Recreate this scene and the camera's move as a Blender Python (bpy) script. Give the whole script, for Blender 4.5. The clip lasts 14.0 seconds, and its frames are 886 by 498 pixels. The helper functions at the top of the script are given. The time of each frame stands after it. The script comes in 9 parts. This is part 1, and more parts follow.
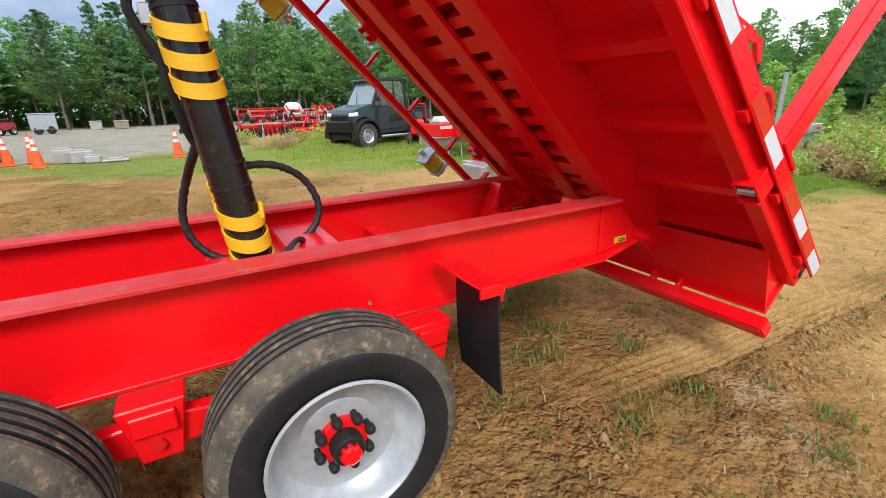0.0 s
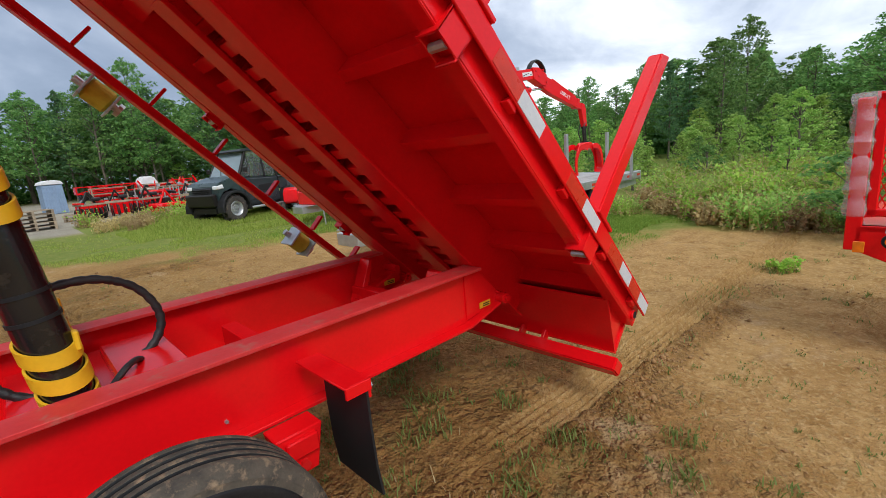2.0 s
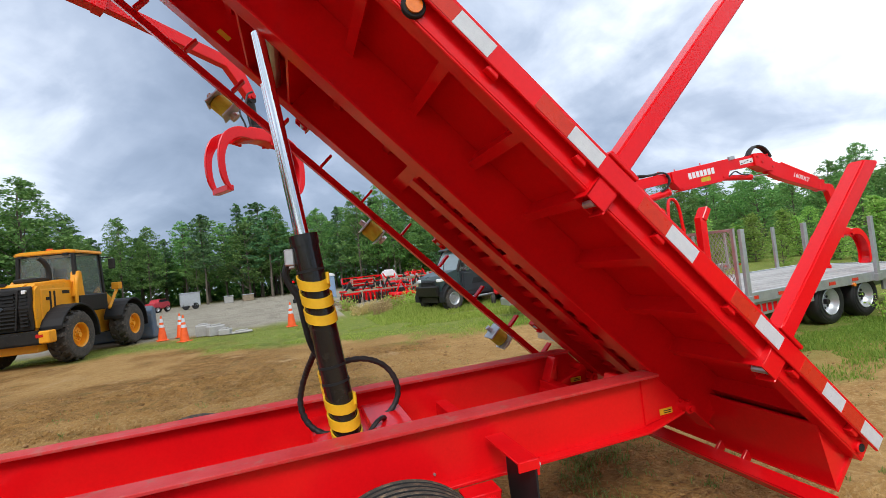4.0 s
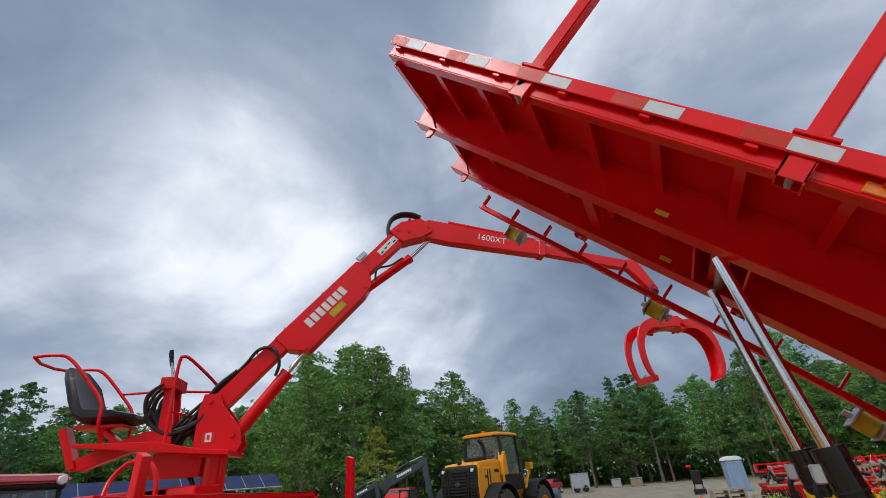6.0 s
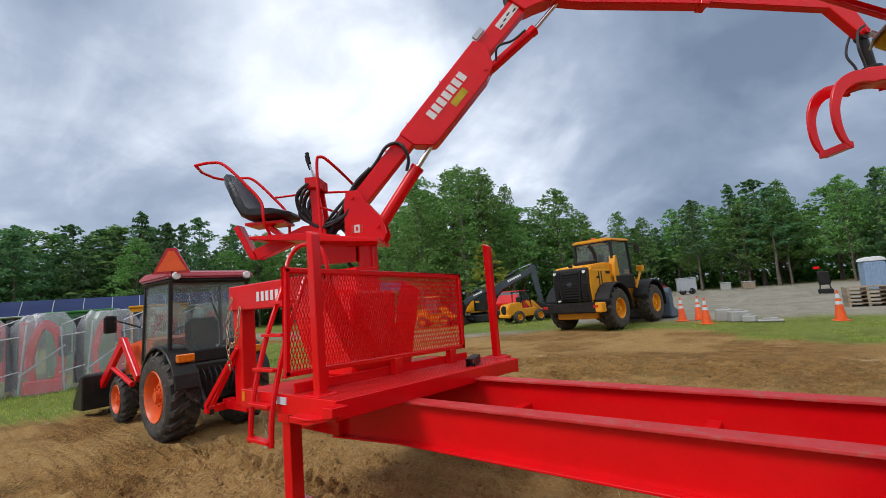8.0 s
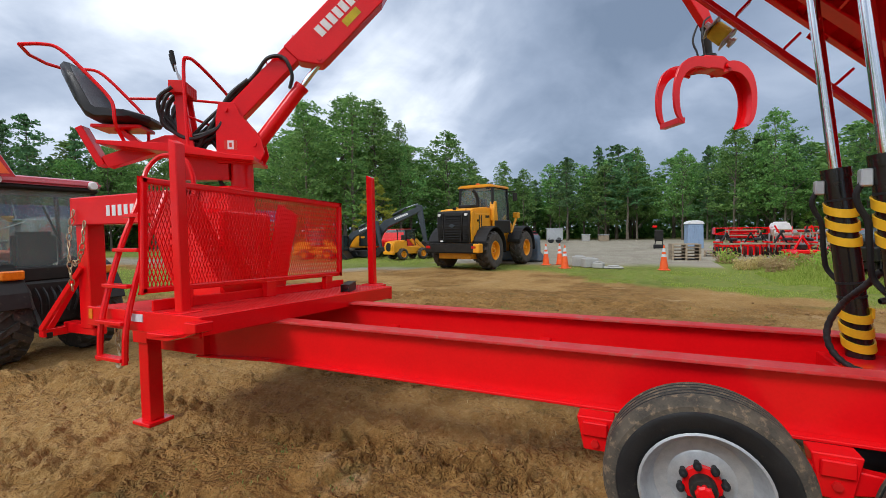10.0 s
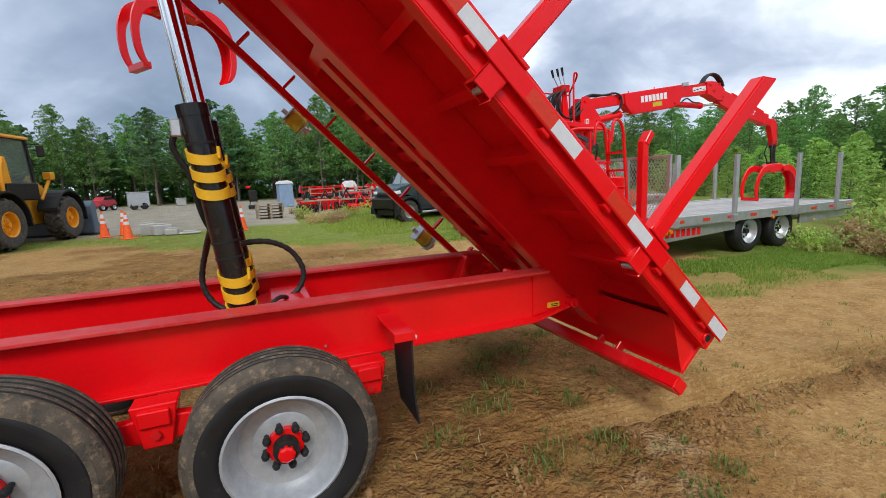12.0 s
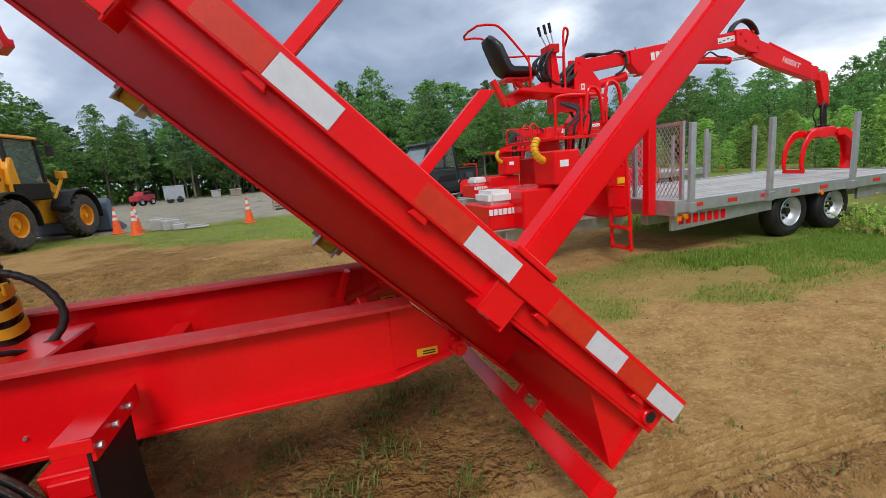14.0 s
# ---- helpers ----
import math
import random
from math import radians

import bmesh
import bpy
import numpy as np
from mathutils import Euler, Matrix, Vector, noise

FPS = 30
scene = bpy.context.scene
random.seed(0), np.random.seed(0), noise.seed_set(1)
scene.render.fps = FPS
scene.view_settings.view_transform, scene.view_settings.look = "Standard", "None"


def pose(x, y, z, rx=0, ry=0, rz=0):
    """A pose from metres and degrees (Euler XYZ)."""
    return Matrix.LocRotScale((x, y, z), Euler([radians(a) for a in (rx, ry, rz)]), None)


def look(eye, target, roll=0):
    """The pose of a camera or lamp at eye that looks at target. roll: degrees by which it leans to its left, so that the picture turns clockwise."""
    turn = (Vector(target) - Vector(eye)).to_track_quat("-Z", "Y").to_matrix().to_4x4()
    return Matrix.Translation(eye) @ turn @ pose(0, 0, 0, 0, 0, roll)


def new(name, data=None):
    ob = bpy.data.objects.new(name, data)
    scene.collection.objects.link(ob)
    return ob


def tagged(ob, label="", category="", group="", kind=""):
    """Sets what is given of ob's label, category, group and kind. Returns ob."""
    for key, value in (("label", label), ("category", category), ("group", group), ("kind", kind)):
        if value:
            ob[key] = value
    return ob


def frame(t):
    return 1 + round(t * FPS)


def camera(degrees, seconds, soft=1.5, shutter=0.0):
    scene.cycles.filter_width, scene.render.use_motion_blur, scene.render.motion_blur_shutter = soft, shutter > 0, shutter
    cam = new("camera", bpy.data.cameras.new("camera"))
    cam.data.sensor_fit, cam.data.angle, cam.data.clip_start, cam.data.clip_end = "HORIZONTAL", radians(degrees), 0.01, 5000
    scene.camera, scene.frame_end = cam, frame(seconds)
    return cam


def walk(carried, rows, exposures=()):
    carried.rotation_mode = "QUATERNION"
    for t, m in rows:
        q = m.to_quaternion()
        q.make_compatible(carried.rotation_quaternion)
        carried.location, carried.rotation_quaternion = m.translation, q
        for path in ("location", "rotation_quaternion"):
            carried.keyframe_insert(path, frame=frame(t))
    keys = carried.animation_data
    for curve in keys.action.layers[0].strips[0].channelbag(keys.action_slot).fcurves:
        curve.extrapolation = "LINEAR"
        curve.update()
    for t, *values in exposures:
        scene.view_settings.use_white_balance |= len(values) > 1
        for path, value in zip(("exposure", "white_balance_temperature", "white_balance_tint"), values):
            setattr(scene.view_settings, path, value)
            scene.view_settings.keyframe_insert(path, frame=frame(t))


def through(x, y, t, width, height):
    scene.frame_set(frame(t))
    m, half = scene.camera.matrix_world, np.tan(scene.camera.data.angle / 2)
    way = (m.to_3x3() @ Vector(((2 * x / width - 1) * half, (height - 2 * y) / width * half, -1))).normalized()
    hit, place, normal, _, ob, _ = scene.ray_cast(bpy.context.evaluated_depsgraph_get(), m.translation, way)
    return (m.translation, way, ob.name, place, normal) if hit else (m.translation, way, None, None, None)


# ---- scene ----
cam = camera(90.1, 14.0, soft=0.75)
PATH = [
    (0, (-0.266, -1.113, 1.391), (0.65, 0.551, 0.764), -1.9),
    (0.5, (-0.197, -1.113, 1.451), (1.068, 0.347, 0.935), -2.9),
    (1, (-0.201, -1.107, 1.477), (1.108, 0.315, 0.961), -4.0),
    (1.5, (-0.175, -1.131, 1.485), (1.151, 0.283, 0.992), -4.4),
    (2, (-0.158, -1.165, 1.507), (1.201, 0.243, 1.095), -4.8),
    (2.2, (-0.159, -1.185, 1.532), (1.216, 0.229, 1.201), -5.0),
    (4.3, (-0.348, -1.749, 1.689), (0.04, 0.204, 1.885), -5.6),
    (4.5, (-0.389, -1.789, 1.723), (-0.176, 0.172, 2.05), -5.1),
    (5, (-0.581, -1.92, 1.766), (-0.684, -0.018, 2.376), -5.2),
    (5.5, (-0.722, -2.06, 1.833), (-0.939, -0.27, 2.699), -6.7),
    (6, (-0.854, -2.167, 1.852), (-1.57, -0.547, 2.781), -4.7),
    (6.5, (-0.943, -2.132, 1.776), (-1.925, -0.542, 2.488), -2.6),
    (7, (-1.042, -2.028, 1.75), (-2.199, -0.448, 2.157), -2.6),
    (7.5, (-1.321, -1.951, 1.658), (-2.544, -0.409, 2.013), -4.0),
    (7.7, (-1.353, -1.978, 1.639), (-2.589, -0.433, 1.935), -4.1),
    (9.8, (-1.434, -2.041, 1.573), (-2.413, -0.298, 1.507), -1.1),
    (10, (-1.235, -2.071, 1.551), (-2.064, -0.253, 1.467), -0.9),
    (10.5, (-0.911, -2.067, 1.552), (-1.291, -0.109, 1.4), -1.9),
    (11, (-0.641, -1.993, 1.503), (-0.453, -0.015, 1.275), -1.8),
    (11.5, (-0.386, -1.841, 1.489), (0.296, 0.019, 1.217), -2.5),
    (12, (-0.01, -1.838, 1.471), (0.741, -0.01, 1.166), -2.4),
    (12.5, (0.277, -1.773, 1.46), (1.03, 0.049, 1.123), -3.1),
    (13, (0.565, -1.573, 1.456), (1.336, 0.239, 1.11), -1.0),
    (13.5, (0.918, -1.432, 1.427), (1.617, 0.408, 1.07), -3.4),
    (14, (1.226, -1.313, 1.438), (1.803, 0.566, 1.066), -4.8),
]
walk(cam, [(t, look(eye, target, roll)) for t, eye, target, roll in PATH], [(0, 0.78, 6200, 10), (0.5, 0.26, 6200, 10), (1.0, 0.14, 6200, 10), (1.5, 0.16, 6200, 10), (2.2, 0.12, 6200, 10), (4.5, 0.3, 6200, 10), (5.2, -0.01, 6200, 10), (6, -0.31, 6200, 10), (6.6, -0.16, 6200, 10), (7.6, -0.1, 6200, 10), (10, 0.09, 6200, 10), (11, 0.14, 6200, 10), (11.5, 0.14, 6200, 10), (13.5, 0.12, 6200, 10), (14, 0.04, 6200, 10)])

import itertools

# ---------------------------------------------------------------- world and light
world = bpy.data.worlds.new("overcast_sky")
scene.world = world
world.use_nodes = True
wn, wl = world.node_tree.nodes, world.node_tree.links
wn.clear()
w_out = wn.new("ShaderNodeOutputWorld")
w_bg = wn.new("ShaderNodeBackground")
w_bg.inputs["Strength"].default_value = 0.1
w_sky = wn.new("ShaderNodeTexSky")
w_sky.sky_type = "NISHITA"
w_sky.sun_disc = False
w_sky.sun_elevation, w_sky.sun_rotation = radians(48), radians(150)
w_geo = wn.new("ShaderNodeTexCoord")
w_sep = wn.new("ShaderNodeSeparateXYZ")
wl.new(w_geo.outputs["Generated"], w_sep.inputs[0])


def w_math(op, a, b=0.0, clamp=False):
    n = wn.new("ShaderNodeMath")
    n.operation, n.use_clamp = op, clamp
    for k, v in enumerate((a, b)):
        if isinstance(v, (int, float)):
            n.inputs[k].default_value = v
        else:
            wl.new(v, n.inputs[k])
    return n.outputs[0]


# cloud sheet: the direction is projected on a flat layer overhead
w_h = w_math("ADD", w_math("MAXIMUM", w_sep.outputs["Z"], 0.0), 0.42)
w_vec = wn.new("ShaderNodeCombineXYZ")
wl.new(w_math("DIVIDE", w_sep.outputs["X"], w_h), w_vec.inputs[0])
wl.new(w_math("DIVIDE", w_sep.outputs["Y"], w_h), w_vec.inputs[1])
w_vec.inputs[2].default_value = 3.1


def w_noise(scale, detail, rough, dist=0.0):
    n = wn.new("ShaderNodeTexNoise")
    n.inputs["Scale"].default_value, n.inputs["Detail"].default_value = scale, detail
    n.inputs["Roughness"].default_value, n.inputs["Distortion"].default_value = rough, dist
    wl.new(w_vec.outputs[0], n.inputs["Vector"])
    return n.outputs["Fac"]


w_mix = w_math("ADD", w_math("MULTIPLY", w_noise(1.15, 7, 0.5, 0.7), 0.78), w_math("MULTIPLY", w_noise(4.0, 6, 0.55, 0.4), 0.22))
# thin bright breaks and thick grey banks of the cloud sheet: azimuth from +y, height, width in degrees, thickness
for c_az, c_el, c_wide, c_amp in ((82, 13, 26, 0.11), (-46, 35, 17, 0.11), (-82, 24, 24, -0.03), (-14, 25, 16, -0.06), (24, 18, 30, -0.13), (-60, 12, 12, 0.08), (-30, 9, 12, -0.02), (-100, 45, 30, -0.04), (0, 40, 26, -0.04), (44, 42, 30, 0.15)):
    w_dot = wn.new("ShaderNodeVectorMath")
    w_dot.operation = "DOT_PRODUCT"
    wl.new(w_geo.outputs["Generated"], w_dot.inputs[0])
    w_dot.inputs[1].default_value = (math.sin(radians(c_az)) * math.cos(radians(c_el)), math.cos(radians(c_az)) * math.cos(radians(c_el)), math.sin(radians(c_el)))
    w_lobe = wn.new("ShaderNodeMapRange")
    w_lobe.interpolation_type = "SMOOTHSTEP"
    w_lobe.inputs["From Min"].default_value, w_lobe.inputs["To Max"].default_value = math.cos(radians(c_wide * 1.5)), c_amp
    wl.new(w_dot.outputs["Value"], w_lobe.inputs["Value"])
    w_mix = w_math("ADD", w_mix, w_lobe.outputs[0])
w_ramp = wn.new("ShaderNodeValToRGB")
w_ramp.color_ramp.elements[0].position, w_ramp.color_ramp.elements[0].color = 0.26, (2.1, 2.7, 3.7, 1)
w_ramp.color_ramp.elements[1].position, w_ramp.color_ramp.elements[1].color = 0.64, (12.5, 12.8, 13.2, 1)
for pos, col in ((0.40, (3.5, 4.2, 5.4, 1)), (0.48, (5.0, 5.7, 6.9, 1)), (0.55, (7.8, 8.4, 9.4, 1))):
    e = w_ramp.color_ramp.elements.new(pos)
    e.color = col
wl.new(w_mix, w_ramp.inputs["Fac"])
w_blend = wn.new("ShaderNodeMixRGB")
w_blend.inputs["Fac"].default_value = 0.93
wl.new(w_sky.outputs[0], w_blend.inputs["Color1"])
wl.new(w_ramp.outputs["Color"], w_blend.inputs["Color2"])
wl.new(w_blend.outputs[0], w_bg.inputs["Color"])
wl.new(w_bg.outputs[0], w_out.inputs["Surface"])

sun = new("sun", bpy.data.lights.new("sun", "SUN"))
sun.data.energy, sun.data.angle, sun.data.color = 1.9, radians(20), (1.0, 0.96, 0.9)
sun.matrix_world = look((-8, -20, 22), (0, 0, 0))


# ---------------------------------------------------------------- materials
def nodes_of(name):
    m = bpy.data.materials.new(name)
    m.use_nodes = True
    return m, m.node_tree.nodes, m.node_tree.links, m.node_tree.nodes["Principled BSDF"]


def surface(name, a, b=None, rough=0.5, metal=0.0, scale=3.0, fine=40.0, bump=0.1, spots=None, spot_amount=0.5, coat=0.0, vary=0.0, rough_var=0.1, spec=0.4):
    """Two colours mixed by broad noise, a finer grain in colour, gloss and relief, and optional spots of dirt."""
    m, nt, lk, bs = nodes_of(name)
    b = b or tuple(c * 0.8 for c in a)
    geo = nt.new("ShaderNodeNewGeometry")
    vec = geo.outputs["Position"]

    def noise_of(s, d=4, r=0.55):
        n = nt.new("ShaderNodeTexNoise")
        n.inputs["Scale"].default_value, n.inputs["Detail"].default_value, n.inputs["Roughness"].default_value = s, d, r
        lk.new(vec, n.inputs["Vector"])
        return n.outputs["Fac"]

    def ramp(fac, lo, hi):
        r = nt.new("ShaderNodeMapRange")
        r.inputs["From Min"].default_value, r.inputs["From Max"].default_value = lo, hi
        lk.new(fac, r.inputs["Value"])
        return r.outputs[0]

    def mix(fac, c1, c2):
        n = nt.new("ShaderNodeMixRGB")
        if isinstance(fac, float):
            n.inputs["Fac"].default_value = fac
        else:
            lk.new(fac, n.inputs["Fac"])
        for k, c in (("Color1", c1), ("Color2", c2)):
            if isinstance(c, tuple):
                n.inputs[k].default_value = (*c, 1)
            else:
                lk.new(c, n.inputs[k])
        return n.outputs[0]

    broad, grain = noise_of(scale), noise_of(fine, 3)
    col = mix(ramp(broad, 0.35, 0.65), a, b)
    col = mix(ramp(grain, 0.3, 0.75), col, mix(0.22, col, tuple(min(1, c * 1.35) for c in a)))
    if spots:
        dirt = noise_of(scale * 2.7, 6, 0.65)
        col = mix(ramp(dirt, 0.62 - 0.2 * spot_amount, 0.8 - 0.2 * spot_amount), col, spots)
    if vary:
        info = nt.new("ShaderNodeObjectInfo")
        hsv = nt.new("ShaderNodeHueSaturation")
        r = nt.new("ShaderNodeMapRange")
        r.inputs["To Min"].default_value, r.inputs["To Max"].default_value = 1 - vary, 1 + vary
        lk.new(info.outputs["Random"], r.inputs["Value"])
        lk.new(r.outputs[0], hsv.inputs["Value"])
        lk.new(col, hsv.inputs["Color"])
        col = hsv.outputs[0]
    lk.new(col, bs.inputs["Base Color"])
    r = nt.new("ShaderNodeMapRange")
    r.inputs["To Min"].default_value, r.inputs["To Max"].default_value = max(0.03, rough - rough_var), min(1, rough + rough_var)
    lk.new(broad, r.inputs["Value"])
    lk.new(r.outputs[0], bs.inputs["Roughness"])
    bs.inputs["Metallic"].default_value = metal
    bs.inputs["Specular IOR Level"].default_value = spec
    bs.inputs["Coat Weight"].default_value = coat
    bs.inputs["Coat Roughness"].default_value = 0.15
    if bump:
        bp = nt.new("ShaderNodeBump")
        bp.inputs["Strength"].default_value, bp.inputs["Distance"].default_value = bump, 0.01
        lk.new(grain, bp.inputs["Height"])
        lk.new(bp.outputs[0], bs.inputs["Normal"])
    return m


RED = surface("red_gloss_paint", (0.80, 0.005, 0.008), (0.71, 0.0045, 0.0075), rough=0.2, scale=2.2, fine=60, bump=0.03, spec=0.36)
RED_DUSTY = surface("dusty_red_paint", (0.66, 0.010, 0.010), (0.55, 0.009, 0.009), rough=0.5, scale=3, fine=55, bump=0.05, spec=0.25)
RUBBER = surface("tyre_rubber", (0.011, 0.011, 0.012), (0.02, 0.02, 0.02), rough=0.5, scale=6, fine=90, bump=0.2, spots=(0.08, 0.065, 0.045), spot_amount=0.02, spec=0.35)
# rail tops: dust and the sky's pale sheen, both put into this red
RED_TOP = surface("dusty_sky_sheen_red_paint", (0.62, 0.045, 0.045), (0.55, 0.02, 0.02), rough=0.5, scale=5, fine=45, bump=0.08, spots=(0.45, 0.15, 0.11), spot_amount=0.4, spec=0.3)
TREAD = surface("dusty_tread", (0.105, 0.086, 0.062), (0.045, 0.039, 0.032), rough=0.85, scale=11, fine=110, bump=0.4, spots=(0.27, 0.19, 0.115), spot_amount=0.5)
FARM_RUBBER = surface("muddy_farm_rubber", (0.07, 0.062, 0.053), (0.04, 0.037, 0.034), rough=0.85, scale=6, fine=60, bump=0.3, spots=(0.2, 0.15, 0.1), spot_amount=0.35)
GALV = surface("galvanised_steel", (0.55, 0.57, 0.58), (0.45, 0.47, 0.49), rough=0.42, metal=0.75, scale=9, fine=90, bump=0.05)
RIM = surface("galvanised_rim", (0.50, 0.52, 0.53), (0.41, 0.43, 0.45), rough=0.4, metal=0.5, scale=26, fine=160, bump=0.06)
RAM_BLACK = surface("glossy_black_paint", (0.009, 0.009, 0.010), (0.014, 0.013, 0.013), rough=0.16, scale=7, fine=80, bump=0.04, spots=(0.05, 0.04, 0.03), spot_amount=0.08, spec=0.5)
CHROME = surface("chrome_rod", (0.82, 0.83, 0.85), (0.75, 0.76, 0.78), rough=0.12, metal=1.0, scale=5, fine=120, bump=0.01, rough_var=0.04)
BLACK = surface("black_paint", (0.014, 0.013, 0.012), (0.024, 0.021, 0.018), rough=0.42, scale=5, fine=70, bump=0.06, spots=(0.07, 0.055, 0.04), spot_amount=0.15, spec=0.25)
PLASTIC = surface("black_plastic", (0.018, 0.018, 0.019), (0.022, 0.022, 0.022), rough=0.55, scale=8, fine=120, bump=0.12, spec=0.18)
YELLOW = surface("yellow_tape", (0.80, 0.46, 0.015), (0.7, 0.38, 0.012), rough=0.45, scale=9, fine=60, bump=0.06)
LOADER = surface("yellow_machine_paint", (0.82, 0.345, 0.012), (0.72, 0.29, 0.01), rough=0.4, scale=2, fine=40, bump=0.04, spots=(0.3, 0.2, 0.1), spot_amount=0.1)
WHITE = surface("white_paint", (0.78, 0.78, 0.77), (0.68, 0.68, 0.67), rough=0.5, scale=4, fine=50, bump=0.05)
ORANGE = surface("orange_plastic", (0.85, 0.12, 0.02), (0.75, 0.09, 0.015), rough=0.5, scale=6, fine=50, bump=0.05)
BARK = surface("bark", (0.16, 0.13, 0.10), (0.09, 0.075, 0.06), rough=0.9, scale=4, fine=30, bump=0.5)


# ---------------------------------------------------------------- mesh helpers
def box(bm, lo, hi, m=None):
    lo, hi = Vector(lo), Vector(hi)
    c, s = (lo + hi) / 2, hi - lo
    mm = Matrix.Translation(c) @ Matrix.Diagonal((*s, 1))
    bmesh.ops.create_cube(bm, size=1, matrix=(m @ mm) if m else mm)
    return bm


def axis_frame(a, b, up=(0, 0, 1)):
    a, b = Vector(a), Vector(b)
    x = (b - a).normalized()
    up = Vector(up)
    if abs(x.dot(up.normalized())) > 0.98:
        up = Vector((0, 1, 0)) if abs(x.y) < 0.9 else Vector((1, 0, 0))
    y = up.cross(x).normalized()
    z = x.cross(y)
    return Matrix((x, y, z)).transposed().to_4x4(), (b - a).length


def beam(bm, a, b, w, h, up=(0, 0, 1)):
    """A bar from a to b, w wide and h high, centred on its line."""
    r, n = axis_frame(a, b, up)
    mm = Matrix.Translation((Vector(a) + Vector(b)) / 2) @ r @ Matrix.Diagonal((n, w, h, 1))
    bmesh.ops.create_cube(bm, size=1, matrix=mm)
    return bm


def rod(bm, a, b, r, n=14, r2=None):
    f, d = axis_frame(a, b)
    mm = Matrix.Translation((Vector(a) + Vector(b)) / 2) @ f @ Matrix.Rotation(radians(90), 4, "Y")
    bmesh.ops.create_cone(bm, cap_ends=True, segments=n, radius1=r, radius2=r if r2 is None else r2, depth=d, matrix=mm)
    return bm


def tube(bm, pts, r, n=8, close=False):
    """A round bar bent along points."""
    pts = [Vector(p) for p in pts]
    rings = []
    last = None
    for i, p in enumerate(pts):
        d = (pts[min(i + 1, len(pts) - 1)] - pts[max(i - 1, 0)]).normalized()
        if last is None:
            last = d.orthogonal().normalized()
        last = (last - d * last.dot(d)).normalized()
        s = d.cross(last)
        rings.append([bm.verts.new(p + (last * math.cos(k * math.tau / n) + s * math.sin(k * math.tau / n)) * r) for k in range(n)])
    for a, b in zip(rings, rings[1:]):
        for k in range(n):
            bm.faces.new((a[k], a[(k + 1) % n], b[(k + 1) % n], b[k]))
    bm.faces.new(rings[0][::-1])
    bm.faces.new(rings[-1])
    return bm


def curve_pts(ctrl, steps=6):
    """A smooth line through control points."""
    c = [Vector(p) for p in ctrl]
    c = [2 * c[0] - c[1]] + c + [2 * c[-1] - c[-2]]
    out = []
    for i in range(1, len(c) - 2):
        for k in range(steps):
            t = k / steps
            p0, p1, p2, p3 = c[i - 1 : i + 3]
            out.append(0.5 * (2 * p1 + (p2 - p0) * t + (2 * p0 - 5 * p1 + 4 * p2 - p3) * t * t + (3 * p1 - p0 - 3 * p2 + p3) * t**3))
    return out + [c[-2]]


def prism(bm, pts, y0, y1, m=None):
    """A polygon of (x, z) drawn out from y0 to y1."""
    m = m or Matrix()
    a = [bm.verts.new(m @ Vector((x, y0, z))) for x, z in pts]
    b = [bm.verts.new(m @ Vector((x, y1, z))) for x, z in pts]
    bm.faces.new(a)
    bm.faces.new(b[::-1])
    for k in range(len(pts)):
        j = (k + 1) % len(pts)
        bm.faces.new((a[k], b[k], b[j], a[j]))
    return bm


def lathe(bm, prof, n=32, m=None, cap=True):
    """A profile of (radius, y) turned round the y axis."""
    m = m or Matrix()
    rings = [[bm.verts.new(m @ Vector((r * math.cos(k * math.tau / n), y, r * math.sin(k * math.tau / n)))) for k in range(n)] for r, y in prof]
    for a, b in zip(rings, rings[1:]):
        for k in range(n):
            bm.faces.new((a[k], a[(k + 1) % n], b[(k + 1) % n], b[k]))
    if cap and prof[0][0] > 1e-4:
        bm.faces.new(rings[0][::-1])
    if cap and prof[-1][0] > 1e-4:
        bm.faces.new(rings[-1])
    return bm


def part(name, bm, material, parent=None, label="", bevel=0.0, smooth=False, segs=1):
    """Links a bmesh as one mesh object under a thing or a part."""
    bmesh.ops.remove_doubles(bm, verts=bm.verts, dist=1e-5)
    bmesh.ops.recalc_face_normals(bm, faces=bm.faces)
    if bevel:
        edges = [e for e in bm.edges if len(e.link_faces) == 2 and e.calc_face_angle(0) > 0.6]
        bmesh.ops.bevel(bm, geom=edges, offset=bevel, segments=segs, affect="EDGES", clamp_overlap=True)
    me = bpy.data.meshes.new(name)
    bm.to_mesh(me)
    bm.free()
    me.materials.append(material)
    if smooth:
        me.polygons.foreach_set("use_smooth", [True] * len(me.polygons))
        me.set_sharp_from_angle(angle=radians(38))
    ob = new(name, me)
    ob.parent = parent
    if label:
        ob["label"] = label
    return ob


def thing(name, label, category, at=(0, 0, 0), rz=0, group="", kind=""):
    ob = new(name)
    ob.empty_display_size = 0.1
    ob.matrix_basis = pose(*at, 0, 0, rz)
    return tagged(ob, label, category, group, kind)


def B():
    return bmesh.new()
TAPE_SILVER = surface("silver_reflective_tape", (0.62, 0.64, 0.66), (0.55, 0.57, 0.6), rough=0.3, scale=30, fine=300, bump=0.15)
TAPE_RED = surface("red_reflective_tape", (0.62, 0.035, 0.012), (0.52, 0.028, 0.01), rough=0.3, scale=30, fine=300, bump=0.15)
LAMP_AMBER = surface("amber_lens", (0.85, 0.22, 0.01), (0.7, 0.16, 0.01), rough=0.15, scale=30, fine=200, bump=0.1, coat=0.6)
LAMP_RED = surface("red_lens", (0.5, 0.01, 0.01), (0.4, 0.01, 0.01), rough=0.15, scale=30, fine=200, bump=0.1, coat=0.6)
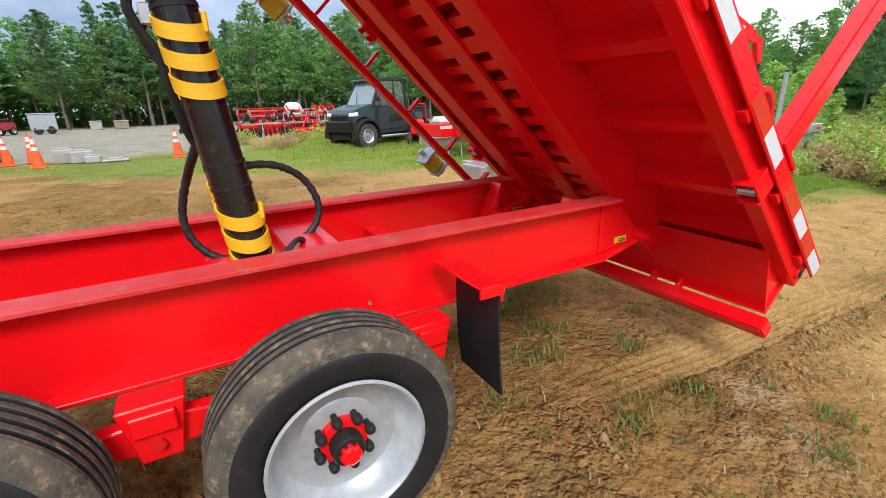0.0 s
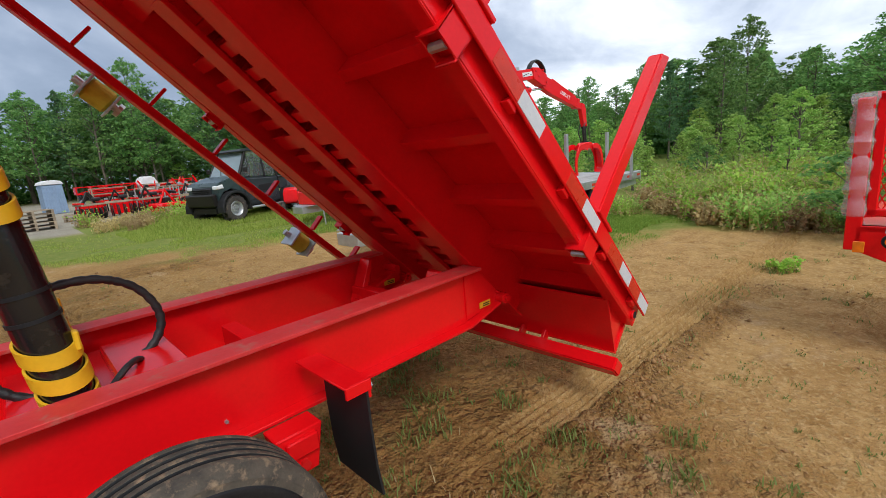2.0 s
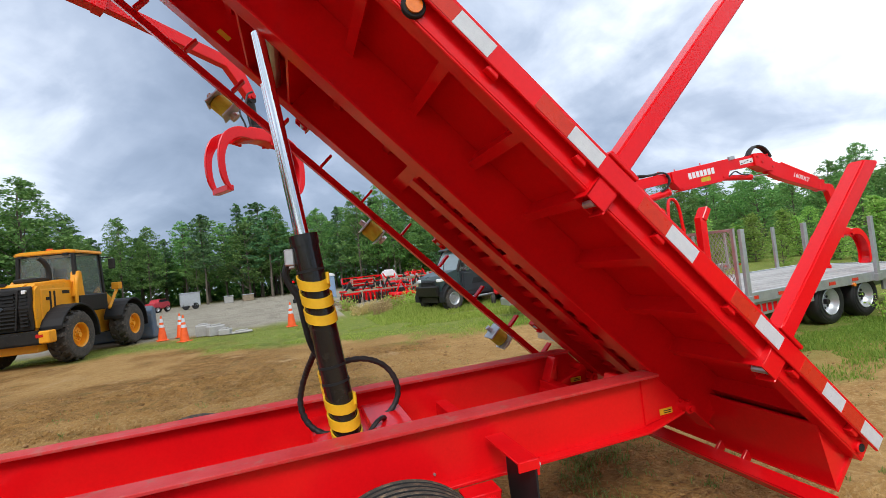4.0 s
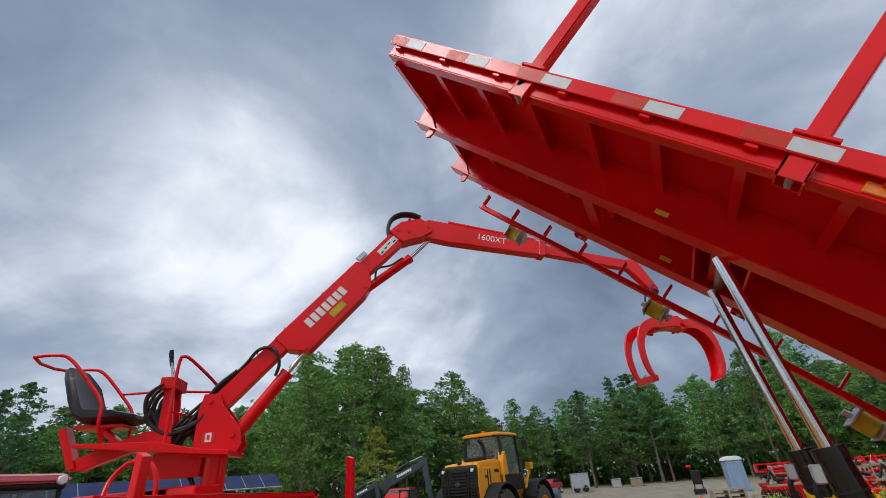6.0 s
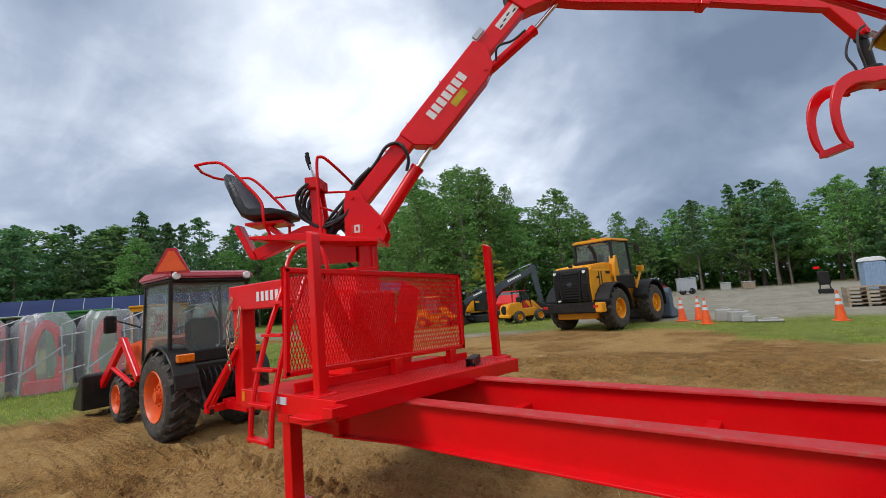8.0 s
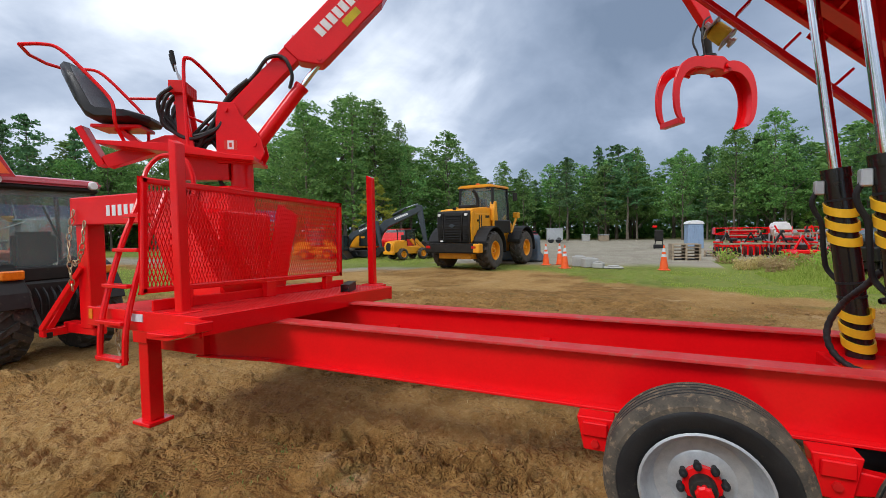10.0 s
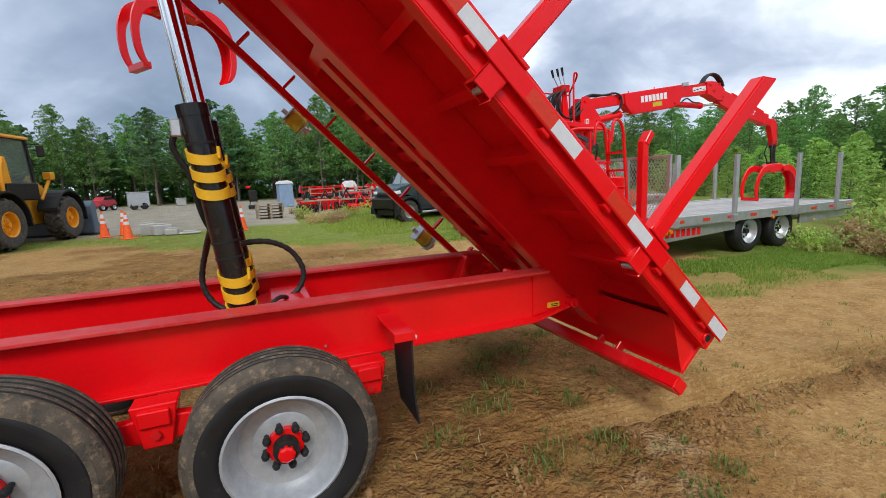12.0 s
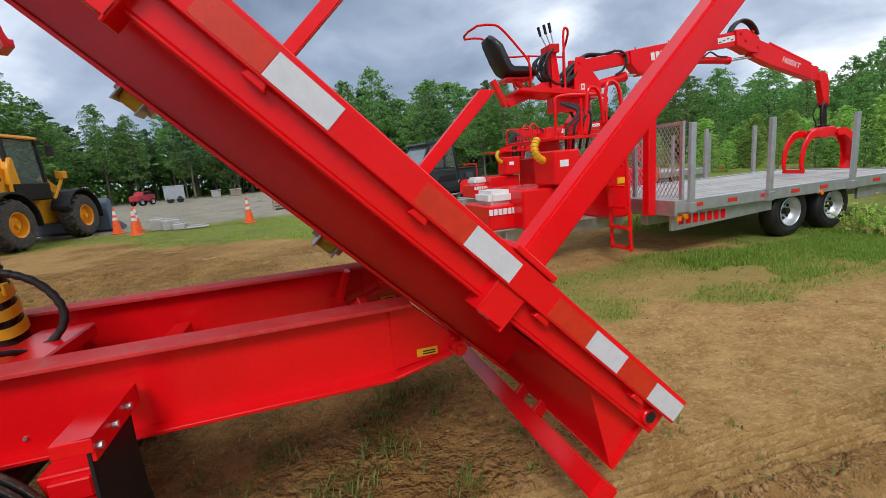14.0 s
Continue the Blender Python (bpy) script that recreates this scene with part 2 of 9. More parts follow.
STRAP = surface("yellow_webbing", (0.62, 0.48, 0.03), (0.45, 0.34, 0.02), rough=0.8, scale=12, fine=160, bump=0.4)
HOSE = surface("black_hose_guard", (0.016, 0.016, 0.017), (0.03, 0.03, 0.03), rough=0.5, scale=20, fine=120, bump=0.3)
PRINT_WHITE = surface("white_print", (0.8, 0.8, 0.8), (0.72, 0.72, 0.72), rough=0.4, scale=20, fine=100, bump=0.02)
CHAIN = surface("zinc_chain", (0.55, 0.47, 0.3), (0.42, 0.36, 0.25), rough=0.4, metal=0.8, scale=30, fine=100, bump=0.05)
GLASS_DARK = surface("dark_glass", (0.02, 0.03, 0.035), (0.03, 0.045, 0.05), rough=0.05, scale=2, fine=30, bump=0.0, coat=0.5, rough_var=0.02)
VINYL = surface("black_vinyl", (0.016, 0.016, 0.018), (0.024, 0.024, 0.026), rough=0.38, scale=12, fine=150, bump=0.15)
ORANGE_PAINT = surface("orange_tractor_paint", (0.8, 0.13, 0.02), (0.7, 0.1, 0.018), rough=0.4, scale=4, fine=60, bump=0.04, spots=(0.25, 0.16, 0.09), spot_amount=0.2)
PINK_RED = surface("sun_faded_red", (0.52, 0.06, 0.08), (0.42, 0.045, 0.06), rough=0.35, scale=3, fine=60, bump=0.03, coat=0.3)
SLATE = surface("worn_slate_blue", (0.09, 0.13, 0.18), (0.14, 0.16, 0.18), rough=0.6, scale=3, fine=40, bump=0.15, spots=(0.25, 0.18, 0.11), spot_amount=0.3)
SLATE_DARK = surface("dark_grey_paint", (0.035, 0.045, 0.055), (0.05, 0.06, 0.07), rough=0.45, scale=3, fine=50, bump=0.05)
GREY_GREEN = surface("grey_green_paint", (0.04, 0.065, 0.065), (0.03, 0.05, 0.05), rough=0.3, scale=2, fine=50, bump=0.02, coat=0.3)
GREY_DARK = surface("charcoal_paint", (0.025, 0.03, 0.036), (0.035, 0.042, 0.048), rough=0.35, scale=2, fine=50, bump=0.02, coat=0.2)
CONCRETE = surface("pale_concrete", (0.40, 0.395, 0.37), (0.32, 0.31, 0.29), rough=0.9, scale=3, fine=45, bump=0.35)
PALE_BLUE = surface("pale_blue_plastic", (0.28, 0.38, 0.52), (0.24, 0.33, 0.46), rough=0.5, scale=3, fine=40, bump=0.05)
WOOD = surface("weathered_wood", (0.36, 0.28, 0.19), (0.26, 0.21, 0.15), rough=0.85, scale=4, fine=50, bump=0.3, vary=0.25)
DECK_GREY = surface("grey_deck_plank", (0.42, 0.41, 0.39), (0.33, 0.32, 0.3), rough=0.75, scale=4, fine=60, bump=0.3, vary=0.12)
PANEL = surface("solar_cell", (0.02, 0.03, 0.09), (0.03, 0.045, 0.12), rough=0.4, scale=1, fine=12, bump=0.0, spec=0.2)
GREEN_PAINT = surface("green_paint", (0.05, 0.22, 0.05), (0.04, 0.17, 0.04), rough=0.45, scale=2, fine=40, bump=0.05)


def glazing(name, tint, clear, rough=0.03):
    """Thin glass: part mirror-like gloss, part see-through."""
    m, nt, lk, bs = nodes_of(name)
    tr = nt.new("ShaderNodeBsdfTransparent")
    tr.inputs["Color"].default_value = (*tint, 1)
    bs.inputs["Base Color"].default_value = (*[c * 0.3 for c in tint], 1)
    bs.inputs["Roughness"].default_value = rough
    mx = nt.new("ShaderNodeMixShader")
    noise_ = nt.new("ShaderNodeTexNoise")
    noise_.inputs["Scale"].default_value = 5.0
    r = nt.new("ShaderNodeMapRange")
    r.inputs["To Min"].default_value, r.inputs["To Max"].default_value = clear - 0.06, clear + 0.06
    lk.new(noise_.outputs["Fac"], r.inputs["Value"])
    lk.new(r.outputs[0], mx.inputs["Fac"])
    lk.new(bs.outputs[0], mx.inputs[1])
    lk.new(tr.outputs[0], mx.inputs[2])
    lk.new(mx.outputs[0], nt["Material Output"].inputs["Surface"])
    return m


GLASS_CLEAR = glazing("cab_glass", (0.92, 0.97, 0.95), 0.78)
GLASS_PALE = glazing("pale_windscreen", (0.6, 0.68, 0.7), 0.35, 0.12)
# pale base colour painted in for the sky's reflection on the windscreen
GLASS_PALE.node_tree.nodes["Principled BSDF"].inputs["Base Color"].default_value = (0.34, 0.42, 0.45, 1)
WRAP = glazing("clear_plastic_wrap", (0.95, 0.96, 0.98), 0.72, 0.18)
bs_ = WRAP.node_tree.nodes["Principled BSDF"]
bs_.inputs["Base Color"].default_value = (0.74, 0.76, 0.80, 1)


# ---------------------------------------------------------------- lettering and small shapes
def lettering(name, words, size, m, material, parent, depth=0.002, spacing=1.0):
    """Words as a thin mesh, lying in the local xy plane of m, from the left end of their base line."""
    cu = bpy.data.curves.new(name, "FONT")
    cu.body, cu.size, cu.extrude, cu.space_character = words, size, depth, spacing
    tmp = bpy.data.objects.new(name, cu)
    me = bpy.data.meshes.new_from_object(tmp)
    bpy.data.objects.remove(tmp)
    me.transform(m)
    me.materials.clear()
    me.materials.append(material)
    ob = new(name, me)
    ob.parent = parent
    return ob


def bars(count, w, h, gap, m, material, parent, name="mark_bar", depth=0.003):
    """A row of plain upright bars, one mesh each."""
    for k in range(count):
        part(name, box(B(), (k * (w + gap), 0, 0), (k * (w + gap) + w, h, depth), m), material, parent)


def wheel(parent, x, y, z, out=-1, r=0.40, width=0.25, rim_r=0.25, nuts=8, rim_mat=None, hub_mat=None, tread="ribs", nut_mat=None, name="wheel"):
    """A wheel in the xz plane: its outer face looks along y * out."""
    m = Matrix.Translation((x, y, z)) @ Matrix.Diagonal((1, -out, 1, 1))
    w = new(name)
    w.empty_display_size, w.parent = 0.1, parent
    ty = part("tyre", tyre_mesh(m, r, width, rim_r, tread), RUBBER, w, "black rubber tyre with dried mud", smooth=True)
    if tread == "lugs":
        tagged(part("tread", lug_mesh(m, r, width), RUBBER, w), kind="stuff")
    if tread == "ribs":
        # dried mud on the ribs and shoulder; grooves shaded dark by colour to show
        ty.data.materials.append(TREAD)
        for f in ty.data.polygons:
            c = m.inverted() @ f.center
            h_ = math.hypot(c.x, c.z)
            f.material_index = int(h_ > r - 0.055 and not (h_ < r - 0.005 and 0.034 < c.y < width - 0.034))
    prof = [(rim_r, 0.012), (rim_r + 0.006, 0.0), (rim_r - 0.004, -0.004), (rim_r - 0.016, 0.012), (rim_r - 0.022, 0.05), (rim_r - 0.05, 0.085), (rim_r - 0.06, 0.1), (0.135, 0.108), (0.125, 0.102), (0.03, 0.10)]
    if rim_r < 0.2:
        prof = [(a * 1.0, b * 0.7) for a, b in prof if a > 0.04 and a != 0.135 and a != 0.125] + [(rim_r * 0.4, 0.06), (0.02, 0.06)]
    part("rim", lathe(B(), prof, 48, m, cap=False), rim_mat or RIM, w, smooth=True)
    hb = lathe(B(), [(0.062, 0.10), (0.062, 0.075), (0.054, 0.068), (0.054, 0.02), (0.048, 0.012), (0.034, 0.01), (0.034, 0.0), (0.0, 0.0)], 20, m)
    if nuts:
        part("hub", hb, hub_mat or BLACK, w, smooth=True)
        part("hub_cap", lathe(B(), [(0.036, 0.012), (0.036, -0.006), (0.026, -0.012), (0.0, -0.012)], 8, m), RED, w)
        part("hub_ring", lathe(B(), [(0.078, 0.10), (0.078, 0.07), (0.05, 0.066)], 16, m, cap=False), RED, w)
        for k in range(nuts):
            a = math.tau * (k + 0.3) / nuts
            c = m @ Matrix.Translation((0.087 * math.cos(a), 0, 0.087 * math.sin(a)))
            part("lug_nut", lathe(B(), [(0.011, 0.10), (0.011, 0.075), (0.016, 0.073), (0.018, 0.06), (0.015, 0.045), (0.008, 0.038), (0.0, 0.037)], 10, c), nut_mat or PLASTIC, w, smooth=True)
    return w


def tyre_profile(r, width, rim_r, tread):
    p = [(rim_r - 0.01, 0.03), (rim_r + 0.008, 0.012), (rim_r + 0.03, 0.004), (rim_r + (r - rim_r) * 0.5, -0.012), (r - 0.062, -0.008), (r - 0.058, -0.002), (r - 0.045, 0.0), (r - 0.038, 0.0), (r - 0.034, 0.006), (r - 0.02, 0.014), (r - 0.006, 0.03)]
    if tread == "ribs":
        g = (width - 0.06) / 5
        for k in range(5):
            y = 0.03 + g * k
            p += [(r - 0.003, y + 0.009), (r - 0.001, y + 0.0105), (r, y + g * 0.5), (r - 0.001, y + g - 0.0105), (r - 0.003, y + g - 0.009)]
            if k < 4:
                p += [(r - 0.018, y + g - 0.0085), (r - 0.018, y + g + 0.0085)]
    else:
        p += [(r, width * 0.5)]
    p += [(r - 0.006, width - 0.03), (r - 0.02, width - 0.014), (r - 0.045, width), (rim_r + 0.03, width - 0.004), (rim_r - 0.01, width - 0.03)]
    return p


def tyre_mesh(m, r, width, rim_r, tread):
    if tread != "lugs":
        return lathe(B(), tyre_profile(r, width, rim_r, tread), 72 if r > 0.35 else 44, m, cap=False)
    return lathe(B(), tyre_profile(r * 0.915, width, rim_r, "plain"), 48, m, cap=False)


def lug_mesh(m, r, width):
    """Slanted lugs of a farm or machine tyre."""
    lug = r * 0.085
    bm = B()
    n = 17
    for k in range(n):
        for side in (0, 1):
            a = math.tau * (k + 0.5 * side) / n
            y0, y1 = (0.0, width * 0.56) if side == 0 else (width, width * 0.44)
            pts = []
            for f, da, rr_ in ((0, 0.0, r - lug * 1.6), (0.25, 0.05, r - lug * 0.15), (1.0, 0.26, r)):
                y = y0 + (y1 - y0) * f
                for e in (-0.072, 0.072):
                    for q in (r - lug * 2.2, rr_):
                        aa = a + da + e
                        pts.append(bm.verts.new(m @ Vector((q * math.cos(aa), y, q * math.sin(aa)))))
            for i in (0, 4):
                a0, a1, b0, b1, c0, c1, d0, d1 = pts[i : i + 8]
                for f in ((a1, b1, d1, c1), (a0, a1, c1, c0), (b1, b0, d0, d1)):
                    bm.faces.new(f)
            bm.faces.new((pts[0], pts[2], pts[3], pts[1]))
            bm.faces.new((pts[8], pts[9], pts[11], pts[10]))
    return bm


# ---------------------------------------------------------------- the dump trailer
YC = 0.86
T = thing("dump_trailer", "red steel dump trailer with its flat bed raised on two rams", "trailer")
S2 = math.sqrt(0.5)
BED = Matrix(((-S2, 0, S2, 0), (0, 1, 0, 0), (S2, 0, S2, 0), (0, 0, 0, 1)))


def bed(u, y, w):
    return BED @ Vector((u, y, w))


def bedpart(name, boxes, material=None, parent=None, label="", bevel=0.003):
    bm = B()
    for lo, hi in boxes:
        box(bm, lo, hi, BED)
    return part(name, bm, material or RED, parent or T, label, bevel)


# frame rails: rolled beams with a tapered nose at the hinge
for side in (0, 1):
    y0 = 0.36 if side == 0 else 2 * YC - 0.36 - 0.13
    yc = y0 + 0.065
    bm = B()
    prism(bm, [(-4.6, 0.55), (-3.8, 0.60), (1.52, 0.60), (1.74, 0.655), (1.79, 0.69), (1.585, 0.895), (-4.6, 0.895)], yc - 0.006, yc + 0.006)
    box(bm, (-3.8, y0, 0.586), (1.50, y0 + 0.13, 0.602))
    beam(bm, (1.49, yc, 0.594), (1.745, yc, 0.655), 0.13, 0.014)
    beam(bm, (-3.8, yc, 0.594), (-4.6, yc, 0.545), 0.13, 0.014)
    # nose plate at the pin
    prism(bm, [(1.50, 0.615), (1.745, 0.65), (1.80, 0.69), (1.60, 0.882), (1.50, 0.882)], yc - 0.018, yc + 0.018)
    rail = part("frame_rail", bm, RED, T, bevel=0.003)
    part("top_flange", box(B(), (-4.6, y0, 0.886), (1.59, y0 + 0.13, 0.902)), RED_TOP, rail, "red flange paled by dust and a painted sky sheen", bevel=0.002)
    lab = B()
    box(lab, (1.60, y0 + 0.038, 0.655), (1.69, y0 + 0.042, 0.688))
    part("warning_label", lab, YELLOW, rail, "small yellow warning label")
    lab = B()
    for k in range(2):
        box(lab, (1.625, y0 + 0.036, 0.662 + 0.011 * k), (1.68, y0 + 0.039, 0.667 + 0.011 * k))
    part("label_print", lab, PLASTIC, rail)
    pin = rod(B(), (1.775, y0 - 0.01, 0.675), (1.775, y0 + 0.14, 0.675), 0.032, 16)
    rod(pin, (1.775, y0 - 0.03, 0.675), (1.775, y0 + 0.16, 0.675), 0.018, 10)
    for a in range(4):
        an = a * math.tau / 4 + 0.5
        rod(pin, (1.775 + 0.042 * math.cos(an), y0 + 0.02, 0.675 + 0.042 * math.sin(an)), (1.775 + 0.042 * math.cos(an), y0 + 0.05, 0.675 + 0.042 * math.sin(an)), 0.009, 6)
    part("hinge_pin", pin, RED, rail)
    for x in (0.24,):
        part("bolt_head", rod(B(), (x, yc - 0.016, 0.655), (x, yc - 0.005, 0.655), 0.007, 6), GALV, rail)
    # hinge brace plate inside
    bm = B()
    yi = y0 + 0.13 if side == 0 else y0
    sg = 1 if side == 0 else -1
    prism(bm, [(1.28, 0.62), (1.40, 0.90), (1.43, 0.90), (1.32, 0.60)], yi, yi + sg * 0.10)
    beam(bm, (1.30, yi + sg * 0.06, 0.66), (1.62, yi + sg * 0.06, 0.78), 0.07, 0.02)
    rod(bm, (1.60, yi, 0.80), (1.60, yi + sg * 0.12, 0.80), 0.025, 12)
    part("hinge_brace", bm, RED, T, bevel=0.002)
for x in (-3.2, -1.9, -0.12, 0.55, 1.35):
    part("cross_member", box(B(), (x - 0.04, 0.49, 0.62), (x + 0.04, 2 * YC - 0.49, 0.74)), RED, T, bevel=0.004)
# ram mounting block between the rails
bm = box(B(), (-0.30, 0.49, 0.66), (0.10, 2 * YC - 0.49, 0.80))
box(bm, (0.0, 0.60, 0.78), (0.22, 2 * YC - 0.60, 0.845))
part("ram_mount", bm, RED, T, bevel=0.008)

# running gear
for x in (-1.005, 0.0):
    part("axle", rod(B(), (x, 0.12, 0.44 if x < -0.5 else 0.365), (x, 2 * YC - 0.12, 0.44 if x < -0.5 else 0.365), 0.055, 16), BLACK, T)
    # the rear wheels stand a little lower than the front ones
    zw = 0.44 if x < -0.5 else 0.365
    wheel(T, x, 0.0, zw, -1, r=0.403)
    wheel(T, x, 2 * YC, zw, 1, r=0.403)
for y in (0.30, 2 * YC - 0.30):
    bm = B()
    for x0, x1 in ((-1.44, -0.52), (-0.49, 0.42)):
        for k in range(3):
            h = 0.02 * k
            tube(bm, curve_pts([(x0 + 0.05 * k, y, 0.47 - h * 0.2), ((x0 + x1) / 2, y, 0.43 - h), (x1 - 0.05 * k, y, 0.47 - h * 0.2)], 5), 0.011, 6)
    part("leaf_spring", bm, RED_DUSTY, T)
    for x, lo in ((-1.46, 0.42), (-0.5, 0.40), (0.42, 0.42)):
        bm = prism(B(), [(x - 0.09, 0.59), (x + 0.09, 0.59), (x + 0.055, lo), (x - 0.055, lo)], y - 0.055, y + 0.055)
        box(bm, (x - 0.06, y - 0.075, 0.50), (x + 0.06, y - 0.05, 0.57))
        h = part("spring_hanger", bm, RED, T, bevel=0.005)
        part("bolt_head", rod(B(), (x, y - 0.072, 0.46), (x, y - 0.05, 0.46), 0.02, 6), RED_DUSTY, h)
    bm = prism(B(), [(-0.78, 0.50), (-0.5, 0.53), (-0.22, 0.50), (-0.22, 0.45), (-0.5, 0.40), (-0.78, 0.45)], y - 0.03, y + 0.03)
    part("equaliser", bm, RED, T, bevel=0.006)

# fender brackets and rubber flaps behind the wheels
for sg, ye in ((-1, 0.37), (1, 2 * YC - 0.37)):
    yo = ye + sg * 0.34
    bm = box(B(), (0.50, min(ye, yo), 0.782), (0.60, max(ye, yo), 0.792))
    box(bm, (0.588, min(ye, yo), 0.72), (0.60, max(ye, yo), 0.792))
    box(bm, (0.50, yo - 0.006, 0.75), (0.60, yo + 0.006, 0.792))
    br = part("flap_bracket", bm, RED, T, bevel=0.002)
    for k in range(3):
        part("bolt_head", rod(B(), (0.598, ye + sg * (0.1 + 0.11 * k), 0.756), (0.613, ye + sg * (0.1 + 0.11 * k), 0.756), 0.011, 6), GALV, br)
    fl = B()
    ya, yb = sorted((ye + sg * 0.05, yo))
    pts = [(0.578, 0.76), (0.577, 0.60), (0.582, 0.45), (0.595, 0.33)]
    for (x0, z0), (x1, z1) in zip(pts, pts[1:]):
        vs = [fl.verts.new(v) for v in ((x0, ya, z0), (x0, yb, z0), (x1, yb, z1), (x1, ya, z1), (x0 + 0.009, ya, z0), (x0 + 0.009, yb, z0), (x1 + 0.009, yb, z1), (x1 + 0.009, ya, z1))]
        for f in ((0, 1, 2, 3), (7, 6, 5, 4), (0, 3, 7, 4), (1, 5, 6, 2)):
            fl.faces.new([vs[i] for i in f])
    part("mud_flap", fl, PLASTIC, T, "hanging black rubber mud flap", smooth=True)

# the raised bed
bedpart("bed_floor", [((-1.30, -0.158, 2.068), (4.85, 2 * YC + 0.158, 2.082))], RED, T)
for y0 in (0.43, 2 * YC - 0.43 - 0.13):
    b = bedpart("bed_beam", [((-1.10, y0 + 0.058, 1.776), (4.80, y0 + 0.072, 2.067))], bevel=0.002)
    bedpart("lower_flange", [((-1.10, y0, 1.762), (4.84, y0 + 0.13, 1.776))], RED, b, bevel=0.002)
    bm = prism(B(), [(4.82, 1.765), (4.66, 1.765), (4.66, 1.70), (4.63, 1.68), (4.60, 1.70), (4.60, 1.78), (4.84, 1.97), (4.86, 1.97)], y0 + 0.03, y0 + 0.05, BED)
    part("stop_hook", bm, RED, b, bevel=0.002)
    bm = box(B(), (2.60, y0 - 0.003, 1.81), (2.68, y0 + 0.0, 1.84), BED)
    part("warning_label", bm, YELLOW, b)
for k in range(15):
    u = -1.0 + 0.4185 * k
    if u > 4.6:
        break
    bedpart("bed_cross_member", [((u - 0.004, -0.156, 1.975), (u + 0.004, 2 * YC + 0.156, 2.068)), ((u - 0.05, -0.156, 1.972), (u + 0.004, 2 * YC + 0.156, 1.98))], bevel=0.0015)
bedpart("end_channel", [((4.80, -0.10, 1.90), (4.812, 2 * YC + 0.10, 2.07)), ((4.75, -0.10, 1.90), (4.812, 2 * YC + 0.10, 1.908))], bevel=0.002)
# gusset ladder between the bed beams at the lower end
for k in range(17):
    u = -0.98 + 0.124 * k
    for ya, yb in ((0.565, 0.80), (0.92, 2 * YC - 0.565)):
        bm = box(B(), (u - 0.004, ya, 1.842), (u + 0.004, yb, 2.066), BED)
        box(bm, (u - 0.052, ya, 1.834), (u + 0.004, yb, 1.843), BED)
        part("gusset", bm, RED, T)
bedpart("centre_bar", [((-1.05, 0.80, 1.805), (1.25, 0.92, 1.83))], bevel=0.003)
for u in (-0.38, 0.49, 1.28, 2.30, 3.2):
    bedpart("bed_strut", [((u - 0.045, 0.56, 1.82), (u + 0.045, 2 * YC - 0.56, 1.832)), ((u - 0.006, 0.56, 1.83), (u + 0.006, 2 * YC - 0.56, 1.90))], bevel=0.002)
# ram head box
bm = B()
for u in (2.12, 2.42):
    box(bm, (u - 0.008, 0.49, 1.77), (u + 0.008, 2 * YC - 0.49, 2.05), BED)
part("ram_head", bm, RED, T, bevel=0.002)
bm = rod(B(), bed(2.27, 0.505, 1.83), bed(2.27, 2 * YC - 0.505, 1.83), 0.035, 14)
part("ram_pin", bm, GALV, T)

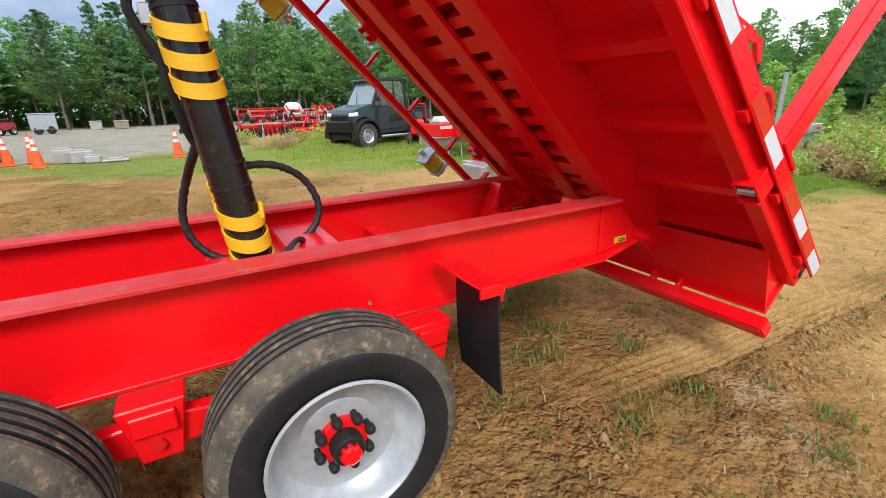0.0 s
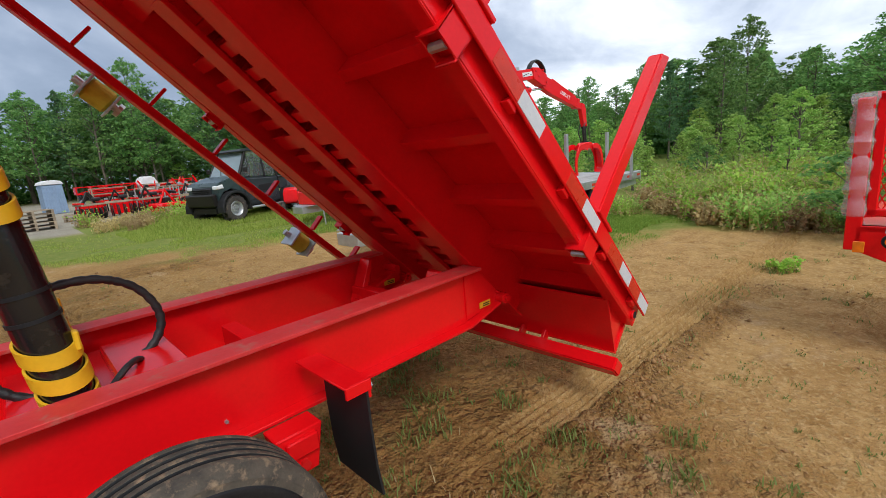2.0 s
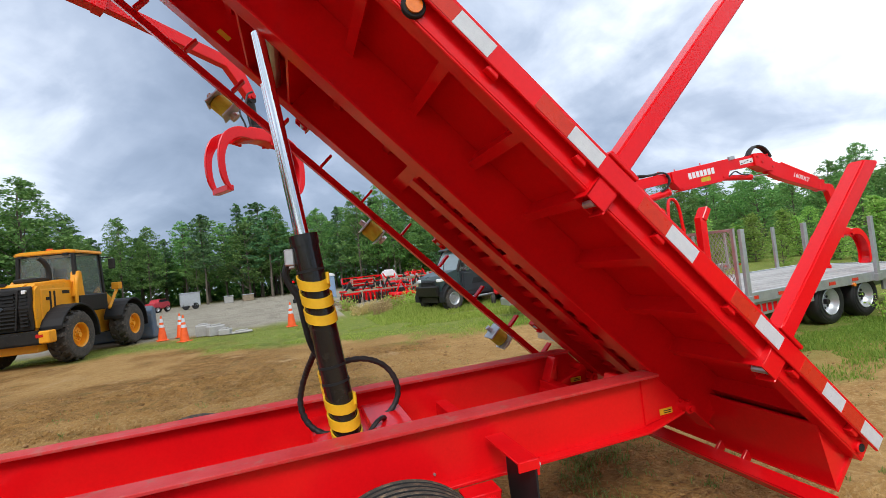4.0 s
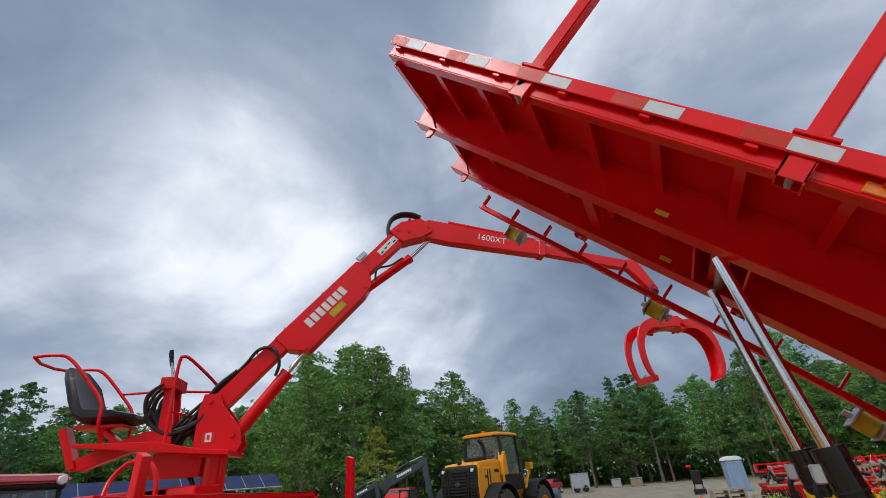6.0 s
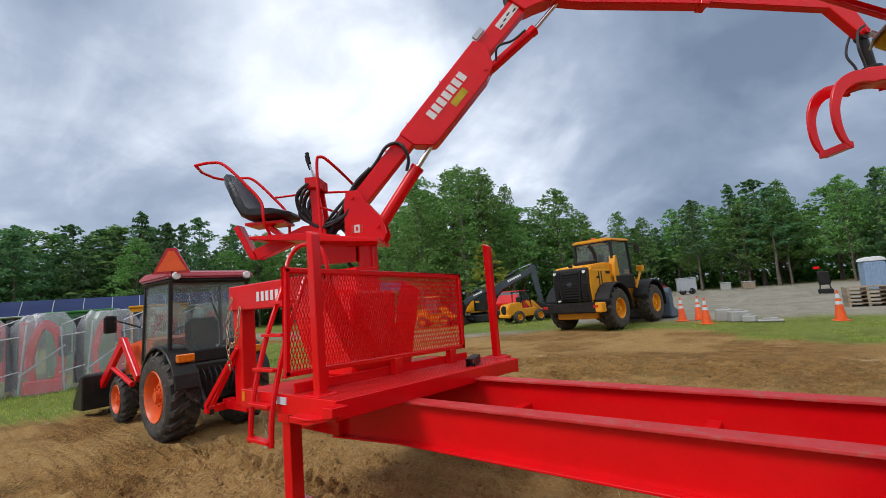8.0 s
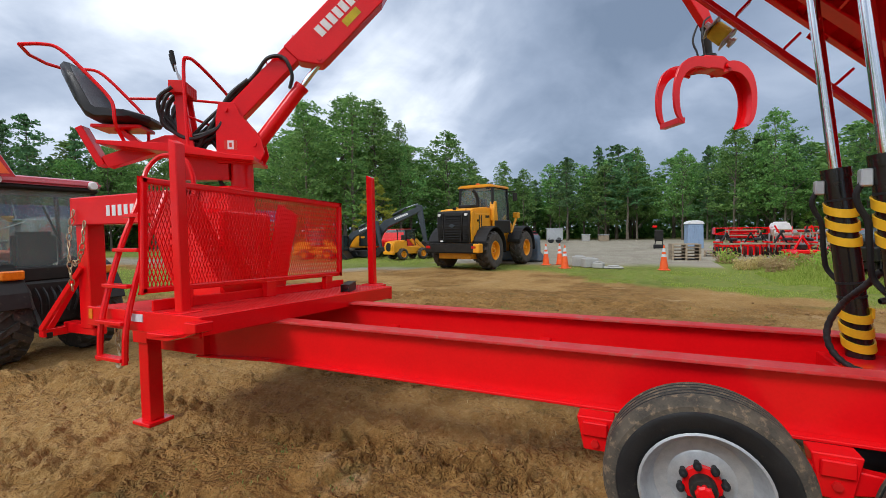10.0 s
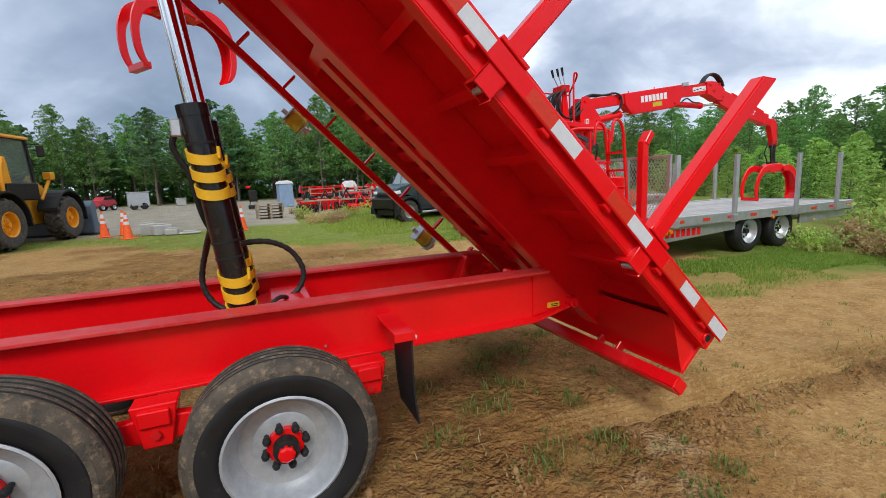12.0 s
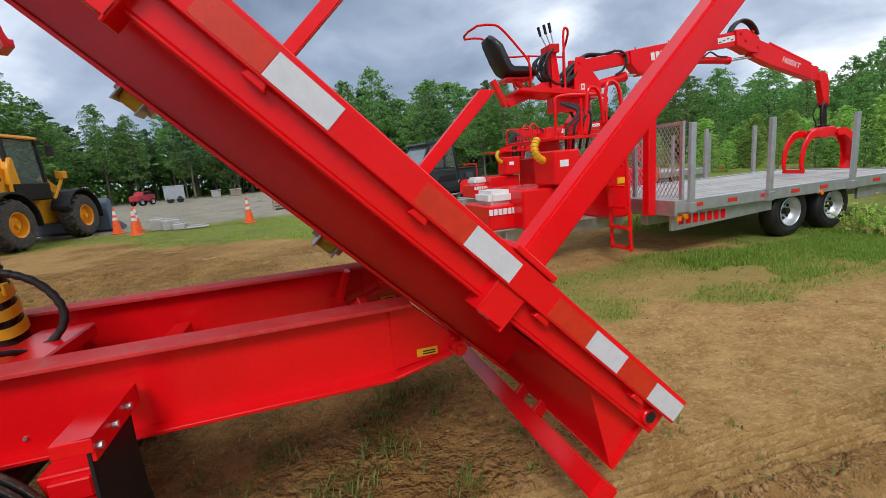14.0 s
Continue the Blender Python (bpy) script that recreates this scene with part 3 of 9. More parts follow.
for sg in (-1, 1):
    def ys(d):
        """Distance d outward from the bed's side line."""
        return YC + sg * (1.0 + d)

    def sbox(u0, d0, w0, u1, d1, w1):
        a, b = sorted((ys(d0), ys(d1)))
        return ((u0, a, w0), (u1, b, w1))

    ch = bedpart("side_channel", [sbox(-1.30, 0.020, 1.942, 4.85, 0.030, 2.084)], bevel=0.003)
    bedpart("lower_flange", [sbox(-1.30, -0.046, 1.930, 4.85, 0.030, 1.942)], RED, ch, bevel=0.004)
    bedpart("upper_flange", [sbox(-1.30, -0.035, 2.084, 4.85, 0.046, 2.096)], RED, ch, bevel=0.003)
    bedpart("deck_lip", [sbox(-1.30, 0.031, 2.048, 4.85, 0.044, 2.083)], RED, ch, bevel=0.003)
    rr_ = bedpart("rub_rail", [sbox(-1.30, 0.062, 2.004, 4.85, 0.074, 2.094)], bevel=0.003)
    # reflective tape: silver and dark red in turns
    for k, u in enumerate((-1.214, -0.887, -0.37, 0.255, 0.857, 1.47, 2.10, 2.73, 3.36, 3.975, 4.59)):
        h = 0.08 if k < 2 else 0.09
        bedpart("silver_tape", [sbox(u - h, 0.0725, 2.012, u + h, 0.0765, 2.078)], TAPE_SILVER, rr_, "silver reflective tape", 0)
        bedpart("red_tape", [sbox(u + h + 0.002, 0.0725, 2.012, u + h + (0.16 if k == 0 else 0.18), 0.0763, 2.078)], TAPE_RED, rr_, "orange-red reflective tape", 0)
    for k in range(13):
        u = -1.12 + 0.49 * k
        bm = B()
        a, b = sorted((ys(0.029), ys(0.064)))
        prism(bm, [(u - 0.032, 1.985), (u + 0.032, 1.985), (u + 0.006, 2.05), (u - 0.006, 2.05)], a, b, BED)
        part("spacer", bm, RED, rr_, bevel=0.003)
    for k, u in enumerate((-0.49, 0.68, 2.12, 3.56)):
        # pocket: a square tube stub under the stake
        bm = B()
        for d0, d1, uu0, uu1 in ((-0.03, -0.022, -0.056, 0.056), (0.052, 0.061, -0.056, 0.056), (-0.03, 0.061, -0.056, -0.047), (-0.03, 0.061, 0.047, 0.056)):
            lo, hi = sbox(u + uu0, d0, 1.886 if uu0 < 0 and uu1 < 0 else 1.898, u + uu1, d1, 2.09)
            box(bm, lo, hi, BED)
        pk = part("stake_pocket", bm, RED, T, bevel=0.003)
        part("pocket_bolt", rod(B(), bed(u, ys(-0.02), 1.912), bed(u, ys(0.05), 1.912), 0.017, 8), GALV, pk)
        # stake: square post with a slanted top
        bm = B()
        a, b = sorted((ys(-0.022), ys(0.058)))
        prism(bm, [(u - 0.046, 1.96), (u + 0.046, 1.96), (u + 0.046, 3.22), (u - 0.046, 3.30)], a, b, BED)
        part("stake", bm, RED, T, bevel=0.008, segs=2)
        lo, hi = sbox(u - 0.085, -0.03, 2.095, u + 0.085, 0.085, 2.115)
        part("stake_collar", box(B(), lo, hi, BED), RED, T, bevel=0.003)
    for u, mat in ((1.70, LAMP_AMBER),):
        a = bed(u, ys(0.022), 1.972)
        lm = part("marker_lamp", rod(B(), a, bed(u, ys(0.045), 1.972), 0.047, 20), PLASTIC, T, "round amber side marker lamp", bevel=0.004)
        part("lens", rod(B(), bed(u, ys(0.043), 1.972), bed(u, ys(0.053), 1.972), 0.032, 18), mat, lm)
        bedpart("amber_reflector", [sbox(u + 0.08, 0.029, 1.948, u + 0.20, 0.038, 2.0)], LAMP_AMBER, T, "amber reflector", 0.004)

# rear end: slanted cover plate, end plate, round bumper bar
a, b = -0.12, 2 * YC + 0.12
bm = prism(B(), [(-1.0, 1.94), (-1.30, 1.757), (-1.30, 1.745), (-1.0, 1.928)], a, b, BED)
box(bm, (-1.315, a, 1.745), (-1.295, b, 2.10), BED)
for y in (a + 0.012, b - 0.024):
    prism(bm, [(-1.0, 1.934), (-1.30, 1.752), (-1.30, 1.95), (-1.0, 1.95)], y, y + 0.012, BED)
part("rear_plate", bm, RED, T)
part("rear_bar", box(B(), (-1.34, a - 0.05, 1.625), (-1.24, b + 0.05, 1.705), BED), RED, T, "red box-section bumper bar", bevel=0.008, segs=2)
for y in (0.33, 0.5, 2 * YC - 0.5, 2 * YC - 0.33):
    part("bar_tab", box(B(), (-1.31, y - 0.01, 1.69), (-1.25, y + 0.01, 1.765), BED), RED, T, bevel=0.003)
for sg in (-1, 1):
    y = YC + sg * 1.025
    pt = part("end_pin", rod(B(), bed(-1.235, y, 1.975), bed(-1.235, y + sg * 0.02, 1.975), 0.03, 18), RED, T, bevel=0.004)
    part("pin_bore", rod(B(), bed(-1.235, y + sg * 0.015, 1.975), bed(-1.235, y + sg * 0.022, 1.975), 0.021, 14), PLASTIC, pt)

# winch track with ratchet winches under the far side
yt = 2 * YC + 0.17
tr = bedpart("winch_track", [((-1.20, yt, 1.70), (4.74, yt + 0.012, 1.755)), ((-1.20, yt - 0.05, 1.695), (4.74, yt + 0.012, 1.705))], bevel=0.002)
for k in range(15):
    u = -1.1 + 0.415 * k
    bedpart("track_tab", [((u - 0.009, yt - 0.05, 1.75), (u + 0.009, yt + 0.01, 1.875))], RED, tr)
for u in (-0.29, 1.17, 2.65, 4.22):
    wi = new("ratchet_winch")
    wi.parent, wi.empty_display_size = T, 0.1
    wi["label"] = "steel ratchet winch wound with yellow strap"
    fr = B()
    for d in (-0.075, 0.075):
        prism(fr, [(u + d - 0.006, 1.57), (u + d + 0.006, 1.57), (u + d + 0.006, 1.72), (u + d - 0.006, 1.72)], yt + 0.0, yt + 0.17, BED)
    part("winch_frame", fr, GALV, wi, bevel=0.002)
    part("strap_roll", rod(B(), bed(u - 0.066, yt + 0.11, 1.645), bed(u + 0.066, yt + 0.11, 1.645), 0.068, 20), STRAP, wi, "wound yellow webbing", bevel=0.012)
    part("winch_shaft", rod(B(), bed(u - 0.12, yt + 0.11, 1.645), bed(u + 0.13, yt + 0.11, 1.645), 0.022, 12), GALV, wi)
    part("winch_cap", rod(B(), bed(u - 0.125, yt + 0.11, 1.645), bed(u - 0.10, yt + 0.11, 1.645), 0.04, 14), GALV, wi)
    mm = BED @ Matrix.Translation((u - 0.05, yt + 0.175, 1.63)) @ Matrix.Rotation(radians(90), 4, "X")
    bars(4, 0.018, 0.03, 0.006, mm, PLASTIC, wi, "strap_print", 0.004)

# rams
for y, lean in ((0.565, 0.0), (2 * YC - 0.565, 0.02)):
    cy = new("hydraulic_ram")
    cy.parent, cy.empty_display_size = T, 0.1
    cy["label"] = "black hydraulic ram with yellow wrapped hoses"
    a, b, c = Vector((-0.115, y, 0.74)), Vector((-0.25, y, 1.86)), Vector((-0.37, y, 2.86))
    ax = (b - a).normalized()
    part("barrel", rod(B(), a, b, 0.064, 28), RAM_BLACK, cy, bevel=0.006, smooth=True)
    gl = rod(B(), b - ax * 0.05, b + ax * 0.005, 0.069, 28)
    part("gland", gl, RAM_BLACK, cy, smooth=True)
    part("piston_rod", rod(B(), b, c, 0.03, 20), CHROME, cy, "polished chrome rod", smooth=True)
    f, _ = axis_frame(a, b)
    for base, n in ((0.12, 3), (0.715, 3)):
        for k in range(n):
            # each turn of the yellow spiral wrap
            bm = B()
            z0 = base + 0.082 * k
            rows_ = []
            for i in range(37):
                an = math.tau * i / 36
                rise = 0.03 * math.sin(an - 0.4)
                o = f @ Vector((0, math.cos(an) * 0.071, math.sin(an) * 0.071))
                p = a + ax * (z0 + rise) + o
                o2 = o.normalized() * 0.004
                rows_.append([bm.verts.new(p + o2), bm.verts.new(p + ax * 0.048 + o2), bm.verts.new(p + ax * 0.048 - o2), bm.verts.new(p - o2)])
            for r0, r1 in zip(rows_, rows_[1:]):
                for j in range(4):
                    bm.faces.new((r0[j], r0[(j + 1) % 4], r1[(j + 1) % 4], r1[j]))
            part("yellow_wrap", bm, YELLOW, cy, "turn of yellow wrap", smooth=True)
        end = a + ax * (base + 0.082 * n - 0.05) + Vector((0.071, -0.03, 0))
        part("wrap_end", box(B(), end - Vector((0.012, 0.02, 0.03)), end + Vector((0.004, 0.02, 0.03))), YELLOW, cy, bevel=0.004)
    for z0 in (0.40, 0.48, 0.95):
        part("hose_clip", rod(B(), a + ax * z0, a + ax * (z0 + 0.012), 0.067, 28), PLASTIC, cy)
    # port block and hose down the barrel
    pb = B()
    box(pb, (-0.345, y - 0.025, 1.72), (-0.30, y + 0.025, 1.80))
    part("port_block", pb, GALV, cy, bevel=0.006)
    hz = curve_pts([(-0.325, y, 1.75), (-0.35, y + 0.01, 1.69), (-0.335, y + 0.02, 1.63), (-0.30, y + 0.03, 1.56), (-0.285, y + 0.05, 1.46), (-0.27, y + 0.075, 1.36), (-0.245, y + 0.10, 1.28), (-0.19, y + 0.06, 1.20)], 5)
    part("ram_hose", tube(B(), hz, 0.014), PLASTIC, cy, smooth=True)
def spiral_hose(pts, r, step=0.0085, sides=10):
    """A hose in a spiral guard: one swept skin with a groove at each turn."""
    bm = B()
    n = [Vector(p) for p in pts]
    out = [n[0]]
    for a, b in zip(n, n[1:]):
        k = max(1, int((b - a).length / step))
        out += [a.lerp(b, (i + 1) / k) for i in range(k)]
    rings, side = [], None
    for i, p in enumerate(out):
        d = (out[min(i + 1, len(out) - 1)] - out[max(i - 1, 0)]).normalized()
        side = d.orthogonal().normalized() if side is None else (side - d * side.dot(d)).normalized()
        up = d.cross(side)
        w = r if i % 3 else r * 0.82
        rings.append([bm.verts.new(p + (side * math.cos(a) + up * math.sin(a)) * w) for a in [q * math.tau / sides for q in range(sides)]])
    for r0, r1 in zip(rings, rings[1:]):
        for q in range(sides):
            bm.faces.new((r0[q], r0[(q + 1) % sides], r1[(q + 1) % sides], r1[q]))
    return bm


lp = curve_pts([(-0.16, 0.84, 1.16), (-0.08, 0.86, 1.175), (0.03, 0.88, 1.165), (0.13, 0.90, 1.11), (0.19, 0.91, 1.02), (0.20, 0.91, 0.93), (0.15, 0.90, 0.85), (0.05, 0.89, 0.80), (-0.04, 0.88, 0.77)], 7)
part("hose", spiral_hose(lp, 0.017), HOSE, T, "black hose in a spiral guard", smooth=True)
lp = curve_pts([(-0.22, 0.66, 1.33), (-0.26, 0.74, 1.24), (-0.295, 0.85, 1.15), (-0.325, 0.91, 1.06), (-0.34, 0.93, 0.97), (-0.32, 0.93, 0.88), (-0.26, 0.91, 0.81), (-0.16, 0.89, 0.77)], 7)
part("hose", spiral_hose(lp, 0.017), HOSE, T, "black hose in a spiral guard", smooth=True)
lp = curve_pts([(-0.05, 0.66, 0.80), (0.03, 0.68, 0.87), (0.08, 0.76, 0.86), (0.11, 0.88, 0.80)], 6)
part("hose", tube(B(), lp, 0.012, 8), HOSE, T, smooth=True)

# front platform, a little out of level like the hitched frame
PL = Matrix.Translation((0, YC, 1.0)) @ Matrix.Rotation(radians(-2.2), 4, "X") @ Matrix.Translation((0, -YC, -1.0))
bm = box(B(), (-4.88, -0.24, 0.975), (-3.72, 1.98, 1.0), PL)
dk = part("platform_deck", bm, RED_DUSTY, T, bevel=0.002)
tread = B()
for i in range(22):
    for j in range(40):
        x, y = -4.12 + 0.019 * i, -0.2 + 0.054 * j + (0.027 if i % 2 else 0)
        an = 0.8 if i % 2 else -0.8
        mm = PL @ Matrix.Translation((x, y, 1.001)) @ Matrix.Rotation(an, 4, "Z")
        vs = [tread.verts.new(mm @ Vector(v)) for v in ((-0.016, 0, 0), (0, -0.005, 0), (0.016, 0, 0), (0, 0.005, 0), (0, 0, 0.0035))]
        for k in range(4):
            tread.faces.new((vs[k], vs[(k + 1) % 4], vs[4]))
tp = part("tread_pattern", tread, RED_DUSTY, dk)
tagged(tp, kind="stuff")
bm = B()
for lo, hi in (((-4.88, -0.26, 0.87), (-3.70, -0.235, 1.004)), ((-4.88, 1.975, 0.87), (-3.70, 2.0, 1.004)), ((-3.725, -0.235, 0.88), (-3.70, 1.975, 1.002)), ((-4.88, -0.235, 0.88), (-4.855, 1.975, 1.0))):
    box(bm, lo, hi, PL)
part("platform_edge", bm, RED, T, bevel=0.004)
for x in (-4.7, -4.3, -3.9):
    part("platform_bearer", box(B(), (x - 0.03, -0.23, 0.90), (x + 0.03, 1.97, 0.972), PL), RED, T, bevel=0.003)
bm = prism(B(), [(-4.05, 0.90), (-3.70, 0.90), (-3.70, 0.985), (-3.60, 0.985), (-3.60, 0.93), (-3.85, 0.86), (-4.05, 0.86)], -0.36, -0.24, PL)
part("step_bracket", bm, RED, T, bevel=0.004)
part("silver_tape", box(B(), (-4.42, -0.266, 0.935), (-4.24, -0.26, 0.985), PL), TAPE_SILVER, T, "silver reflective tape")
part("amber_reflector", box(B(), (-4.85, -0.266, 0.92), (-4.81, -0.26, 0.99), PL), LAMP_AMBER, T, "amber reflector")
for y in (-0.15, 2.08):
    z0 = 1.03 if y < 0 else 0.95
    bm = B()
    prism(bm, [(-4.036, z0), (-3.964, z0), (-3.964, 2.14), (-4.036, 2.17)], y - 0.034, y + 0.034)
    box(bm, (-4.09, y - 0.08, z0 - 0.01), (-3.91, y + 0.08, z0 + 0.02))
    part("corner_post", bm, RED, T, bevel=0.006)
part("post_stub", box(B(), (-4.1, 1.98, 0.86), (-3.86, 2.14, 0.965)), RED, T, bevel=0.005)
# guard of expanded mesh in a frame
gx, gy0, gy1, gz0, gz1 = -4.2, -0.30, 1.76, 1.125, 1.885
bm = B()
for lo, hi in (((gx - 0.02, gy0, gz1 - 0.04), (gx + 0.02, gy1, gz1)), ((gx - 0.02, gy0, gz0), (gx + 0.02, gy1, gz0 + 0.04)), ((gx - 0.02, gy0, gz0), (gx + 0.02, gy0 + 0.04, gz1)), ((gx - 0.02, gy1 - 0.04, gz0), (gx + 0.02, gy1, gz1))):
    box(bm, lo, hi, PL)
guard = part("guard_frame", bm, RED, T, bevel=0.008)
mesh = B()


def lattice(bm, gx, y0, y1, z0, z1, step, rise, m, th=0.0035, w=0.006):
    """Expanded metal: two families of slanted strands between y0..y1 and z0..z1."""
    h = z1 - z0
    run = h * step / rise
    for sgn in (1, -1):
        k = y0 - run
        while k < y1 + run:
            p, q = Vector((gx, k, z0)), Vector((gx, k + run, z1))
            if sgn < 0:
                p, q = Vector((gx, k + run, z0)), Vector((gx, k, z1))
            d = q - p
            t0, t1 = 0.0, 1.0
            for lim, s in ((y0, 1), (y1, -1)):
                if abs(d.y) > 1e-9:
                    t = (lim - p.y) / d.y
                    if (d.y > 0) == (s > 0):
                        t0 = max(t0, t)
                    else:
                        t1 = min(t1, t)
            if t1 - t0 > 0.01:
                off = Vector((th * sgn * 0.4, 0, 0))
                beam(bm, m @ (p + d * t0 + off), m @ (p + d * t1 + off), w, th, up=(1, 0, 0))
            k += step
    return bm


lattice(mesh, gx, gy0 + 0.03, gy1 - 0.03, gz0 + 0.03, gz1 - 0.03, 0.026, 0.08, PL, 0.004, 0.0065)
part("guard_mesh", mesh, RED, guard, "red expanded metal mesh")
for y in (0.0, 0.78, 1.55):
    part("guard_foot", box(B(), (gx - 0.03, y - 0.05, 1.0), (gx + 0.03, y + 0.05, gz0 + 0.01), PL), RED, guard, bevel=0.004)
# base frame of the crane behind the guard
part("base_cabinet", box(B(), (gx - 0.62, 0.48, 1.0), (gx - 0.22, 1.02, 1.74), PL), RED, T, bevel=0.02)
part("base_brace", beam(B(), PL @ Vector((gx - 0.2, 1.02, 1.0)), PL @ Vector((gx - 0.3, 1.32, 1.8)), 0.26, 0.03, up=(1, 0, 0)), RED, T, bevel=0.004)
part("base_brace", beam(B(), PL @ Vector((gx - 0.12, 0.55, 1.0)), PL @ Vector((gx - 0.12, 0.10, 1.8)), 0.16, 0.02, up=(1, 0, 0)), RED, T, bevel=0.004)
# kick plate under the guard
part("kick_plate", box(B(), (gx - 0.05, gy0 + 0.1, 1.0), (gx - 0.03, gy1 + 0.1, 1.07), PL), RED, T, bevel=0.003)
# ladder
for x in (-4.62, -4.34):
    bm = B()
    tube(bm, curve_pts([(x, -0.33, 0.70), (x, -0.30, 1.0), (x, -0.17, 1.45), (x, 0.0, 1.86)], 5), 0.02, 8)
    part("ladder_stile", bm, RED, T, smooth=True)
for k in range(5):
    z = 0.73 + 0.24 * k
    y = -0.33 + 0.012 * min(k, 2) + 0.075 * max(0, k - 1.5)
    part("ladder_rung", box(B(), (-4.62, y - 0.03, z - 0.012), (-4.34, y + 0.03, z + 0.012)), RED, T, bevel=0.003)
part("hand_loop", tube(B(), curve_pts([(-4.62, 0.0, 1.86), (-4.66, 0.06, 2.03), (-4.6, 0.12, 2.14), (-4.48, 0.16, 2.15), (-4.38, 0.18, 2.11), (-4.33, 0.2, 1.98), (-4.33, 0.2, 1.78)], 6), 0.018, 8), RED, T, smooth=True)
# support leg
bm = box(B(), (-5.01, 0.155, 0.03), (-4.89, 0.27, 0.70))
box(bm, (-5.06, 0.11, 0.0), (-4.84, 0.32, 0.03))
box(bm, (-5.04, 0.13, 0.68), (-4.86, 0.5, 0.88))
part("support_leg", bm, RED, T, bevel=0.005)
bm = box(B(), (-5.1, 0.36, 0.56), (-4.5, 2 * YC - 0.36, 0.72))
part("front_cross_member", bm, RED, T, bevel=0.006)
# gooseneck to the tractor
bm = box(B(), (-5.25, YC - 0.13, 0.7), (-4.95, YC + 0.13, 1.98))
prism(bm, [(-5.35, 0.98), (-5.7, 1.68), (-5.35, 1.68)], YC - 0.14, YC + 0.14)
part("gooseneck_tower", bm, RED, T, bevel=0.008)
bm = box(B(), (-7.12, YC - 0.13, 1.67), (-4.6, YC + 0.13, 1.98))
gn = part("gooseneck", bm, RED, T, bevel=0.012)
bars(7, 0.062, 0.112, 0.040, Matrix.Translation((-6.42, YC - 0.133, 1.76)) @ Matrix.Rotation(radians(90), 4, "X"), PRINT_WHITE, gn)
bm = box(B(), (-7.1, YC - 0.09, 0.5), (-6.88, YC + 0.09, 1.70))
box(bm, (-7.5, YC - 0.07, 0.42), (-6.88, YC + 0.07, 0.54))
part("hitch_column", bm, RED, T, bevel=0.01)
bm = B()
beam(bm, (-7.45, YC - 0.3, 0.5), (-7.0, YC - 0.1, 1.2), 0.05, 0.05)
beam(bm, (-7.45, YC + 0.3, 0.5), (-7.0, YC + 0.1, 1.2), 0.05, 0.05)
part("hitch_brace", bm, RED, T, bevel=0.004)


def chain(parent, pts, r=0.012, label=""):
    """Links strung along a line, every second one turned."""
    pts = curve_pts(pts, 8)
    acc, k = 0.0, 0
    bm = B()
    for p, q in zip(pts, pts[1:]):
        acc += (q - p).length
        if acc >= r * 3.4:
            acc = 0.0
            f, _ = axis_frame(p, q)
            mm = Matrix.Translation(p) @ f @ Matrix.Rotation(radians(90) * (k % 2), 4, "X")
            ring = [mm @ Vector((r * 2.6 * math.cos(a * math.tau / 10), r * 1.5 * math.sin(a * math.tau / 10), 0)) for a in range(11)]
            tube(bm, ring, r * 0.42, 5)
            k += 1
    return part("chain", bm, CHAIN, parent, label, smooth=True)


chain(T, [(-7.0, YC - 0.15, 1.85), (-7.02, YC - 0.2, 1.5), (-6.98, YC - 0.22, 1.2), (-7.03, YC - 0.18, 0.95)], 0.016, "galvanised safety chain")
chain(T, [(-6.8, YC - 0.15, 1.72), (-6.78, YC - 0.2, 1.4), (-6.9, YC - 0.2, 1.25), (-6.98, YC - 0.2, 1.3)], 0.016, "galvanised safety chain")
chain(T, [(-4.82, -0.1, 0.92), (-4.82, -0.1, 0.8), (-4.81, -0.1, 0.68)], 0.012, "galvanised safety chain")
hk = tube(B(), curve_pts([(-4.81, -0.1, 0.68), (-4.78, -0.1, 0.63), (-4.79, -0.1, 0.57), (-4.84, -0.1, 0.57), (-4.85, -0.1, 0.62)], 5), 0.011, 8)
part("chain_hook", hk, CHAIN, T, smooth=True)

# loose steel offcut on the platform
st = thing("steel_tube", "short dark square steel tube lying on the red platform", "steel tube", (-3.86, 1.45, 0.975), 24)
bm = B()
for lo, hi in (((-0.04, -0.15, 0), (0.04, 0.15, 0.006)), ((-0.04, -0.15, 0.074), (0.04, 0.15, 0.08)), ((-0.04, -0.15, 0), (-0.034, 0.15, 0.08)), ((0.034, -0.15, 0), (0.04, 0.15, 0.08))):
    box(bm, lo, hi)
part("tube_wall", bm, BLACK, st, bevel=0.001)


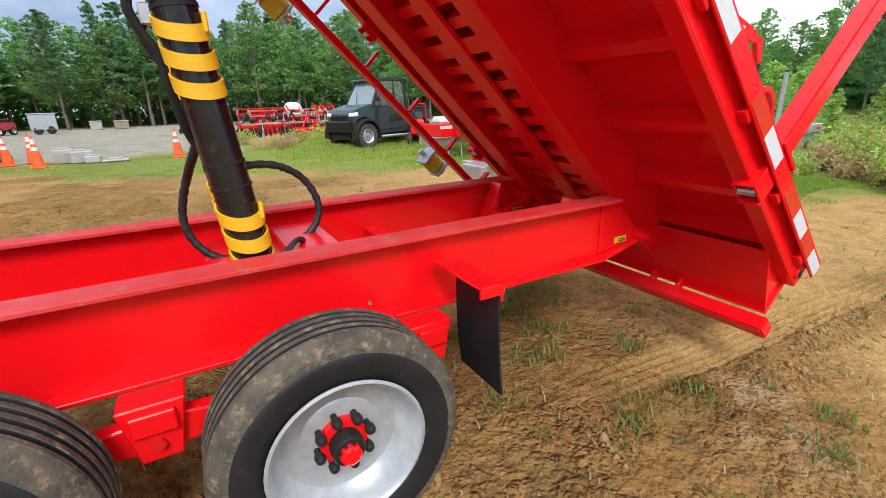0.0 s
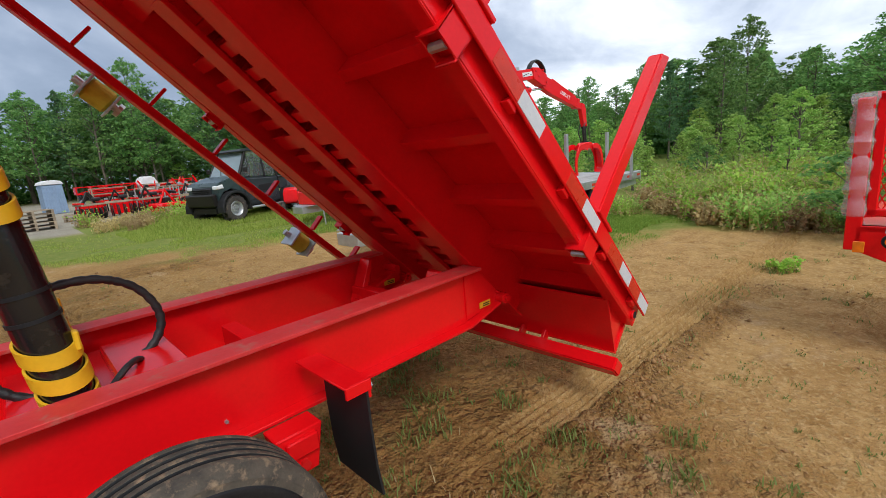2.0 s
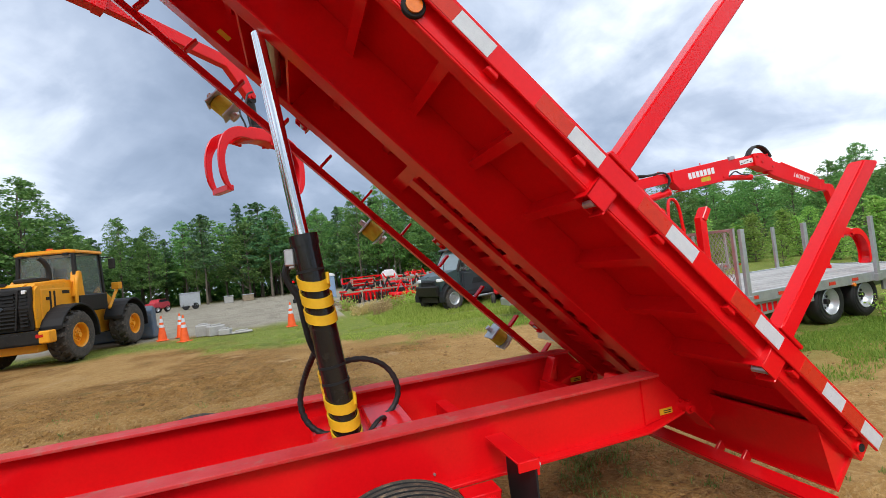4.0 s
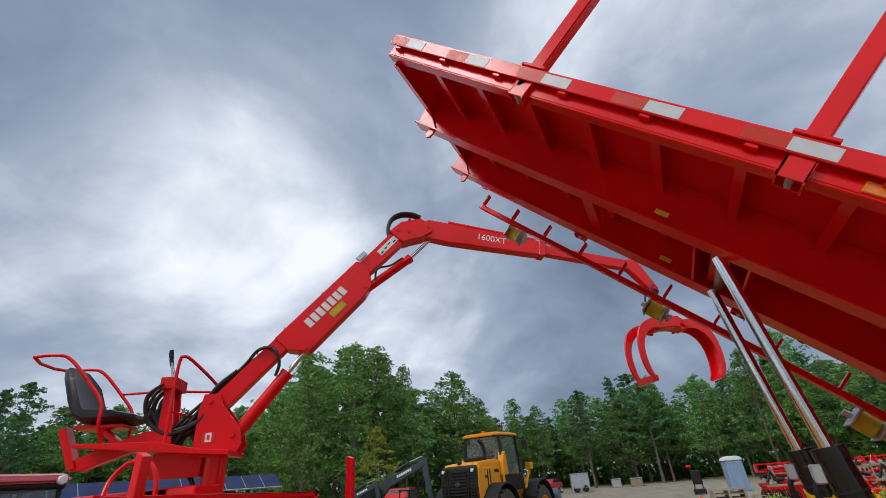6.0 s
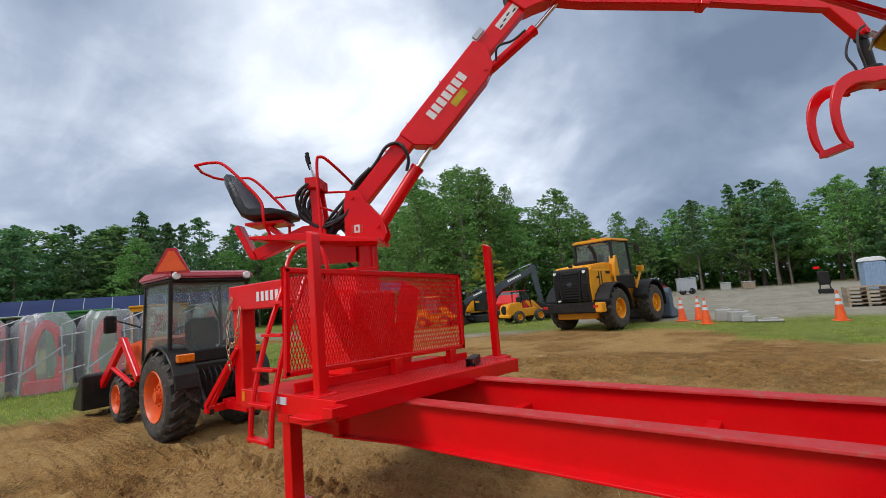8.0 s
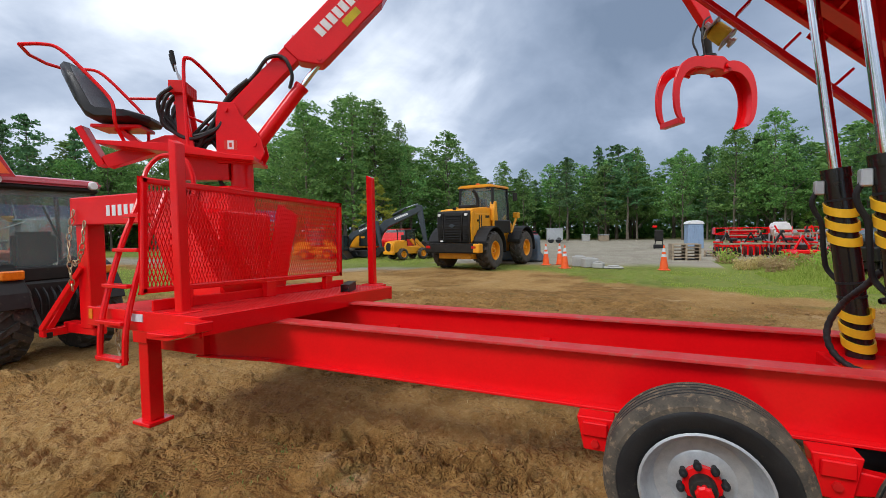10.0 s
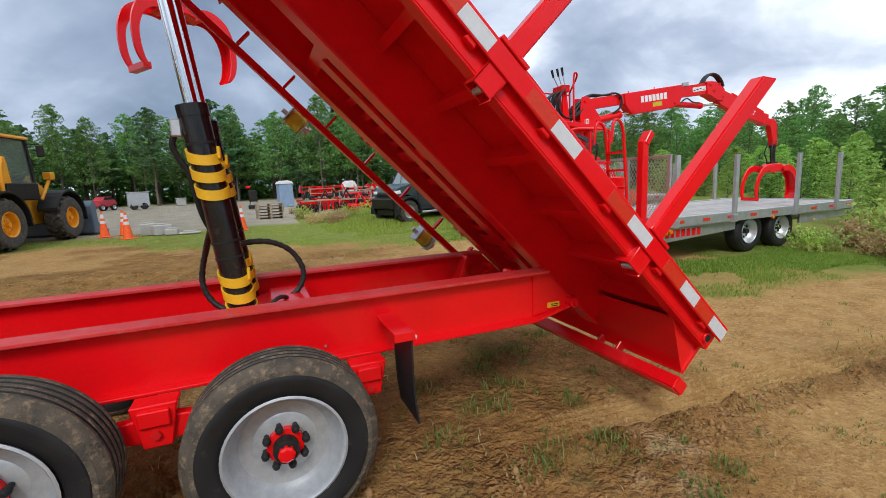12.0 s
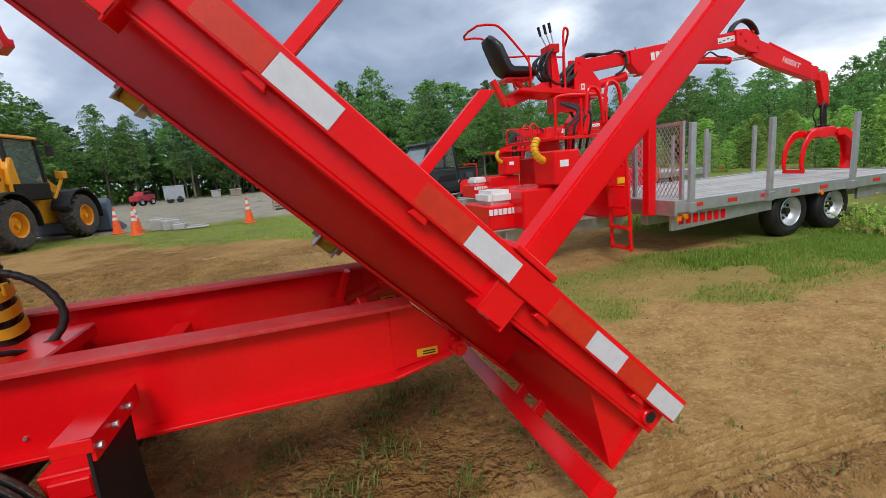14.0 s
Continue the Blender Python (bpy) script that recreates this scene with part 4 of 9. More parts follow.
# ---------------------------------------------------------------- log loader cranes
def crane(at, rz, boom_deg, stick_deg, stick_len, ext_len, tip_deg, label, seat=True, pivot_z=2.69, base_z=1.0, grapple_turn=0.0, open_deg=0.0):
    """A log loader on a mast: x runs out along its boom."""
    C = thing("log_crane", label, "crane", at, rz)
    dz = pivot_z - 2.69
    P0 = Vector((0.12, 0, pivot_z))
    bo = Matrix.Translation(P0) @ Matrix.Rotation(-radians(boom_deg), 4, "Y")

    def q(a, b, o=0.0):
        return bo @ Vector((a, o, b))

    # mast
    bm = rod(B(), (0.22, 0, base_z), (0.22, 0, 2.22 + dz), 0.10, 24)
    box(bm, (0.05, -0.14, base_z), (0.39, 0.14, base_z + 0.05))
    part("mast", bm, RED, C, bevel=0.004, smooth=True)
    hd = B()
    for y in (-0.105, 0.09):
        prism(hd, [(0.03, 2.20 + dz), (0.40, 2.20 + dz), (0.45, 2.30 + dz), (0.42, 2.44 + dz), (0.24, 2.66 + dz), (0.20, 2.76 + dz), (0.06, 2.76 + dz), (0.03, 2.6 + dz)], y, y + 0.015)
    prism(hd, [(0.03, 2.20 + dz), (0.40, 2.20 + dz), (0.36, 2.34 + dz), (0.03, 2.40 + dz)], -0.09, 0.09)
    head = part("mast_head", hd, RED, C, bevel=0.004)
    for s, z in ((0.12, 2.69), (0.36, 2.38), (0.33, 2.24), (0.08, 2.24)):
        part("pin", rod(B(), (s, -0.125, z + dz), (s, 0.125, z + dz), 0.024, 12), RED, head)
    fl = part("maple_flag", box(B(), (0.10, -0.109, 2.33 + dz), (0.21, -0.1055, 2.41 + dz)), PRINT_WHITE, head, "small red and white flag sticker")
    bmf = B()
    for x0, x1 in ((0.10, 0.127), (0.183, 0.21)):
        box(bmf, (x0, -0.1115, 2.33 + dz), (x1, -0.1095, 2.41 + dz))
    box(bmf, (0.144, -0.1115, 2.35 + dz), (0.166, -0.1095, 2.39 + dz))
    part("flag_print", bmf, TAPE_RED, head)

    # lower boom: slim box, wide cheek section, slim box
    bm = prism(B(), [(-0.05, -0.10), (0.0, -0.14), (0.9, -0.14), (0.9, 0.03), (0.0, 0.03), (-0.05, 0.0)], -0.062, 0.062, bo)
    boom = part("lower_boom", bm, RED, C, bevel=0.006)
    bm = prism(B(), [(0.80, 0.03), (2.02, 0.03), (2.07, -0.10), (1.93, -0.30), (1.78, -0.335), (1.0, -0.335), (0.93, -0.33), (0.90, -0.30), (0.80, -0.16)], -0.085, 0.085, bo)
    cheek = part("boom_cheek", bm, RED, C, bevel=0.008)
    # maker's mark as plain bars
    mm = bo @ Matrix.Translation((1.12, -0.0875, -0.165)) @ Matrix.Rotation(radians(90), 4, "X")
    bars(7, 0.062, 0.105, 0.02, mm, PRINT_WHITE, cheek, depth=0.0025)
    mm = bo @ Matrix.Translation((1.36, -0.0875, -0.265)) @ Matrix.Rotation(radians(90), 4, "X")
    part("sticker", box(B(), (0, 0, 0), (0.20, 0.075, 0.0025), mm), STRAP, cheek, "small faded sticker")
    for a, b in ((0.95, -0.28), (1.85, -0.26)):
        part("pin", rod(B(), q(a, b, -0.10), q(a, b, 0.10), 0.022, 12), RED, cheek)
    bm = prism(B(), [(2.0, 0.0), (2.62, 0.0), (2.72, -0.04), (2.72, -0.22), (2.62, -0.20), (2.0, -0.18)], -0.06, 0.06, bo)
    up = part("upper_boom", bm, RED, C, bevel=0.006)
    mm = bo @ Matrix.Translation((2.28, -0.0625, -0.13)) @ Matrix.Rotation(radians(90), 4, "X")
    part("data_plate", box(B(), (0, 0, 0), (0.30, 0.08, 0.002), mm), PRINT_WHITE, up, "white data sticker")
    pr = B()
    for k in range(4):
        box(pr, (0.015 + 0.07 * k, 0.015 + 0.012 * (k % 3), 0.002), (0.06 + 0.07 * k, 0.03 + 0.012 * (k % 3), 0.003), mm)
    part("plate_print", pr, PLASTIC, up)
    bm = prism(B(), [(2.58, 0.02), (2.78, 0.0), (2.98, -0.14), (3.02, -0.30), (2.94, -0.37), (2.80, -0.33), (2.66, -0.24), (2.58, -0.2)], -0.095, 0.095, bo)
    el = part("elbow_cheek", bm, RED, C, bevel=0.006)
    for a, b in ((2.66, -0.05), (2.74, -0.16), (2.87, -0.06), (2.95, -0.29)):
        part("pin", rod(B(), q(a, b, -0.11), q(a, b, 0.11), 0.02, 10), RED_DUSTY, el)
    # valve bracket, lifting eye and guides on the boom's back
    part("boom_bracket", box(B(), (2.04, -0.095, 0.0), (2.17, -0.06, 0.06), bo), GALV, C, "zinc plated bracket", bevel=0.004)
    part("lifting_eye", tube(B(), [q(0.62 + 0.035 * math.cos(t * math.tau / 12), 0.05 + 0.035 * math.sin(t * math.tau / 12)) for t in range(13)], 0.008, 6), RED, C)
    for a in (0.95, 1.5):
        part("hose_guide", rod(B(), q(a, 0.02), q(a, 0.07), 0.008, 6), RED, C)
    # rams
    def ram(p0, p1, p2, r, rr_):
        d = (p1 - p0).normalized()
        ra = part("ram_barrel", rod(B(), p0, p1, r, 20), RED, C, bevel=0.005, smooth=True)
        part("ram_gland", rod(B(), p1 - d * 0.03, p1 + d * 0.01, r * 1.12, 20), RED, ra, smooth=True)
        part("ram_rod", rod(B(), p1, p2, rr_, 14), CHROME, ra, smooth=True)
        part("ram_eye", rod(B(), p0 + Vector((0, -0.06, 0)), p0 + Vector((0, 0.06, 0)), r * 0.8, 14), RED, ra)

    foot = Vector((0.36, 0, 2.38 + dz))
    lift = q(0.95, -0.28)
    ram(foot, foot.lerp(lift, 0.70), lift, 0.062, 0.026)
    ram(q(1.85, -0.27), q(2.5, -0.385), q(2.93, -0.40), 0.05, 0.022)
    # hoses along the boom
    for o, w in ((-0.03, 0.0), (0.03, 0.012)):
        h = curve_pts([(-0.2, o, 2.45 + dz), (-0.05, o * 2, 2.6 + dz), q(0.1, 0.06, o), q(0.42, 0.055 + w, o), q(0.62, 0.05, o * 3), q(0.72, -0.05, -0.1), q(0.66, -0.2, -0.09), q(0.55, -0.26, -0.05)], 6)
        part("hose", tube(B(), h, 0.017, 8), HOSE, C, smooth=True)
    for o in (-0.05, 0.0, 0.05):
        h = curve_pts([(-0.18, o, 2.30 + dz), (-0.08, o * 1.2, 2.45 + dz), (0.0, o * 1.2, 2.58 + dz), q(0.12, 0.08, o), q(0.35, 0.06, o)], 6)
        part("hose", tube(B(), h, 0.02, 8), HOSE, C, smooth=True)
    h = curve_pts([(0.15, -0.02, 2.15 + dz), (0.05, 0, 2.3 + dz), (-0.05, 0, 2.42 + dz), (-0.12, 0, 2.30 + dz), (-0.02, 0, 2.12 + dz), (0.08, 0, 1.95 + dz)], 6)
    part("hose", tube(B(), h, 0.02, 8), HOSE, C, smooth=True)
    h = curve_pts([q(1.98, -0.3, -0.03), q(2.1, -0.22, -0.09), q(2.25, -0.3, -0.08), q(2.42, -0.33, -0.06)], 6)
    part("hose", tube(B(), h, 0.012, 8), HOSE, C, smooth=True)
    arch = curve_pts([q(2.56, 0.0), q(2.64, 0.09), q(2.77, 0.14), q(2.90, 0.10), q(2.99, 0.0), q(3.03, -0.11)], 7)
    for o in (-0.035, 0.0, 0.035):
        part("elbow_hose", tube(B(), [p + Vector((0, o, 0)) for p in arch], 0.021, 8), HOSE, C, smooth=True)

    # stick, pinned at the elbow
    so = Matrix.Translation(q(2.955, -0.285)) @ Matrix.Rotation(-radians(stick_deg), 4, "Y")
    bm = prism(B(), [(-0.10, -0.08), (0.02, -0.14), (0.30, -0.15), (stick_len, -0.095), (stick_len, 0.095), (0.15, 0.12), (0.0, 0.12), (-0.10, 0.05)], -0.065, 0.065, so)
    stk = part("stick", bm, RED, C, bevel=0.006)
    mm = so @ Matrix.Translation((stick_len * 0.42, -0.0665, -0.035)) @ Matrix.Rotation(radians(90), 4, "X")
    lettering("model_lettering", "1600XT", 0.115, mm, PRINT_WHITE, stk, 0.001)
    bm = prism(B(), [(0.18, 0.10), (stick_len + 0.05, 0.09), (stick_len + 0.05, 0.115), (0.18, 0.135)], -0.03, 0.03, so)
    rod(bm, so @ Vector((0.25, -0.02, 0.15)), so @ Vector((stick_len - 0.1, -0.02, 0.125)), 0.025, 10)
    part("extension_ram", bm, RED, stk, smooth=True)
    bm = box(B(), (stick_len - 0.06, -0.075, -0.105), (stick_len + 0.02, 0.075, 0.105), so)
    part("stick_collar", bm, RED, stk, bevel=0.004)
    xe = stick_len + ext_len
    bm = box(B(), (stick_len - 0.3, -0.045, -0.065), (xe, 0.045, 0.065), so)
    ext = part("extension", bm, RED, C, bevel=0.005)
    to = so @ Matrix.Translation((xe - 0.02, 0, 0)) @ Matrix.Rotation(-radians(tip_deg - stick_deg), 4, "Y")
    bm = prism(B(), [(-0.12, -0.03), (0.0, -0.09), (0.40, -0.05), (0.43, 0.0), (0.40, 0.05), (0.06, 0.09), (-0.06, 0.07)], -0.05, 0.05, to)
    part("boom_tip", bm, RED, C, bevel=0.006)
    tip = to @ Vector((0.39, 0, 0))
    part("tip_pin", rod(B(), tip + Vector((0, -0.075, 0)), tip + Vector((0, 0.075, 0)), 0.024, 12), RED_DUSTY, C)

    # rotator and grapple hang plumb
    G = Matrix.Translation(tip) @ Matrix.Rotation(radians(grapple_turn), 4, "Z")
    G2 = G
    G = G @ Matrix.Translation((0.03, 0, -1.145)) @ Matrix.Diagonal((0.84, 1, 0.84, 1)) @ Matrix.Translation((0, 0, 1.145))
    bm = rod(B(), G2 @ Vector((0, 0, -0.07)), G @ Vector((0, 0, -0.20)), 0.045, 20)
    rod(bm, G @ Vector((0, 0, -0.19)), G @ Vector((0, 0, -0.23)), 0.085, 20)
    rod(bm, G2 @ Vector((0, -0.05, -0.03)), G2 @ Vector((0, 0.05, -0.03)), 0.045, 14)
    box(bm, (-0.03, -0.03, -0.1), (0.03, 0.03, 0.0), G2)
    part("rotator", bm, BLACK, C, "black grapple rotator", bevel=0.004, smooth=True)
    grp = B()
    prism(grp, [(-0.14, -0.23), (0.14, -0.23), (0.26, -0.32), (0.24, -0.44), (0.06, -0.40), (-0.06, -0.40), (-0.24, -0.44), (-0.30, -0.34)], -0.10, 0.10, G)
    gf = part("grapple_frame", grp, RED, C, bevel=0.01)
    for x in (-0.2, 0.2):
        part("pin", rod(B(), G @ Vector((x, -0.13, -0.36)), G @ Vector((x, 0.13, -0.36)), 0.028, 12), RED, gf)
    part("grapple_ram", rod(B(), G @ Vector((-0.34, 0.0, -0.33)), G @ Vector((0.34, 0.0, -0.33)), 0.045, 14), RED, gf)
    outer = [(0.13, -0.33), (0.26, -0.285), (0.40, -0.30), (0.53, -0.38), (0.61, -0.51), (0.65, -0.69), (0.645, -0.90), (0.60, -1.05), (0.52, -1.14)]
    inner = [(0.50, -1.115), (0.545, -1.02), (0.57, -0.87), (0.565, -0.70), (0.52, -0.57), (0.45, -0.48), (0.36, -0.43), (0.26, -0.42), (0.14, -0.44)]

    def smooth2(ps):
        return [(p.x, p.z) for p in curve_pts([(x, 0, z) for x, z in ps], 3)]

    jaw = smooth2(outer) + smooth2(inner)
    turn_r = Matrix.Translation((0.2, 0, -0.36)) @ Matrix.Rotation(radians(open_deg), 4, "Y") @ Matrix.Translation((-0.2, 0, 0.36))
    back = smooth2(outer)[3:]
    bm = prism(B(), back + [(x - 0.016, z - 0.006) for x, z in back[::-1]], -0.085, 0.085, G @ turn_r)
    gj = part("grapple_jaw", bm, RED, C)
    for y in (-0.10, 0.085):
        part("jaw_plate", prism(B(), jaw, y, y + 0.015, G @ turn_r), RED, gj)
    mir = G @ Matrix.Diagonal((-1, 1, 1, 1)) @ turn_r
    bm = B()
    prism(bm, jaw, -0.165, -0.13, mir)
    part("grapple_fork", prism(B(), jaw, 0.13, 0.165, mir), RED, C, bevel=0.003)
    box(bm, (0.49, -0.16, -1.145), (0.58, 0.16, -1.07), mir)
    box(bm, (0.16, -0.16, -0.41), (0.28, 0.16, -0.33), mir)
    part("grapple_fork", bm, RED, C, bevel=0.003)
    hs = B()
    for o in (-0.05, 0.05):
        tube(hs, curve_pts([tip + Vector((0.0, o, 0.06)), tip + Vector((-0.07, o, 0.0)), tip + Vector((-0.11, o * 1.4, -0.16)), tip + Vector((-0.07, o, -0.3)), G @ Vector((-0.1, o, -0.25))], 6), 0.011, 6)
    part("grapple_hose", hs, HOSE, C, smooth=True)

    if not seat:
        return C
    # operator's stand
    bm = prism(B(), [(-0.86, 2.33 + dz), (0.16, 2.22 + dz), (0.40, 2.20 + dz), (0.40, 2.24 + dz), (0.16, 2.26 + dz), (-0.2, 2.34 + dz), (-0.86, 2.36 + dz)], -0.30, 0.26)
    box(bm, (-0.3, -0.08, 2.05 + dz), (0.12, 0.08, 2.26 + dz))
    part("stand_plate", bm, RED, C, bevel=0.004)
    bm = B()
    beam(bm, (-0.62, 0, 2.36 + dz), (-0.88, 0, 2.56 + dz), 0.10, 0.05)
    beam(bm, (-0.95, -0.0, 2.18 + dz), (-1.12, 0.0, 2.52 + dz), 0.12, 0.06)
    prism(bm, [(-0.9, 2.16 + dz), (-0.3, 2.36 + dz), (-0.3, 2.46 + dz), (-0.42, 2.46 + dz), (-0.95, 2.26 + dz)], -0.05, 0.05)
    box(bm, (-0.98, -0.14, 2.50 + dz), (-0.58, 0.14, 2.53 + dz))
    part("seat_bracket", bm, RED, C, bevel=0.004)
    # seat pan and back, upholstered in one moulded shell
    prof = [(-0.50, 2.575), (-0.52, 2.545), (-0.62, 2.535), (-0.92, 2.545), (-1.02, 2.60), (-1.10, 2.74), (-1.19, 2.96), (-1.20, 3.03), (-1.17, 3.06), (-1.12, 3.05), (-1.02, 2.83), (-0.95, 2.68), (-0.90, 2.645), (-0.72, 2.635), (-0.56, 2.625), (-0.51, 2.605)]
    bm = B()
    cuts = (-0.23, -0.21, -0.12, 0.0, 0.12, 0.21, 0.23)
    rows_ = []
    for y in cuts:
        k = 1 - 0.35 * (abs(y) / 0.23) ** 4
        c = Vector((-0.86, y, 2.66 + dz))
        rows_.append([bm.verts.new(c + Vector((x + 0.86, 0, z + dz - c.z)) * (k if abs(y) > 0.2 else 1)) for x, z in prof])
    for r0, r1 in zip(rows_, rows_[1:]):
        for i in range(len(prof)):
            j = (i + 1) % len(prof)
            bm.faces.new((r0[i], r0[j], r1[j], r1[i]))
    bm.faces.new(rows_[0])
    bm.faces.new(rows_[-1][::-1])
    part("seat", bm, VINYL, C, "black moulded vinyl seat", smooth=True)
    # arm and back rail
    bm = B()
    for y in (-0.30, 0.28):
        tube(bm, curve_pts([(-0.68, y * 0.7, 2.36 + dz), (-0.70, y, 2.5 + dz), (-0.72, y, 2.68 + dz), (-0.85, y, 2.85 + dz), (-1.08, y, 3.09 + dz), (-1.22, y, 3.13 + dz), (-1.38, y, 3.12 + dz)], 5), 0.015, 8)
    tube(bm, [(-1.38, -0.30, 3.12 + dz), (-1.44, -0.1, 3.11 + dz), (-1.44, 0.1, 3.11 + dz), (-1.38, 0.28, 3.12 + dz)], 0.015, 8)
    part("seat_rail", bm, RED, C, smooth=True)
    bm = B()
    tube(bm, [(-0.85, 0.28, 2.87 + dz), (-0.45, 0.28, 2.88 + dz), (0.06, 0.28, 2.85 + dz)], 0.013, 8)
    tube(bm, [(-0.45, 0.28, 2.87 + dz), (-0.47, 0.28, 2.34 + dz)], 0.013, 8)
    tube(bm, curve_pts([(-0.17, -0.22, 2.33 + dz), (-0.18, -0.22, 3.0 + dz), (-0.14, -0.22, 3.1 + dz), (-0.06, -0.12, 3.05 + dz), (0.06, 0.24, 2.90 + dz), (0.08, 0.28, 2.80 + dz), (0.06, 0.26, 2.3 + dz)], 5), 0.016, 8)
    tube(bm, [(-0.17, -0.2, 2.6 + dz), (0.05, 0.26, 2.55 + dz)], 0.012, 8)
    part("stand_rail", bm, RED, C, smooth=True)
    # control valve with levers
    bm = prism(B(), [(-0.30, 2.34 + dz), (-0.16, 2.34 + dz), (-0.20, 2.62 + dz), (-0.23, 2.86 + dz), (-0.31, 2.86 + dz), (-0.30, 2.6 + dz)], -0.10, -0.07)
    prism(bm, [(-0.30, 2.34 + dz), (-0.16, 2.34 + dz), (-0.20, 2.62 + dz), (-0.23, 2.86 + dz), (-0.31, 2.86 + dz), (-0.30, 2.6 + dz)], 0.07, 0.10)
    part("valve_stand", bm, RED, C, bevel=0.003)
    for k in range(6):
        part("valve_block", box(B(), (-0.34, -0.15 + 0.05 * k, 2.82 + dz), (-0.20, -0.11 + 0.05 * k, 2.93 + dz)), RED_DUSTY, C, bevel=0.006)
    for k, y in enumerate((-0.1, -0.02, 0.08)):
        bm = rod(B(), (-0.26, y, 2.92 + dz), (-0.30 - 0.03 * k, y, 3.10 + dz), 0.008, 8)
        lv = part("control_lever", bm, GALV, C)
        part("lever_grip", rod(B(), (-0.297 - 0.03 * k, y, 3.08 + dz), (-0.32 - 0.035 * k, y, 3.20 + dz), 0.017, 10, 0.021), PLASTIC, lv, bevel=0.003)
    for k in range(9):
        y = -0.17 + 0.045 * k
        bend = 0.04 * math.sin(k * 2.3)
        part("valve_hose", tube(B(), curve_pts([(-0.30, y, 2.86 + dz), (-0.41 + bend, y * 1.1, 2.74 + dz), (-0.38 - bend, y * 0.8, 2.54 + dz), (-0.20, y * 0.6, 2.42 + bend + dz), (0.02, y * 0.6, 2.50 + 0.7 * bend + dz), (0.10, y * 0.5, 2.62 + dz)], 5), 0.016, 6), HOSE, C, smooth=True)
    return C


crane((-4.9, 0.87, 0), 34.2, 47.4, -11.2, 1.50, 1.22, -58.0, "red log loader crane with an empty seat and hanging open grapple")


# ---------------------------------------------------------------- machines in the yard
def hollow_cab(parent, x0, x1, y0, y1, z0, z1, frame_mat, glass_mat, roof_mat, post=0.07, roof_over=0.1, roof_h=0.12, taper=0.08):
    """A glazed cab: four corner posts, glass sheets, a moulded roof."""
    cx, cy = (x0 + x1) / 2, (y0 + y1) / 2
    def up(x, y):
        return (cx + (x - cx) * (1 - taper), cy + (y - cy) * (1 - taper), z1)
    cs = [(x0, y0), (x1, y0), (x1, y1), (x0, y1)]
    for x, y in cs:
        part("cab_post", beam(B(), (x, y, z0), up(x, y), post, post), frame_mat, parent, bevel=0.01)
    for k in range(4):
        (ax, ay), (bx, by) = cs[k], cs[(k + 1) % 4]
        bm = B()
        tx, ty, _ = up(ax, ay)
        ux, uy, _ = up(bx, by)
        n = Vector((by - ay, ax - bx, 0)).normalized() * 0.006
        a = [Vector((ax, ay, z0 + 0.02)), Vector((bx, by, z0 + 0.02)), Vector((ux, uy, z1)), Vector((tx, ty, z1))]
        f0 = [bm.verts.new(p + n) for p in a]
        f1 = [bm.verts.new(p - n) for p in a]
        bm.faces.new(f0)
        bm.faces.new(f1[::-1])
        for i in range(4):
            j = (i + 1) % 4
            bm.faces.new((f0[i], f1[i], f1[j], f0[j]))
        pane = part("window_pane", bm, glass_mat, parent)
        for p, q_ in ((a[0], a[1]), (a[3], a[2])):
            part("window_bar", beam(B(), p, q_, 0.05, 0.05), frame_mat, parent)
    o = roof_over
    bm = prism(B(), [(x0 - o, z1), (x0 - o + 0.03, z1 + roof_h * 0.7), (x0 + 0.15, z1 + roof_h), (x1 - 0.15, z1 + roof_h), (x1 + o - 0.03, z1 + roof_h * 0.7), (x1 + o, z1)], y0 - o * 0.6, y1 + o * 0.6)
    part("cab_roof", bm, roof_mat, parent, bevel=0.03, segs=2)


def big_wheel(parent, x, y, z, out, r, width, rim_r, mat, tread="lugs"):
    w = new("wheel")
    w.parent, w.empty_display_size = parent, 0.1
    m = Matrix.Translation((x, y, z)) @ Matrix.Diagonal((1, -out, 1, 1))
    part("tyre", tyre_mesh(m, r, width, rim_r, tread), FARM_RUBBER, w, "muddy lugged rubber tyre", smooth=True)
    if tread == "lugs":
        tagged(part("tread", lug_mesh(m, r, width), FARM_RUBBER, w), kind="stuff")
    bm = lathe(B(), [(rim_r + 0.012, 0.015), (rim_r, -0.002), (rim_r - 0.035, 0.03), (rim_r - 0.055, width * 0.35), (rim_r * 0.55, width * 0.25), (rim_r * 0.5, width * 0.2), (rim_r * 0.22, width * 0.2), (rim_r * 0.2, width * 0.05), (0.001, width * 0.05)], 36, m, cap=False)
    part("rim", bm, mat, w, smooth=True)
    for k in range(8):
        a = k * math.tau / 8
        c = (rim_r * 0.37 * math.cos(a), rim_r * 0.37 * math.sin(a))
        part("wheel_nut", rod(B(), m @ Vector((c[0], width * 0.2, c[1])), m @ Vector((c[0], width * 0.2 - 0.03, c[1])), 0.018, 6), mat, w)
    return w


